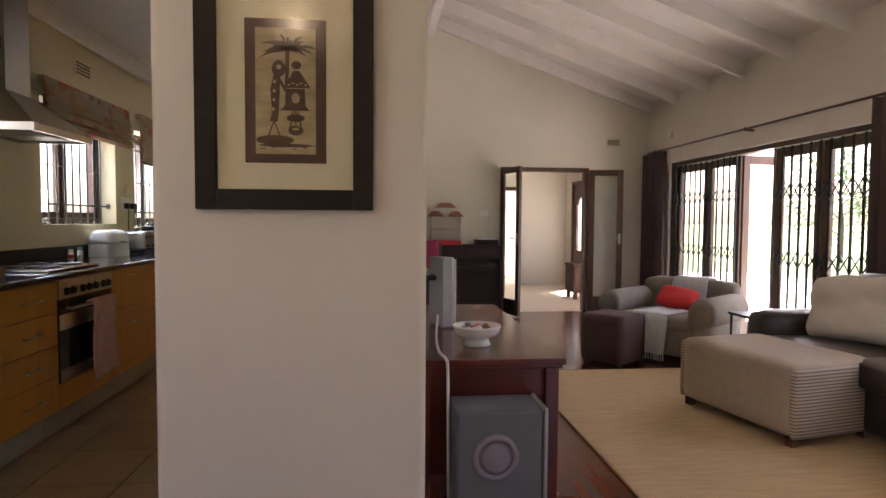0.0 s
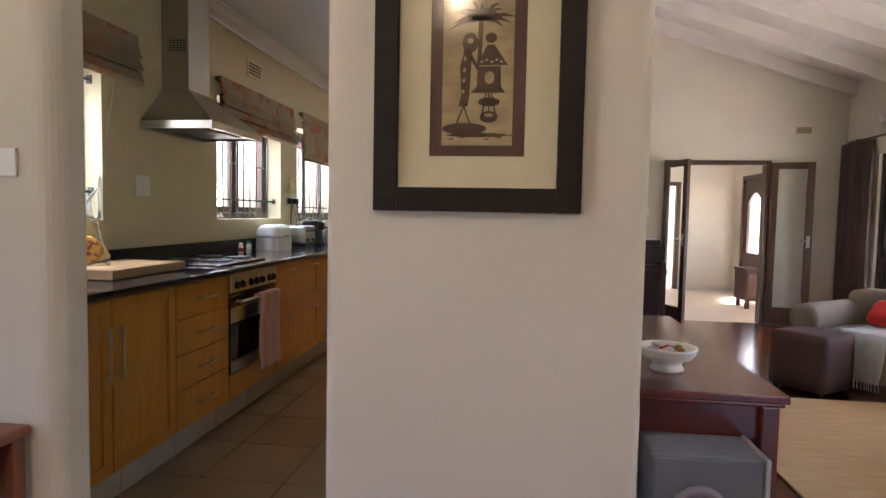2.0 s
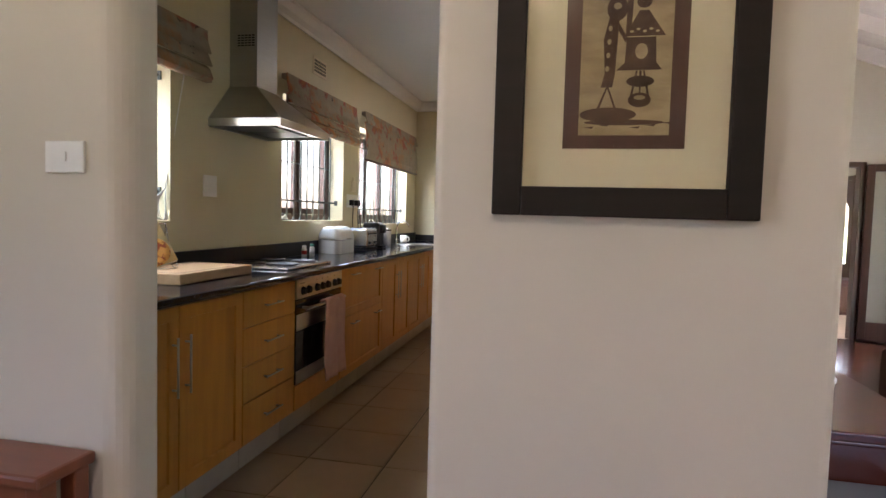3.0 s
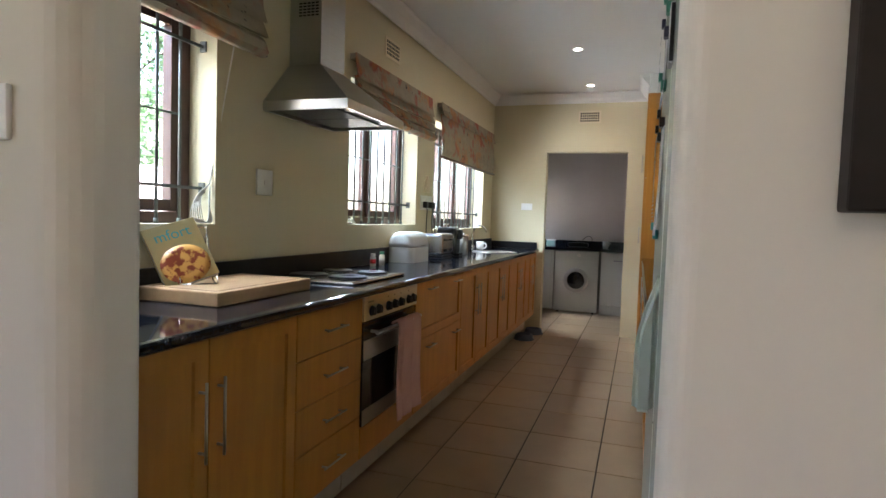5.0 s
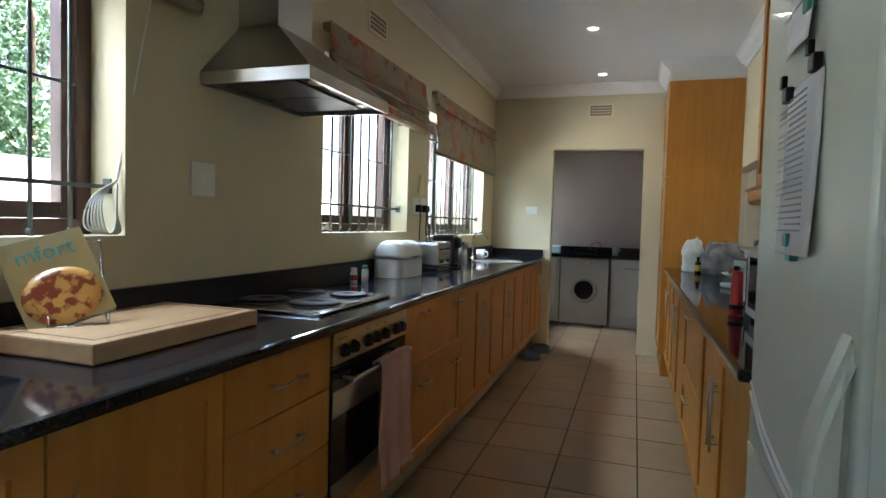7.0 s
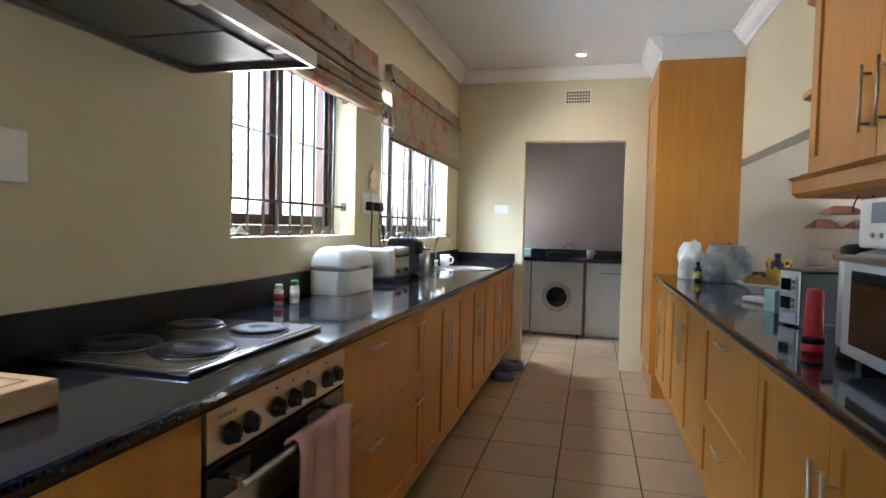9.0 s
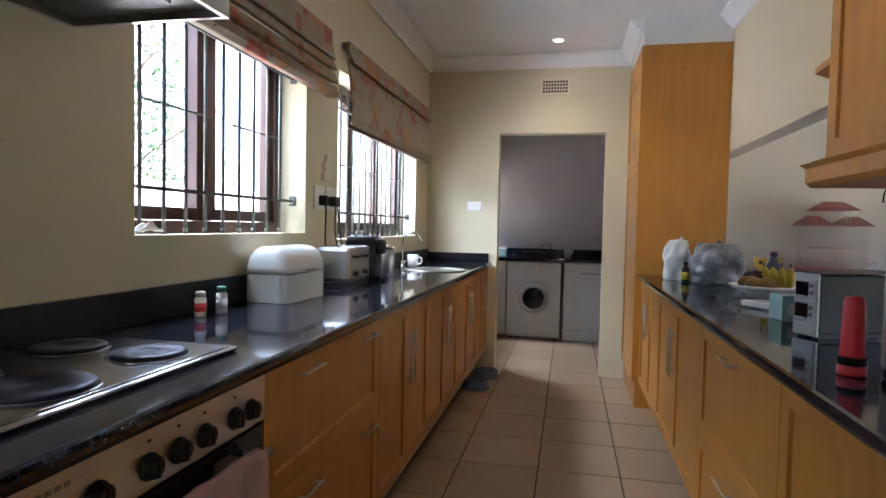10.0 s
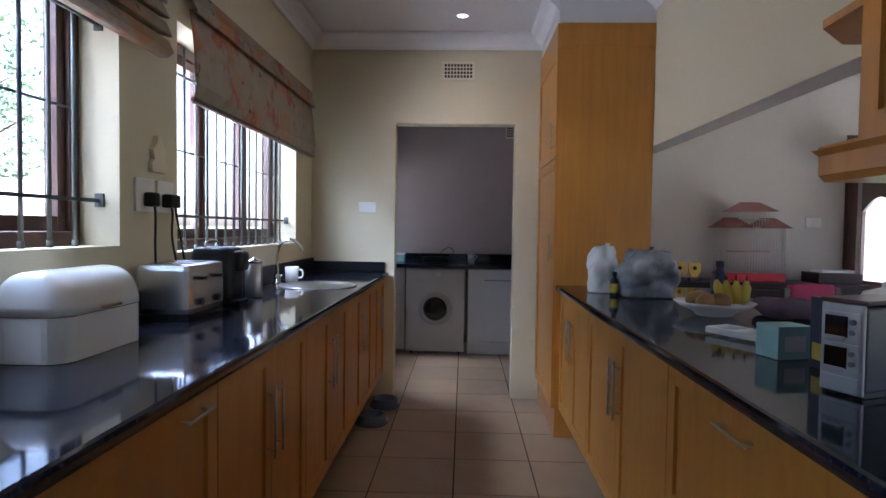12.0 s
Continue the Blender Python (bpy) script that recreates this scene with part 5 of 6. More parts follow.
build_oven_top()
t = thing("teapot", "cream enamel pot with a lid", "pot", (-0.60, 6.93, ZC))
part("body", lathe(nb(), [(0.04, 0), (0.06, 0.01), (0.075, 0.07), (0.07, 0.14), (0.055, 0.16)]), ENAMEL, t)
part("lid", lathe(nb(), [(0.058, 0.16), (0.05, 0.178), (0.012, 0.19), (0.012, 0.2), (0.006, 0.206)]), ENAMEL, t)
tagged(part("dish_cloth", soft(nb(), -0.50, -0.30, 7.60, 7.86, ZC, ZC + 0.07, 0.035, 6, 0.03, seed=2), PURPLE), "crumpled grey-purple cloth on the bar", "cloth")


# ---- small fixtures ----
def wall_plate(name, m, w, h, label, category, switches=1, mat=WHITE):
    """A plate on a wall; the pose m looks out of the wall along its -y."""
    t = thing(name, label, category)
    t.matrix_basis = m
    part("plate", box(nb(), -w / 2, w / 2, -0.009, 0.0, -h / 2, h / 2, 0.003), mat, t)
    for k in range(switches):
        x = (k - (switches - 1) / 2) * 0.05
        part("rocker", box(nb(), x - 0.007, x + 0.007, -0.0125, -0.0092, -0.011, 0.011, 0.0015), mat, t)
    return t


wall_plate("light_switch", pose(-1.978, YN, 1.335), 0.105, 0.072, "white single light switch plate", "switch")
wall_plate("isolator_switch", pose(XL, 5.386, 1.352, 0, 0, 90), 0.115, 0.115, "square white cooker isolator switch", "switch")
wall_plate("wall_socket", pose(-2.363, YF, 1.381), 0.125, 0.075, "white double switch plate", "socket", 3)
wall_plate("wall_switch", pose(0.815, YF, 1.31), 0.11, 0.07, "white switch plate beside the doorway", "switch")
for y in (7.43, 7.565):
    wall_plate("plug_socket", pose(XL, y, 1.335, 0, 0, 90), 0.115, 0.115, "white square wall socket with a plug in it", "socket")
for y, ends in ((7.435, [(7.45, 1.15), (7.46, 1.0), (7.48, 0.925)]), (7.555, [(7.57, 1.18), (7.62, 1.04), (7.66, 0.925)]), (7.585, [(7.62, 1.22), (7.68, 1.05), (7.73, 0.93)])):
    t = thing("plug", "black plug with a hanging flex", "plug", (XL + 0.009, y, 1.315))
    part("plug_body", box(nb(), 0, 0.038, -0.022, 0.022, -0.02, 0.03, 0.008), BLACK, t)
    part("flex", tube(nb(), curve_points([(0.028, 0, -0.018), (0.03, 0.002, -0.05)] + [(0.022, a - y, b - 1.315) for a, b in ends]), 0.0042), BLACK, t)


def air_vent(m, w, h, cols, rows, label, mat=MAT):
    t = thing("air_vent", label, "vent")
    t.matrix_basis = m
    part("frame", box(nb(), -w / 2, w / 2, -0.008, 0, -h / 2, h / 2, 0.002), mat, t)
    sx, sz = (w - 0.03) / cols, (h - 0.03) / rows
    for i in range(cols):
        for k in range(rows):
            x, z = -w / 2 + 0.015 + sx * i, -h / 2 + 0.015 + sz * k
            # flat near-black patches paint the shade inside the vent's holes
            part("dark_hole_patch", box(nb(), x + sx * 0.15, x + sx * 0.85, -0.0085, -0.0078, z + sz * 0.15, z + sz * 0.85), IRON, t)


air_vent(pose(-1.716, YF, 2.365), 0.235, 0.135, 9, 4, "cream air vent above the doorway")
air_vent(pose(XL, 6.77, 2.327, 0, 0, 90), 0.24, 0.13, 9, 4, "cream air vent high on the wall")
air_vent(pose(2.568, YF, 2.28), 0.19, 0.10, 8, 4, "cream air vent high on the gable wall")
air_vent(pose(-1.18, 11.72, 2.27), 0.10, 0.14, 4, 4, "cream air vent in the laundry")

GLOW = glow_material("lit_lamp_face", (1.0, 0.93, 0.78), 9.0)
for y in (8.0, 9.28):
    t = thing("downlight", "small round recessed ceiling downlight, lit", "lamp", (-1.69, y, CH))
    part("bezel", lathe(nb(), [(0.045, 0), (0.045, -0.004), (0.032, -0.007), (0.030, -0.001)]), WHITE, t)
    part("lamp_face", lathe(nb(), [(0.028, -0.0012), (0.02, -0.004)]), GLOW, t)
t = thing("pendant_lamp", "bare warm bulb pendant near the entrance", "lamp", (-1.06, 1.48, 2.50))
part("cord", tube(nb(), [(0, 0, 0.05), (0, 0, 1.02)], 0.004), WHITE, t)
part("holder", lathe(nb(), [(0.02, 0.0), (0.022, 0.03), (0.01, 0.05)]), WHITE, t)
part("bulb", lathe(nb(), [(0.012, 0.0), (0.03, -0.012), (0.04, -0.024), (0.032, -0.036), (0.015, -0.042)]), glow_material("lit_warm_bulb", (1.0, 0.78, 0.5), 45.0), t)

# plaster ornament between the windows
t = thing("wall_ornament", "small cream plaster figure plaque on the wall", "ornament", (XL, 7.51, 1.42))
bm = prism(nb(), [(-0.05, 0.0), (0.045, 0.0), (0.05, 0.03), (0.035, 0.05), (0.04, 0.085), (0.02, 0.10), (0.012, 0.13), (-0.012, 0.13), (-0.02, 0.10), (-0.045, 0.08), (-0.035, 0.045), (-0.052, 0.03)], 0.0, 0.018, "x")
part("plaque", bm, MAT, t)

# blind cord tied up in the reveal
t = thing("blind_cord", "white blind cord looped round a window bar", "cord", (XL - 0.04, 5.03, 1.165))
part("line", tube(nb(), [(0.06, 0.12, 0.74), (0.02, 0.03, 0.16)], 0.003, 6), WHITE, t)
for k in range(6):
    a = 0.012 * k
    part("loop", tube(nb(), curve_points([(0.02, 0.03, 0.16), (0.03 + a * 0.5, -0.03 - a, 0.10), (0.03, -0.02 - a, 0.02), (0.035, 0.0 + a * 0.4, 0.006), (0.028, 0.02, 0.05 + a * 0.3), (0.02, 0.03, 0.15)]), 0.0028, 6), WHITE, t)
for y, z in ((6.30, 1.168), (9.2, 1.13)):
    t = thing("cord_bundle", "bundle of white blind cord on the window sill", "cord", (XL - 0.05, y, z))
    for k in range(5):
        part("loop", tube(nb(), curve_points([(0.01, -0.06 + 0.01 * k, 0.004), (0.03, -0.01, 0.012 + 0.006 * k), (0.015, 0.06 - 0.008 * k, 0.006), (-0.02, 0.02, 0.012 + 0.004 * k), (0.0, -0.05, 0.006)]), 0.003, 6), WHITE, t)

# pair of blue bowls on the floor
for x, y in ((-2.225, 9.06), (-2.19, 9.42)):
    t = thing("pet_bowl", "blue-grey rubber pet bowl on the tiles", "bowl", (x, y, 0.0), group="pet bowls")
    part("dish", lathe(nb(), [(0.10, 0.0), (0.105, 0.005), (0.085, 0.055), (0.078, 0.06), (0.07, 0.055), (0.075, 0.02), (0.001, 0.018)], segments=28), BLUE, t)
    part("label_tag", box(nb(), 0.088, 0.099, -0.02, 0.02, 0.02, 0.034), SILVER, t)

# ---- laundry ----
base_y = 11.13
t = thing("worktop", "black granite worktop over the laundry machines", "worktop", (XL + 0.002, base_y - 0.03, 0.848))
part("slab", box(nb(), 0, XR - XL - 0.004, 0, 0.615, 0, 0.037, 0.006), GRANITE, t)
part("upstand", box(nb(), 0, XR - XL - 0.004, 0.595, 0.616, 0.0375, 0.117, 0.003), GRANITE, t)


def build_washer():
    t = thing("washing_machine", "white front-loading washing machine under the worktop", "washing machine", (-2.22, base_y, 0))
    w = 0.578
    part("body", box(nb(), 0, w, 0.012, 0.53, 0.02, 0.838, 0.006), ENAMEL, t)
    for x in (0.04, w - 0.07):
        part("foot", box(nb(), x, x + 0.03, 0.04, 0.07, 0, 0.02), BLACK, t)
    panel = part("control_panel", box(nb(), 0.002, w - 0.002, 0.0, 0.0115, 0.73, 0.836, 0.003), ENAMEL, t)
    part("brand_strip", box(nb(), 0.07, 0.16, -0.0008, 0.0002, 0.765, 0.775), INK, panel)
    part("dial", lathe(nb(), [(0.024, 0), (0.022, -0.018)], w / 2 + 0.03, 0.0, 0.785, 20, "y"), WHITE, panel)
    part("drawer", box(nb(), 0.02, 0.19, -0.002, 0.001, 0.745, 0.825, 0.001), ENAMEL, panel)
    door = part("door", lathe(nb(), [(0.165, 0.011), (0.165, 0.0), (0.155, -0.016), (0.125, -0.022), (0.115, -0.012)], w / 2, 0.0, 0.446, 40, "y"), SILVER, t, "round silver porthole ring")
    part("porthole", lathe(nb(), [(0.116, -0.0125), (0.10, -0.018), (0.05, -0.022), (0.001, -0.023)], w / 2, 0.0, 0.446, 40, "y"), DARKGLASS, door, "dark glass porthole")


build_washer()
t = thing("dishwasher", "white dishwasher under the worktop", "dishwasher", (-1.612, base_y, 0))
part("body", box(nb(), 0, 0.598, 0.022, 0.53, 0.02, 0.838, 0.004), ENAMEL, t)
part("door", box(nb(), 0.002, 0.596, 0.0, 0.021, 0.13, 0.836, 0.004), ENAMEL, t)
part("kickplate", box(nb(), 0.002, 0.596, 0.004, 0.021, 0.005, 0.122, 0.002), ENAMEL, t)
part("door_grip", box(nb(), 0.16, 0.44, -0.002, 0.001, 0.725, 0.74, 0.001), INK, t)
t = thing("laundry_cabinet", "plain white laundry base cabinet", "cabinet", (XL + 0.005, base_y, 0))
part("body", box(nb(), 0, 0.535, 0.022, 0.53, 0.03, 0.84), ENAMEL, t)
part("door", box(nb(), 0.002, 0.50, 0.0, 0.021, 0.04, 0.838, 0.003), ENAMEL, t)
t = thing("kettle_base", "dark appliance with a looped flex on the laundry worktop", "appliance", (-1.95, 11.45, 0.886))
part("body", soft(nb(), -0.14, 0.14, -0.07, 0.07, 0, 0.06, 0.025, 4), BLACK, t)
part("flex", tube(nb(), curve_points([(0.08, 0, 0.05), (0.06, 0.0, 0.10), (0.14, 0.0, 0.155), (0.19, 0, 0.10), (0.10, -0.02, 0.055), (0.02, -0.02, 0.09), (-0.02, -0.02, 0.06)]), 0.004), BLACK, t)
t = thing("tin_mug", "grey metal mug on the laundry worktop", "mug", (-1.58, 11.45, 0.886))
part("cup", lathe(nb(), [(0.035, 0), (0.04, 0.09), (0.037, 0.09), (0.03, 0.01), (0.001, 0.01)]), SILVER, t)
part("handle", tube(nb(), curve_points([(0.036, 0, 0.075), (0.06, 0, 0.065), (0.036, 0, 0.025)]), 0.005), SILVER, t)
t = thing("washing_tub", "pale blue detergent tub with a lid", "tub", (-2.32, 11.40, 0.886))
part("tub", box(nb(), -0.06, 0.06, -0.05, 0.05, 0, 0.075, 0.01), TEALBOX, t)
part("lid", box(nb(), -0.064, 0.064, -0.054, 0.054, 0.0755, 0.09, 0.005), WHITE, t)


# ---- picture on the pier ----
def build_picture():
    t = thing("framed_picture", "sepia village print in a broad black-brown frame with a cream mount", "picture", (-0.769, YN - 0.001, 1.231))
    w, h, f = 0.465, 0.66, 0.054
    bm = nb()
    box(bm, -w / 2, -w / 2 + f, -0.028, 0, 0, h, 0.003)
    box(bm, w / 2 - f, w / 2, -0.028, 0, 0, h, 0.003)
    box(bm, -w / 2 + f, w / 2 - f, -0.0275, 0, 0, f, 0.003)
    box(bm, -w / 2 + f, w / 2 - f, -0.0275, 0, h - f, h, 0.003)
    part("frame", bm, FRAMEBLK, t)
    part("mount", box(nb(), -w / 2 + f, w / 2 - f, -0.008, -0.002, f, h - f), MAT, t, "cream mount board")
    pr = part("print_border", box(nb(), -0.1065, 0.1065, -0.0095, -0.0081, 0.125, 0.506), SEPIA_D, t)
    part("print_ground", box(nb(), -0.079, 0.079, -0.0103, -0.0096, 0.149, 0.482), SEPIA_L, pr)
    def ink(name, pts):
        part(name, prism(nb(), pts, -0.0110, -0.0104, "y"), SEPIA_INK, pr)
    # palm fronds
    for k in range(15):
        a = radians(-20 + k * 220 / 14)
        r = 0.052 + 0.014 * ((k * 7) % 3)
        cx, cz = 0.006, 0.425
        ex, ez = cx + r * math.cos(a), cz + r * 0.62 * math.sin(a)
        nx, nz = -math.sin(a) * 0.0026, math.cos(a) * 0.0026
        mx, mz = cx + 0.62 * (ex - cx), cz + 0.62 * (ez - cz) + 0.004
        ink("frond", [(cx + nx, cz + nz), (cx - nx, cz - nz), (mx - 1.5 * nx, mz - 1.5 * nz), (ex, ez - 0.006), (mx + 1.5 * nx, mz + 1.5 * nz)])
    ink("palm_trunk", [(0.0, 0.43), (0.011, 0.43), (0.007, 0.33), (-0.002, 0.33)])
    # round pots, bent stem, hut and tripod as plain shapes
    def blob(name, cx, cz, rx, rz):
        ink(name, [(cx + rx * math.cos(2 * math.pi * i / 18), cz + rz * math.sin(2 * math.pi * i / 18)) for i in range(18)])
    blob("pot_shape", -0.018, 0.375, 0.018, 0.022)
    blob("pot_shape", 0.028, 0.385, 0.013, 0.011)
    ink("stem_shape", [(-0.03, 0.365), (-0.014, 0.355), (-0.018, 0.26), (-0.022, 0.235), (-0.042, 0.235), (-0.036, 0.26), (-0.04, 0.32)])
    ink("hut_roof", [(0.02, 0.37), (0.036, 0.37), (0.066, 0.325), (-0.004, 0.325)])
    ink("hut_wall", [(0.0, 0.323), (0.05, 0.323), (0.052, 0.278), (0.062, 0.265), (-0.016, 0.265), (-0.002, 0.278)])
    ink("tripod_leg", [(-0.032, 0.237), (-0.029, 0.237), (-0.045, 0.192), (-0.05, 0.192)])
    ink("tripod_leg", [(-0.032, 0.237), (-0.029, 0.237), (-0.012, 0.192), (-0.016, 0.192)])
    ink("tripod_leg", [(0.018, 0.264), (0.021, 0.264), (0.012, 0.212), (0.008, 0.212)])
    ink("tripod_leg", [(0.03, 0.264), (0.033, 0.264), (0.044, 0.212), (0.04, 0.212)])
    blob("pot_shape", 0.026, 0.212, 0.02, 0.013)
    blob("mat_shape", -0.028, 0.186, 0.05, 0.013)
    blob("shadow_shape", 0.0, 0.172, 0.07, 0.005)
    def pale(name, cx, cz, rx, rz):
        part(name, prism(nb(), [(cx + rx * math.cos(2 * math.pi * i / 14), cz + rz * math.sin(2 * math.pi * i / 14)) for i in range(14)], -0.0117, -0.0111, "y"), SEPIA_L, pr)
    pale("hut_doorway", 0.026, 0.298, 0.011, 0.014)
    pale("pot_gap", -0.018, 0.379, 0.007, 0.006)
    pale("pot_gap", 0.026, 0.216, 0.010, 0.004)
    for k in range(5):
        pale("roof_fleck", 0.008 + 0.011 * k, 0.333 + 0.004 * (k % 2), 0.0035, 0.0022)
    for k in range(4):
        pale("stem_fleck", -0.029 - 0.001 * k, 0.34 - 0.024 * k, 0.0035, 0.005)
    for k in range(6):
        ink("grass_stroke", [(-0.07 + 0.027 * k, 0.163 + 0.004 * (k % 3)), (-0.052 + 0.027 * k, 0.165 + 0.004 * (k % 3)), (-0.055 + 0.027 * k, 0.161 + 0.004 * (k % 3))])
    ink("arm_shape", [(-0.024, 0.352), (-0.016, 0.352), (0.004, 0.318), (-0.002, 0.314)])
    blob("basket_shape", 0.026, 0.245, 0.024, 0.010)
    ink("tripod_leg", [(0.024, 0.264), (0.028, 0.264), (0.027, 0.212), (0.025, 0.212)])
    g = part("picture_glass", box(nb(), -w / 2 + f - 0.002, w / 2 - f + 0.002, -0.0150, -0.0135, f - 0.002, h - f + 0.002), GLASS, t, "clear glass")
    g.visible_shadow = False


build_picture()

# ---- bench by the opening ----
t = thing("wooden_bench", "narrow red-brown wooden side bench against the wall", "bench", (-2.40, 3.51, 0))
part("top", box(nb(), -0.62, 0.505, 0.0, 0.155, 0.64, 0.668, 0.008), BENCH, t)
for x in (-0.58, 0.46):
    for y in (0.015, 0.10):
        part("leg", box(nb(), x, x + 0.04, y, y + 0.04, 0.0, 0.64, 0.004), BENCH, t)
part("apron", box(nb(), -0.54, 0.46, 0.025, 0.045, 0.56, 0.639), BENCH, t)


# ---- living room furniture ----
def build_desk():
    t = thing("desk", "low varnished mahogany desk along the partition wall", "desk", (XP + 0.014, 4.46, 0))
    w, l, z = 0.66, 1.65, 0.62
    part("top", box(nb(), 0, w, 0, l, z - 0.03, z, 0.006), MAHOGANY, t)
    part("top_moulding", box(nb(), 0.012, w - 0.012, 0.012, l - 0.012, z - 0.045, z - 0.0305, 0.005), MAHOGANY, t)
    part("apron", box(nb(), 0.08, w - 0.085, 0.05, 0.072, z - 0.17, z - 0.0455), MAHOGANY, t)
    part("front_panel", box(nb(), 0.08, w - 0.085, 0.075, 0.09, 0.10, z - 0.0455), MAHOGANY, t)
    part("side_panel", box(nb(), w - 0.05, w - 0.03, 0.085, l - 0.085, z - 0.17, z - 0.0455), MAHOGANY, t)
    part("back_rail", box(nb(), 0.08, w - 0.085, l - 0.05, l - 0.03, z - 0.17, z - 0.0455), MAHOGANY, t)
    for x in (0.02, w - 0.085):
        for y in (0.02, l - 0.085):
            part("leg", box(nb(), x, x + 0.06, y, y + 0.06, 0.0, z - 0.0455, 0.006), MAHOGANY, t)


build_desk()
t = thing("subwoofer", "grey subwoofer box with a round lilac cone ring", "loudspeaker", (-0.222, 4.285, 0))
part("cabinet", box(nb(), 0.0, 0.35, 0.0, 0.215, 0.0, 0.458, 0.008), GREYSP, t)
part("front_bezel", box(nb(), 0.008, 0.342, -0.006, 0.0005, 0.012, 0.448, 0.004), GREYSP, t)
part("side_trim", box(nb(), 0.3505, 0.366, -0.012, 0.212, 0.01, 0.464, 0.005), SILVER, t)
ring = part("driver", lathe(nb(), [(0.092, -0.006), (0.092, -0.018), (0.084, -0.026), (0.074, -0.027), (0.071, -0.020), (0.001, -0.017)], 0.155, 0.0, 0.275, 40, "y"), LILAC, t, "round lilac speaker ring")
part("cone_cap", lathe(nb(), [(0.07, -0.0185), (0.05, -0.026), (0.001, -0.030)], 0.155, 0.0, 0.275, 32, "y"), LILAC, ring)
t = thing("desk_speaker", "pale grey fluted upright speaker panel on the desk", "loudspeaker", (-0.203, 5.21, 0.62), 18)
t.scale = (1.2, 1.2, 1.18)
bm = nb()
pts = [(0.0, -0.04)] + [(0.045 + 0.035 * math.sin(math.pi * k / 10) , -0.04 + 0.16 * k / 10) for k in range(11)] + [(0.0, 0.12)]
prism(bm, pts, 0.012, 0.325)
part("shell", bm, SILVER, t)
for k in range(5):
    part("flute", box(nb(), 0.055 + 0.028 * math.sin(math.pi * (k + 0.5) / 5), 0.062 + 0.028 * math.sin(math.pi * (k + 0.5) / 5), -0.028 + 0.03 * k, -0.02 + 0.03 * k, 0.02, 0.317), WHITE, t)
part("foot", box(nb(), 0.0, 0.09, -0.02, 0.10, 0.0, 0.0115, 0.003), GREYSP, t)
t = thing("cable", "white cable running over the desk end", "cable", (-0.248, 4.445, 0.0))
part("flex", tube(nb(), curve_points([(0.03, 0.70, 0.70), (0.0, 0.45, 0.632), (-0.015, 0.15, 0.629), (0.0, 0.02, 0.628), (0.006, -0.012, 0.60), (0.008, -0.016, 0.45), (0.01, -0.02, 0.2), (0.012, -0.03, 0.008)]), 0.0065), WHITE, t)
BX, BY, BZ = -0.068, 4.755, 0.6205
t = thing("footed_bowl", "white footed bowl with shells and sweets", "bowl", (BX, BY, BZ))
part("china", lathe(nb(), [(0.060, 0), (0.065, 0.007), (0.055, 0.024), (0.056, 0.036), (0.094, 0.054), (0.108, 0.072), (0.106, 0.078), (0.113, 0.086), (0.113, 0.096), (0.104, 0.096), (0.089, 0.074), (0.048, 0.054), (0.001, 0.05)], segments=40), WHITE, t)
for k in range(16):
    a, r = k * 2.4, 0.014 * (k % 5) + 0.008
    x, y, z = BX + r * math.cos(a), BY + r * math.sin(a), BZ + 0.058 + 0.006 * (k % 3) + 0.12 * r
    tagged(part("pebble", soft(nb(), x - 0.015, x + 0.015, y - 0.011, y + 0.011, z, z + 0.024, 0.011, 2),
                (WHITE, REDPL, WHITE, MANGO, SILVER)[k % 5]), "small shell or sweet in the bowl", "trinket", "trinkets in the bowl")

tagged(part("rug", box(nb(), 0.60, 3.0, 3.2, 6.575, 0.0005, 0.014, 0.004), RUG), "large woven straw-coloured rug on the wooden floor", "rug")

t = thing("ottoman", "long beige striped upholstered ottoman", "ottoman", (1.622, 4.845, 0.014), 12)
part("block", soft(nb(), 0.0, 0.635, 0.004, 0.866, 0.045, 0.45, 0.05, 9, 0.004), OTTO_TOP, t, "plain ribbed beige upholstery")
for a, b in ((-0.004, 0.045), (0.825, 0.874)):
    part("end_panel", soft(nb(), 0.006, 0.629, a, b, 0.05, 0.425, 0.022, 9), OTTO, t, "striped upholstered end")
for x in (0.03, 0.55):
    for y in (0.03, 0.79):
        part("foot", box(nb(), x, x + 0.05, y, y + 0.05, 0.0, 0.05, 0.004), BROWN, t)

t = thing("pouf", "square brown suede pouf", "pouf", (1.425, 6.60, 0), 36)
part("cube", soft(nb(), 0.0, 0.40, 0.0, 0.40, 0.02, 0.43, 0.03, 5), SUEDE, t)
for x in (0.03, 0.33):
    for y in (0.03, 0.33):
        part("foot", box(nb(), x, x + 0.04, y, y + 0.04, 0.0, 0.022), BLACK, t)


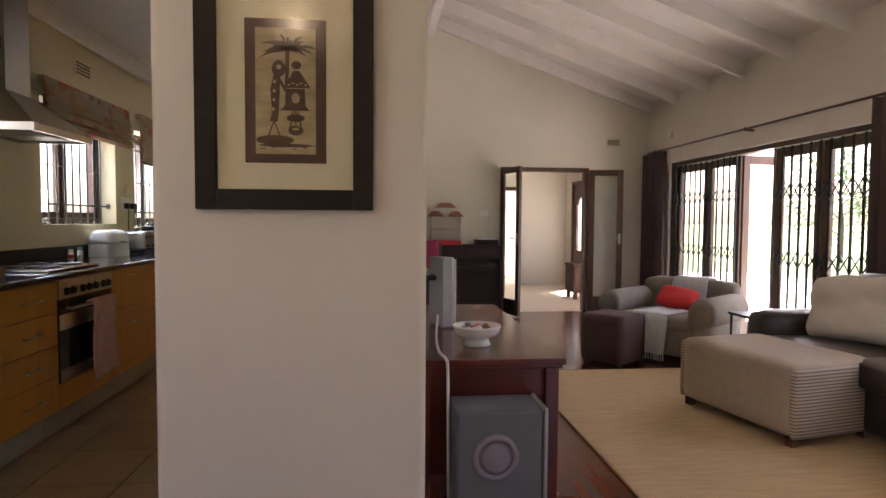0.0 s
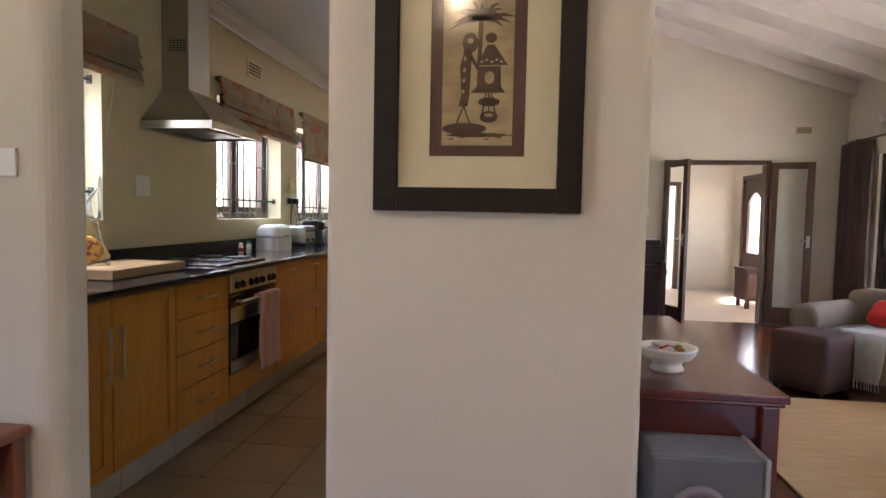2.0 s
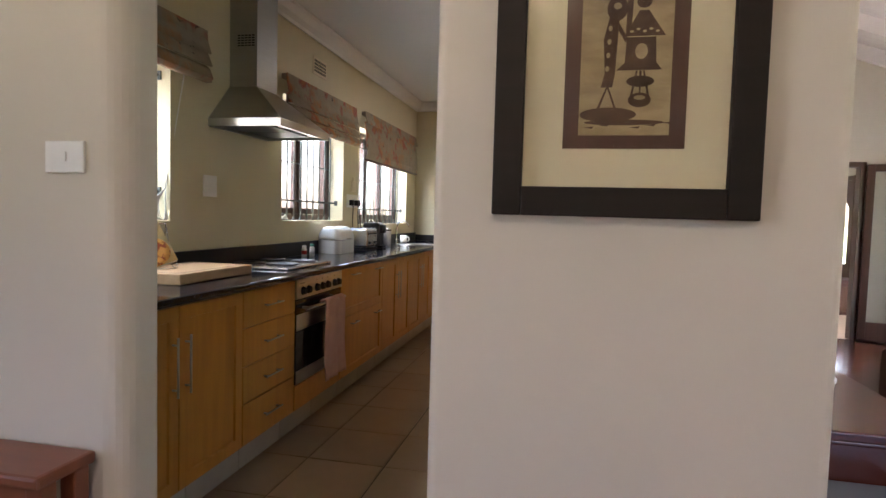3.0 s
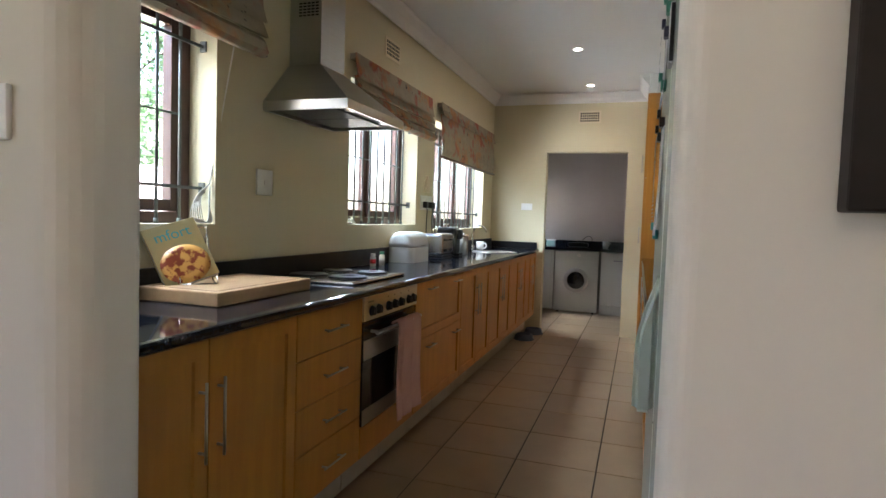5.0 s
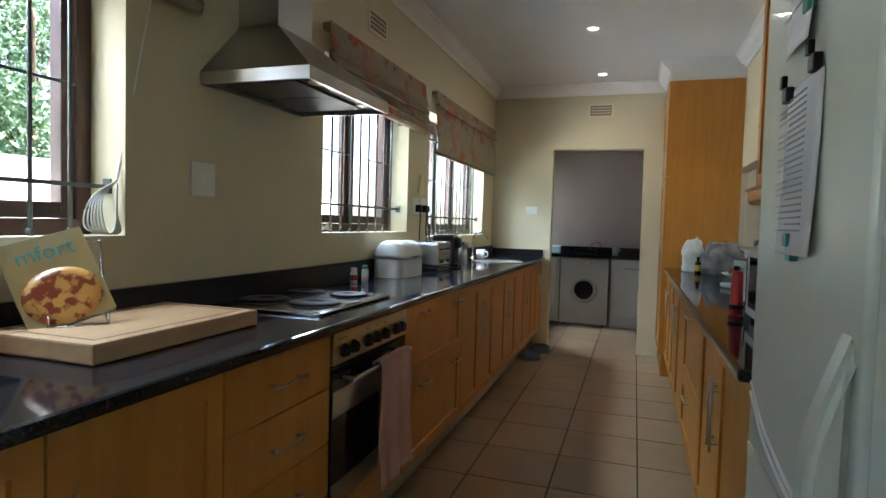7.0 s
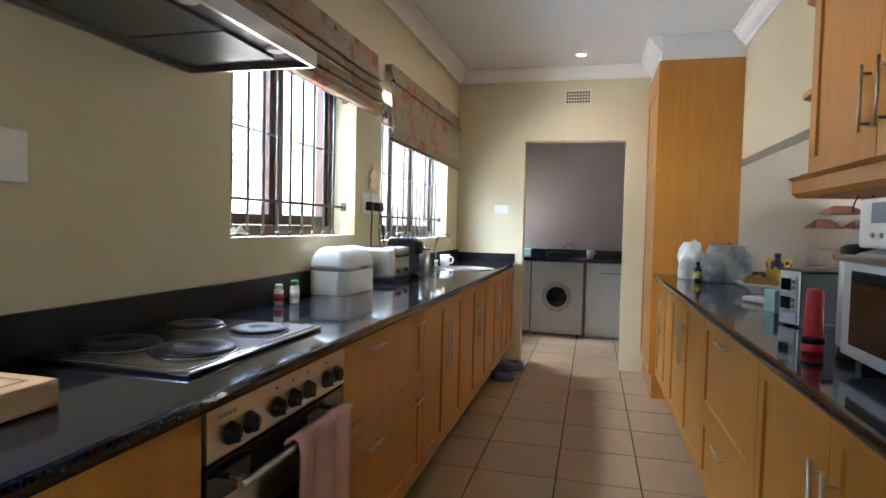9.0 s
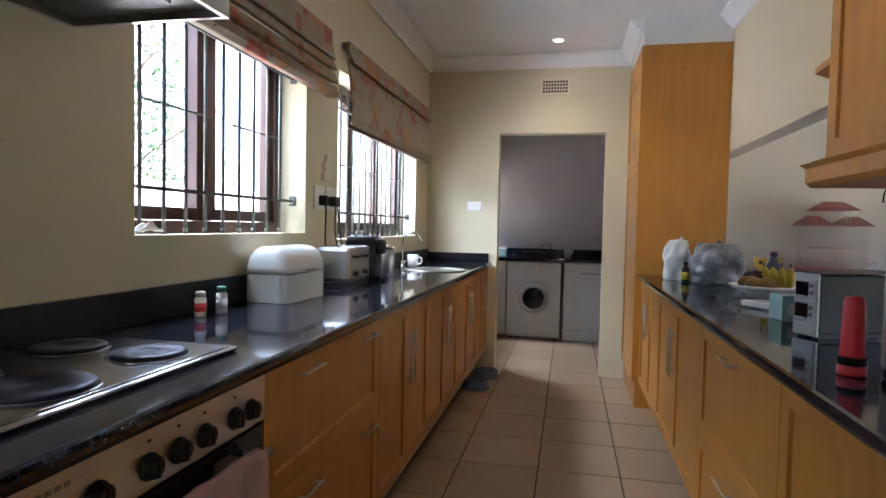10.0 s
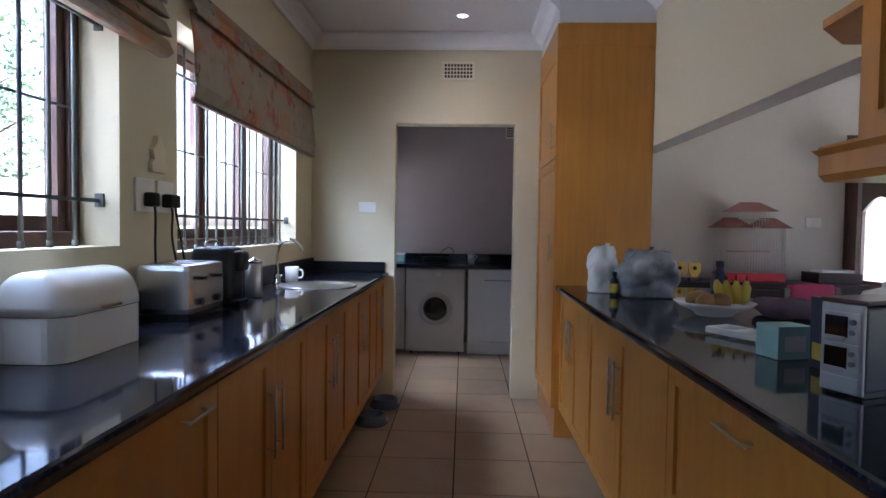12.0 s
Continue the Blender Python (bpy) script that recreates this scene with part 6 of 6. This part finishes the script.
def build_armchair():
    t = thing("armchair", "wide taupe armchair with rolled arms", "armchair", (2.19, 7.18, 0), -54)
    t.scale = (0.87, 0.87, 0.92)
    part("base", soft(nb(), -0.42, 0.42, -0.52, 0.42, 0.06, 0.34, 0.05, 5), TAUPE, t)
    part("seat_cushion", soft(nb(), -0.36, 0.36, -0.55, 0.25, 0.30, 0.45, 0.06, 6, 0.006), TAUPE, t)
    part("backrest", soft(nb(), -0.52, 0.52, 0.20, 0.46, 0.25, 0.74, 0.10, 6, 0.008), TAUPE, t)
    for s in (-1, 1):
        bm = nb()
        lathe(bm, [(0.09, 0), (0.125, 0.015), (0.135, 0.05), (0.135, 0.80), (0.11, 0.85), (0.04, 0.86)], 0.50 * s, -0.52, 0.49, 24, "y")
        a = part("arm", bm, TAUPE, t, "rolled upholstered arm")
        part("arm_side", soft(nb(), *sorted((0.40 * s, 0.56 * s)), -0.50, 0.32, 0.06, 0.44, 0.04, 4), TAUPE, t)
    for x in (-0.40, 0.36):
        for y in (-0.46, 0.34):
            part("foot", box(nb(), x, x + 0.05, y, y + 0.05, 0, 0.07), BROWN, t)
    m = t.matrix_basis
    th = tagged(part("throw", cloth_sheet(nb(), [i / 12 for i in range(13)], [i / 30 for i in range(31)],
                lambda u, v: m @ Vector(throw_place(u, v)), 0.008), THROW), "pale blue woollen throw with a fringe, draped over the armchair", "throw")
    for k in range(16):
        p = m @ Vector(throw_place(k / 15, 1.0))
        part("tassel", tube(nb(), [p, (p.x, p.y, p.z - 0.035), (p.x + 0.004, p.y, p.z - 0.055)], 0.004, 5), THROW, th)
    c = thing("scatter_cushion", "red scatter cushion on the armchair", "cushion", (*(m @ Vector((0.03, -0.14, 0.45))).xy, 0.43), -40)
    part("pad", soft(nb(), -0.18, 0.18, -0.07, 0.05, 0.02, 0.27, 0.07, 7, 0.01, Matrix.Rotation(radians(-58), 4, "X") @ Matrix.Rotation(radians(10), 4, "Y")), RED, c)


def throw_place(u, v):
    x = -0.12 + u * 0.36 - 0.10 * max(0, v - 0.25) + 0.015 * math.sin(v * 12 + u * 4)
    s = v * 1.9
    w = 0.010 * math.sin(u * 17 + v * 3)
    if s < 0.22:
        return (x, 0.47 + w * 0.4, 0.55 + s * 0.9)
    if s < 0.48:
        return (x, 0.47 - (s - 0.22) * 1.15, 0.755 + w * 0.3)
    if s < 0.74:
        return (x, 0.175 - (s - 0.48) * 0.12, 0.745 - (s - 0.48) * 1.1)
    if s < 1.46:
        return (x, 0.14 - (s - 0.74) * 0.99, 0.462 + w * 0.4)
    return (x, -0.575 + w, 0.455 - (s - 1.46) * 0.85)


build_armchair()


def build_sofa():
    t = thing("sofa", "dark brown leather sofa facing the room", "sofa", (2.06, 3.55, 0))
    l = 2.45
    part("base", soft(nb(), 0.05, 0.98, 0.05, l - 0.05, 0.06, 0.34, 0.04, 5), LEATHER, t)
    part("backrest", soft(nb(), 0.72, 1.0, 0.06, l - 0.06, 0.20, 0.83, 0.10, 7, 0.01), LEATHER, t)
    for i in range(3):
        a = 0.24 + i * (l - 0.48) / 3
        part("seat_cushion", soft(nb(), 0.0, 0.74, a, a + (l - 0.48) / 3 - 0.005, 0.30, 0.46, 0.055, 6, 0.008, seed=i), LEATHER, t)
        part("back_cushion", soft(nb(), 0.58, 0.82, a, a + (l - 0.48) / 3 - 0.005, 0.44, 0.88, 0.09, 6, 0.012, seed=i + 4), LEATHER, t)
    for a in (0.0, l - 0.24):
        part("arm", soft(nb(), 0.02, 0.96, a, a + 0.24, 0.06, 0.60, 0.085, 6, 0.008), LEATHER, t)
    for x in (0.1, 0.88):
        for y in (0.1, l - 0.16):
            part("foot", box(nb(), x, x + 0.06, y, y + 0.06, 0.014, 0.07), BROWN, t)
    c = thing("scatter_cushion", "large cream scatter cushion on the leather sofa", "cushion", (2.47, 5.42, 0.455), -68)
    part("pad", soft(nb(), -0.30, 0.30, -0.07, 0.07, 0.0, 0.44, 0.062, 12, 0.03, Matrix.Rotation(radians(-20), 4, "X") @ Matrix.Rotation(radians(-5), 4, "Y"), 5), CUSHION, c)


build_sofa()
t = thing("side_table", "small black metal side table beside the sofa", "table", (2.42, 6.28, 0))
part("top", box(nb(), -0.18, 0.18, -0.16, 0.16, 0.48, 0.50, 0.004), BLACK, t)
for x in (-0.16, 0.16):
    for y in (-0.14, 0.14):
        part("leg", tube(nb(), [(x, y, 0), (x, y, 0.48)], 0.01), BLACK, t)


def build_piano():
    t = thing("upright_piano", "dark polished upright piano against the gable wall", "piano", (-0.33, 9.03, 0))
    w = 1.30
    part("body", box(nb(), 0, w, 0.30, 0.63, 0.02, 0.88, 0.006), PIANO, t)
    part("lid", box(nb(), -0.01, w + 0.01, 0.27, 0.635, 0.881, 0.905, 0.005), PIANO, t)
    part("keybed", box(nb(), 0.0, w, 0.04, 0.30, 0.60, 0.66, 0.005), PIANO, t)
    part("fallboard", box(nb(), 0.03, w - 0.03, 0.06, 0.30, 0.66, 0.70, 0.012), PIANO, t)
    part("music_rest", box(nb(), 0.2, w - 0.2, 0.285, 0.30, 0.70, 0.86, 0.003), PIANO, t)
    for x in (0.01, w - 0.07):
        part("leg", box(nb(), x, x + 0.06, 0.05, 0.11, 0.0, 0.60, 0.006), PIANO, t)
        part("cheek", box(nb(), x, x + 0.06, 0.03, 0.30, 0.60, 0.74, 0.01), PIANO, t)
    for x in (0.56, 0.66, 0.76):
        part("pedal", box(nb(), x, x + 0.025, 0.20, 0.30, 0.03, 0.045, 0.004), GOLD, t)
    part("bottom_rail", box(nb(), 0.0, w, 0.10, 0.30, 0.0, 0.06), PIANO, t)


build_piano()


def build_cage():
    t = thing("birdcage", "empty white wire birdcage with red pagoda roofs and tray", "birdcage", (0.085, 9.36, 0.906))
    w, d, h = 0.39, 0.24, 0.33
    part("tray", box(nb(), 0, w, 0, d, 0.0, 0.06, 0.01), REDPL, t, "red plastic base tray")
    def wires(name, x0, x1, y0, y1, z0, z1, n):
        bm = nb()
        for i in range(n + 1):
            x = x0 + (x1 - x0) * i / n
            for y in (y0, y1):
                tube(bm, [(x, y, z0), (x, y, z1)], 0.0021, 4)
        m = max(2, n // 2)
        for i in range(1, m):
            y = y0 + (y1 - y0) * i / m
            for x in (x0, x1):
                tube(bm, [(x, y, z0), (x, y, z1)], 0.0016, 4)
        for z in (z0 + 0.005, (z0 + z1) / 2, z1):
            tube(bm, [(x0, y0, z), (x1, y0, z), (x1, y1, z), (x0, y1, z), (x0, y0, z)], 0.002, 4)
        part(name, bm, CUSHION, t)["kind"] = "stuff"
    wires("wire_mesh", 0.01, w - 0.01, 0.01, d - 0.01, 0.06, 0.36, 20)
    wires("tower_wire_mesh", 0.105, 0.275, 0.03, d - 0.03, 0.36, 0.47, 9)
    def roof(x0, x1, z0, z1):
        bm = nb()
        lo = [bm.verts.new(p) for p in ((x0, -0.02, z0), (x1, -0.02, z0), (x1, d + 0.02, z0), (x0, d + 0.02, z0))]
        m = (x0 + x1) / 2
        k = (x1 - x0) * 0.25
        hi = [bm.verts.new((m - k, d / 2, z1)), bm.verts.new((m + k, d / 2, z1))]
        bm.faces.new((lo[0], lo[1], hi[1], hi[0])); bm.faces.new((lo[2], lo[3], hi[0], hi[1]))
        bm.faces.new((lo[1], lo[2], hi[1])); bm.faces.new((lo[3], lo[0], hi[0])); bm.faces.new(lo[::-1])
        bmesh.ops.recalc_face_normals(bm, faces=bm.faces)
        part("roof", bm, REDWIRE, t, "red pitched cage roof")
    roof(-0.025, 0.165, 0.36, 0.43)
    roof(0.225, 0.415, 0.36, 0.43)
    roof(0.065, 0.325, 0.47, 0.535)
    part("perch", tube(nb(), [(0.05, d / 2, 0.2), (w - 0.05, d / 2, 0.2)], 0.005), CHOP, t)


build_cage()
for x in (-0.20, -0.10):
    t = thing("trophy_shield", "gold shield trophy with a dark badge", "trophy", (x, 9.42, 0.906), group="shield trophies")
    part("shield", prism(nb(), [(-0.04, 0.12), (0.04, 0.12), (0.04, 0.065), (0.025, 0.035), (0.0, 0.02), (-0.025, 0.035), (-0.04, 0.065)], -0.006, 0.006, "y"), GOLD, t)
    part("badge", lathe(nb(), [(0.014, -0.0065), (0.012, -0.009)], 0.0, 0.0, 0.085, 16, "y"), BLACK, t)
    part("plinth", box(nb(), -0.035, 0.035, -0.02, 0.02, 0.0, 0.022, 0.003), BROWN, t)
t = thing("music_box", "dark wooden box with papers on top", "box", (0.80, 9.42, 0.906))
part("box", box(nb(), -0.14, 0.14, -0.10, 0.10, 0.0, 0.07, 0.004), PIANO, t)
part("papers", box(nb(), -0.10, 0.11, -0.07, 0.07, 0.0705, 0.088, 0.002), PAPER, t)
t = thing("bar_stool", "tall bar stool with a magenta cloth back", "stool", (-0.01, 8.05, 0), 12)
part("seat", soft(nb(), -0.17, 0.17, -0.17, 0.17, 0.62, 0.68, 0.025, 4), PINK, t)
part("backrest", soft(nb(), -0.12, 0.12, 0.13, 0.18, 0.70, 1.0, 0.02, 4), PINK, t)
for x in (-0.15, 0.12):
    part("back_post", box(nb(), x, x + 0.03, 0.14, 0.17, 0.64, 0.98), BROWN, t)
    for y in (-0.16, 0.13):
        part("leg", box(nb(), x, x + 0.03, y, y + 0.03, 0.0, 0.63, 0.003), BROWN, t)


# ---- glazed doors between living room and foyer ----
fr = structure("door_frame_1", box(box(box(nb(), 1.03, 1.085, YF - 0.012, YF + 0.10, 0, 1.93, 0.003), 2.175, 2.23, YF - 0.012, YF + 0.10, 0, 1.93, 0.003),
               1.085, 2.175, YF - 0.012, YF + 0.10, 1.875, 1.93, 0.003), BROWN, "dark stained timber door frame", "door frame")


def glazed_leaf(name, hinge, turn, width, label, knob_side=1):
    t = tagged(new(name), label, "door", kind="structure")
    t.matrix_basis = pose(hinge[0], hinge[1], 0, 0, 0, turn)
    z0, z1, s = 0.012, 1.90, 0.075
    bm = nb()
    box(bm, 0, s, -0.02, 0.02, z0, z1, 0.004)
    box(bm, width - s, width, -0.02, 0.02, z0, z1, 0.004)
    box(bm, s, width - s, -0.02, 0.02, z0, z0 + 0.20, 0.004)
    box(bm, s, width - s, -0.02, 0.02, z1 - s, z1, 0.004)
    part("leaf_frame", bm, BROWN, t)
    p = part("pane", box(nb(), s - 0.004, width - s + 0.004, -0.003, 0.003, z0 + 0.195, z1 - s + 0.004), GLASS, t, "clear glass")
    p.visible_shadow = False
    part("door_handle", tube(nb(), [(width - 0.04, -0.02, 1.0), (width - 0.04, -0.06, 1.0), (width - 0.13, -0.06, 1.0)], 0.008), HANDLE, t)
    part("lock_plate", box(nb(), width - 0.058, width - 0.022, -0.024, -0.0202, 0.92, 1.06, 0.001), HANDLE, t)


glazed_leaf("door_1", (1.04, YF - 0.035), -71, 0.46, "open dark timber glazed door leaf")
glazed_leaf("door_2", (2.225, YF - 0.035), -17, 0.44, "open dark timber glazed door leaf folded back to the wall")
# foyer: dark doorway, front door with arched glass, carved chest
structure("door_frame_2", box(box(box(nb(), 1.25, 1.31, 12.985, 13.1, 0, 1.87), 2.03, 2.10, 12.985, 13.1, 0, 1.87), 1.31, 2.03, 12.985, 13.1, 1.80, 1.87), BROWN, "dark stained timber door frame in the foyer", "door frame")
structure("door_frame_3", box(box(box(nb(), 2.985, 3.1, 11.72, 11.78, 0, 1.95), 2.985, 3.1, 12.60, 12.66, 0, 1.95), 2.985, 3.1, 11.78, 12.60, 1.89, 1.95), BROWN, "dark stained timber front door frame", "door frame")
fd = tagged(new("door_3"), "dark timber front door with an arched glass light", "door", kind="structure")
fd.matrix_basis = pose(3.02, 11.782, 0)
bm = nb()
W = 0.816
box(bm, 0, 0.04, 0, 0.13, 0.01, 1.888)
box(bm, 0, 0.04, W - 0.13, W, 0.01, 1.888)
box(bm, 0, 0.04, 0.13, W - 0.13, 0.01, 0.70)
arch = [(0.13, 1.888), (0.13, 1.50)] + [(0.13 + (W - 0.26) * k / 10, 1.50 + 0.16 * math.sin(math.pi * k / 10)) for k in range(1, 10)] + [(W - 0.13, 1.50), (W - 0.13, 1.888)]
prism(bm, arch, 0, 0.04, "x")
part("door_leaf", bm, BROWN, fd)
p = part("pane", box(nb(), 0.018, 0.022, 0.125, W - 0.125, 0.695, 1.67), GLASS, fd, "clear glass")
p.visible_shadow = False
t = thing("carved_chest", "carved dark wooden chest on short legs", "chest", (2.43, 10.80, 0))
t.scale = (0.86, 0.95, 0.93)
part("box", box(nb(), 0, 0.62, 0, 0.45, 0.12, 0.56, 0.008), SUEDE, t)
part("lid", box(nb(), -0.015, 0.635, -0.015, 0.465, 0.561, 0.60, 0.008), SUEDE, t)
for x in (0.02, 0.54):
    for y in (0.02, 0.37):
        part("leg", box(nb(), x, x + 0.06, y, y + 0.06, 0.0, 0.12, 0.006), SUEDE, t)
for k in range(3):
    part("carved_panel", box(nb(), 0.03 + k * 0.195, 0.20 + k * 0.195, -0.008, 0.001, 0.17, 0.51, 0.006), BROWN, t)


# ---- folding glass doors, trellis gate and curtains ----
def folding_panel(y0, y1, label, open_turn=0.0):
    t = tagged(new("door_panel"), label, "door", kind="structure")
    t.matrix_basis = pose(XW + 0.10, y0, 0, 0, 0, open_turn)
    w, s, z0, z1 = y1 - y0, 0.085, 0.02, 1.90
    bm = nb()
    box(bm, -0.02, 0.02, 0.003, s, z0, z1, 0.004)
    box(bm, -0.02, 0.02, w - s, w - 0.003, z0, z1, 0.004)
    box(bm, -0.02, 0.02, s, w - s, z0, z0 + 0.17, 0.004)
    box(bm, -0.02, 0.02, s, w - s, z1 - 0.09, z1, 0.004)
    part("leaf_frame", bm, BROWN, t)
    p = part("pane", box(nb(), -0.003, 0.003, s - 0.004, w - s + 0.004, z0 + 0.165, z1 - 0.085), GLASS, t, "clear glass")
    p.visible_shadow = False


for a, b, turn in ((8.31, 8.985, 0.0), (7.71, 8.31, 0.0), (7.71, 8.23, -80.0), (6.58, 7.175, 0.0), (5.99, 6.58, 0.0), (5.46, 5.99, 0.0), (4.98, 5.46, 0.0)):
    folding_panel(a, b, "open dark timber folding glass door panel" if turn else "dark timber folding glass door panel", turn)
structure("door_frame_4", box(box(box(nb(), XW + 0.03, XW + 0.17, 4.9, 4.975, 0, 1.95), XW + 0.03, XW + 0.17, 8.985, 9.05, 0, 1.95), XW + 0.03, XW + 0.17, 4.975, 8.985, 1.905, 1.95), BROWN, "dark stained frame of the folding doors", "door frame")


def trellis_gate(y0, y1, label):
    """An expanding security gate: upright pairs joined by short crossing links at three heights."""
    t = thing("security_gate", label, "gate", (XW + 0.045, y0, 0))
    w = y1 - y0
    n = round(w / 0.115)
    for i in range(n + 1):
        y = w * i / n
        part("upright", box(nb(), -0.006, 0.006, y - 0.0105, y + 0.0105, 0.03, 1.90), BLACK, t)
    bm = nb()
    for i in range(n):
        ya, yb = w * i / n, w * (i + 1) / n
        for z in (0.25, 0.88, 1.48):
            tube(bm, [(0.008, ya, z - 0.08), (0.008, yb, z + 0.08)], 0.006, 5)
            tube(bm, [(-0.008, ya, z + 0.08), (-0.008, yb, z - 0.08)], 0.006, 5)
    part("lattice_links", bm, BLACK, t)["kind"] = "stuff"
    part("track", box(nb(), -0.012, 0.012, 0, w, 0.008, 0.03), BLACK, t)


trellis_gate(7.73, 8.97, "closed-up black steel trellis gate")
trellis_gate(5.2, 7.14, "drawn-out black steel trellis gate across the doors")


def curtain(y0, y1, label, waves):
    bm = nb()
    pts = [(XW - 0.085 + 0.035 * math.sin(2 * math.pi * waves * k / 60) + 0.008 * math.sin(k * 0.9), y0 + (y1 - y0) * k / 60) for k in range(61)]
    back = [(a + 0.006, b) for a, b in pts]
    prism(bm, pts + back[::-1], 0.02, 2.10)
    return tagged(part("curtain", bm, CURTAIN), label, "curtain")


curtain(9.04, 9.60, "gathered plum-brown curtain hanging from a rod", 6)
curtain(5.30, 5.92, "gathered plum-brown curtain drawn aside", 6)
t = thing("curtain_rod", "thin dark curtain rod on brackets", "curtain rod", (XW - 0.085, 5.2, 2.115))
part("rod", tube(nb(), [(0, 0, 0), (0, 4.3, 0)], 0.011, 10), BROWN, t)
for y in (0.3, 2.2, 4.1):
    part("bracket", box(nb(), 0.0, 0.085, y - 0.012, y + 0.012, -0.02, 0.0), BROWN, t)
    part("finial", lathe(nb(), [(0.011, 0), (0.02, 0.012), (0.011, 0.03)], 0, y - 0.015, 0, 14, "y"), BROWN, t)
t = thing("alarm_sensor", "white alarm sensor with a wire on the wall", "sensor", (XW, 9.0, 2.30))
part("housing", box(nb(), -0.04, 0, -0.03, 0.03, -0.045, 0.045, 0.01), WHITE, t)
part("wire", tube(nb(), curve_points([(-0.01, 0.03, -0.03), (-0.01, 0.06, -0.1), (-0.01, 0.05, -0.2)]), 0.003), WHITE, t)

# ---- outside ----
t = thing("garden_wall", "white rendered boundary wall with a dark opening", "wall", (-9.2, 2.0, -0.16))
for a, b in ((-6.0, 2.6), (3.9, 16.0)):
    part("wall_length", box(nb(), -0.12, 0.12, a, b, 0, 2.05, 0.01), WALLOUT, t)
part("coping", box(nb(), -0.17, 0.17, -6.0, 16.0, 2.051, 2.11, 0.01), WALLOUT, t)
# near-black sheet across the opening, painting the dark inside it
part("opening_shade_sheet", box(nb(), -0.10, -0.06, 2.6, 3.9, 0, 2.05), IRON, t)
leaf_rng = random.Random(7)


def build_tree(name, x, y, height, spread, leaves, label, low=0.25):
    """A tapered trunk with limbs and a ragged crown of separate leaves gathered in clumps."""
    t = thing(name, label, "tree", (x, y, -0.16))
    bm = nb()
    tube(bm, curve_points([(0, 0, 0), (0.05, 0.04, height * 0.25), (-0.04, 0.08, height * 0.5), (0.05, 0.0, height * 0.8)]), 0.09, 8)
    for v in bm.verts:
        k = 1 - 0.75 * v.co.z / height
        v.co.x, v.co.y = v.co.x * k, v.co.y * k
    tr = part("trunk", bm, BARK, t)
    clumps = []
    for i in range(26):
        a, r = leaf_rng.uniform(0, 6.283), spread * math.sqrt(leaf_rng.random())
        z = height * (low + (1 - low) * leaf_rng.random())
        k = 1 - 0.5 * abs(z / height - 0.55)
        c = Vector((r * k * math.cos(a), r * k * math.sin(a), z))
        clumps.append((c, spread * leaf_rng.uniform(0.2, 0.42)))
        if i % 3 == 0:
            part("limb", tube(nb(), curve_points([(0, 0.03, max(0.2, z * 0.6)), (c.x * 0.5, c.y * 0.5, z * 0.85), c], 4), 0.022, 6), BARK, tr)
    verts, faces = [], []
    for i in range(leaves):
        c, r = clumps[leaf_rng.randrange(len(clumps))]
        d = Vector((leaf_rng.gauss(0, 1), leaf_rng.gauss(0, 1), leaf_rng.gauss(0, 1))).normalized()
        p = c + d * r * leaf_rng.random() ** 0.4
        p.z = max(p.z, 0.05)
        q = Euler((leaf_rng.uniform(-1.0, 1.0), leaf_rng.uniform(-1.0, 1.0), leaf_rng.uniform(0, 6.28))).to_matrix()
        s = leaf_rng.uniform(0.05, 0.11)
        k = len(verts)
        for u, v, w in ((-0.5, 0, 0), (0, 0.28, 0.06), (0.55, 0, -0.05), (0, -0.28, 0.06)):
            verts.append(p + q @ Vector((u, v, w)) * s * 1.6)
        faces.append((k, k + 1, k + 2, k + 3))
    me = bpy.data.meshes.new("crown")
    me.from_pydata(verts, [], faces)
    me.materials.append(LEAF)
    ob = new("crown", me)
    ob.parent = t
    ob["kind"] = "stuff"
    return t


build_tree("tree", -11.6, 2.2, 6.0, 2.6, 15000, "leafy green garden tree behind the wall", 0.2)
build_tree("tree", -11.6, 6.6, 6.5, 2.6, 15000, "leafy green garden tree behind the wall", 0.25)
build_tree("tree", -11.4, 11.2, 6.2, 2.6, 15000, "leafy green garden tree behind the wall", 0.25)
build_tree("tree", -11.8, 16.2, 6.5, 2.8, 7000, "leafy green garden tree behind the wall", 0.25)
build_tree("tree", -13.4, 9.0, 7.0, 2.8, 14000, "tall leafy green garden tree", 0.2)
build_tree("tree", -13.6, 13.6, 7.0, 2.8, 14000, "tall leafy green garden tree", 0.2)
build_tree("shrub", -6.6, 5.0, 1.9, 0.75, 3500, "low leafy shrub in front of the garden wall", 0.1)
for x, y in ((14.5, 9.0), (16.5, 12.5), (15.0, 16.5), (17.0, 1.0), (15.5, 21.0)):
    build_tree("tree", x, y, 5.0, 2.4, 5000, "leafy green tree beyond the veranda", 0.15)


# ---- kitchen floor tiles ----
TX, TY, TP, TW = -1.693, 6.862, 0.4145, 0.399
tile_mesh = None
x = TX - 3 * TW
while x < XP - 0.1:
    y = TY - 8 * TP
    while y < 11.7:
        xa, xb = max(x, XL), min(x + TW, XP - 0.1)
        ya, yb = max(y, YN), min(y + TP, 11.72)
        if xb - xa > 0.02 and yb - ya > 0.02:
            full = xb - xa > TW - 0.001 and yb - ya > TP - 0.001
            if full and tile_mesh:
                ob = new("tile", tile_mesh)
                ob.parent = KFLOOR
            else:
                ob = part("tile", box(nb(), 0.004, xb - xa - 0.004, 0.003, yb - ya - 0.003, -0.008, 0.0, 0.0015), TILE, KFLOOR)
                if full:
                    tile_mesh = ob.data
            ob.location = (xa, ya, 0)
        y += TP
    x += TW
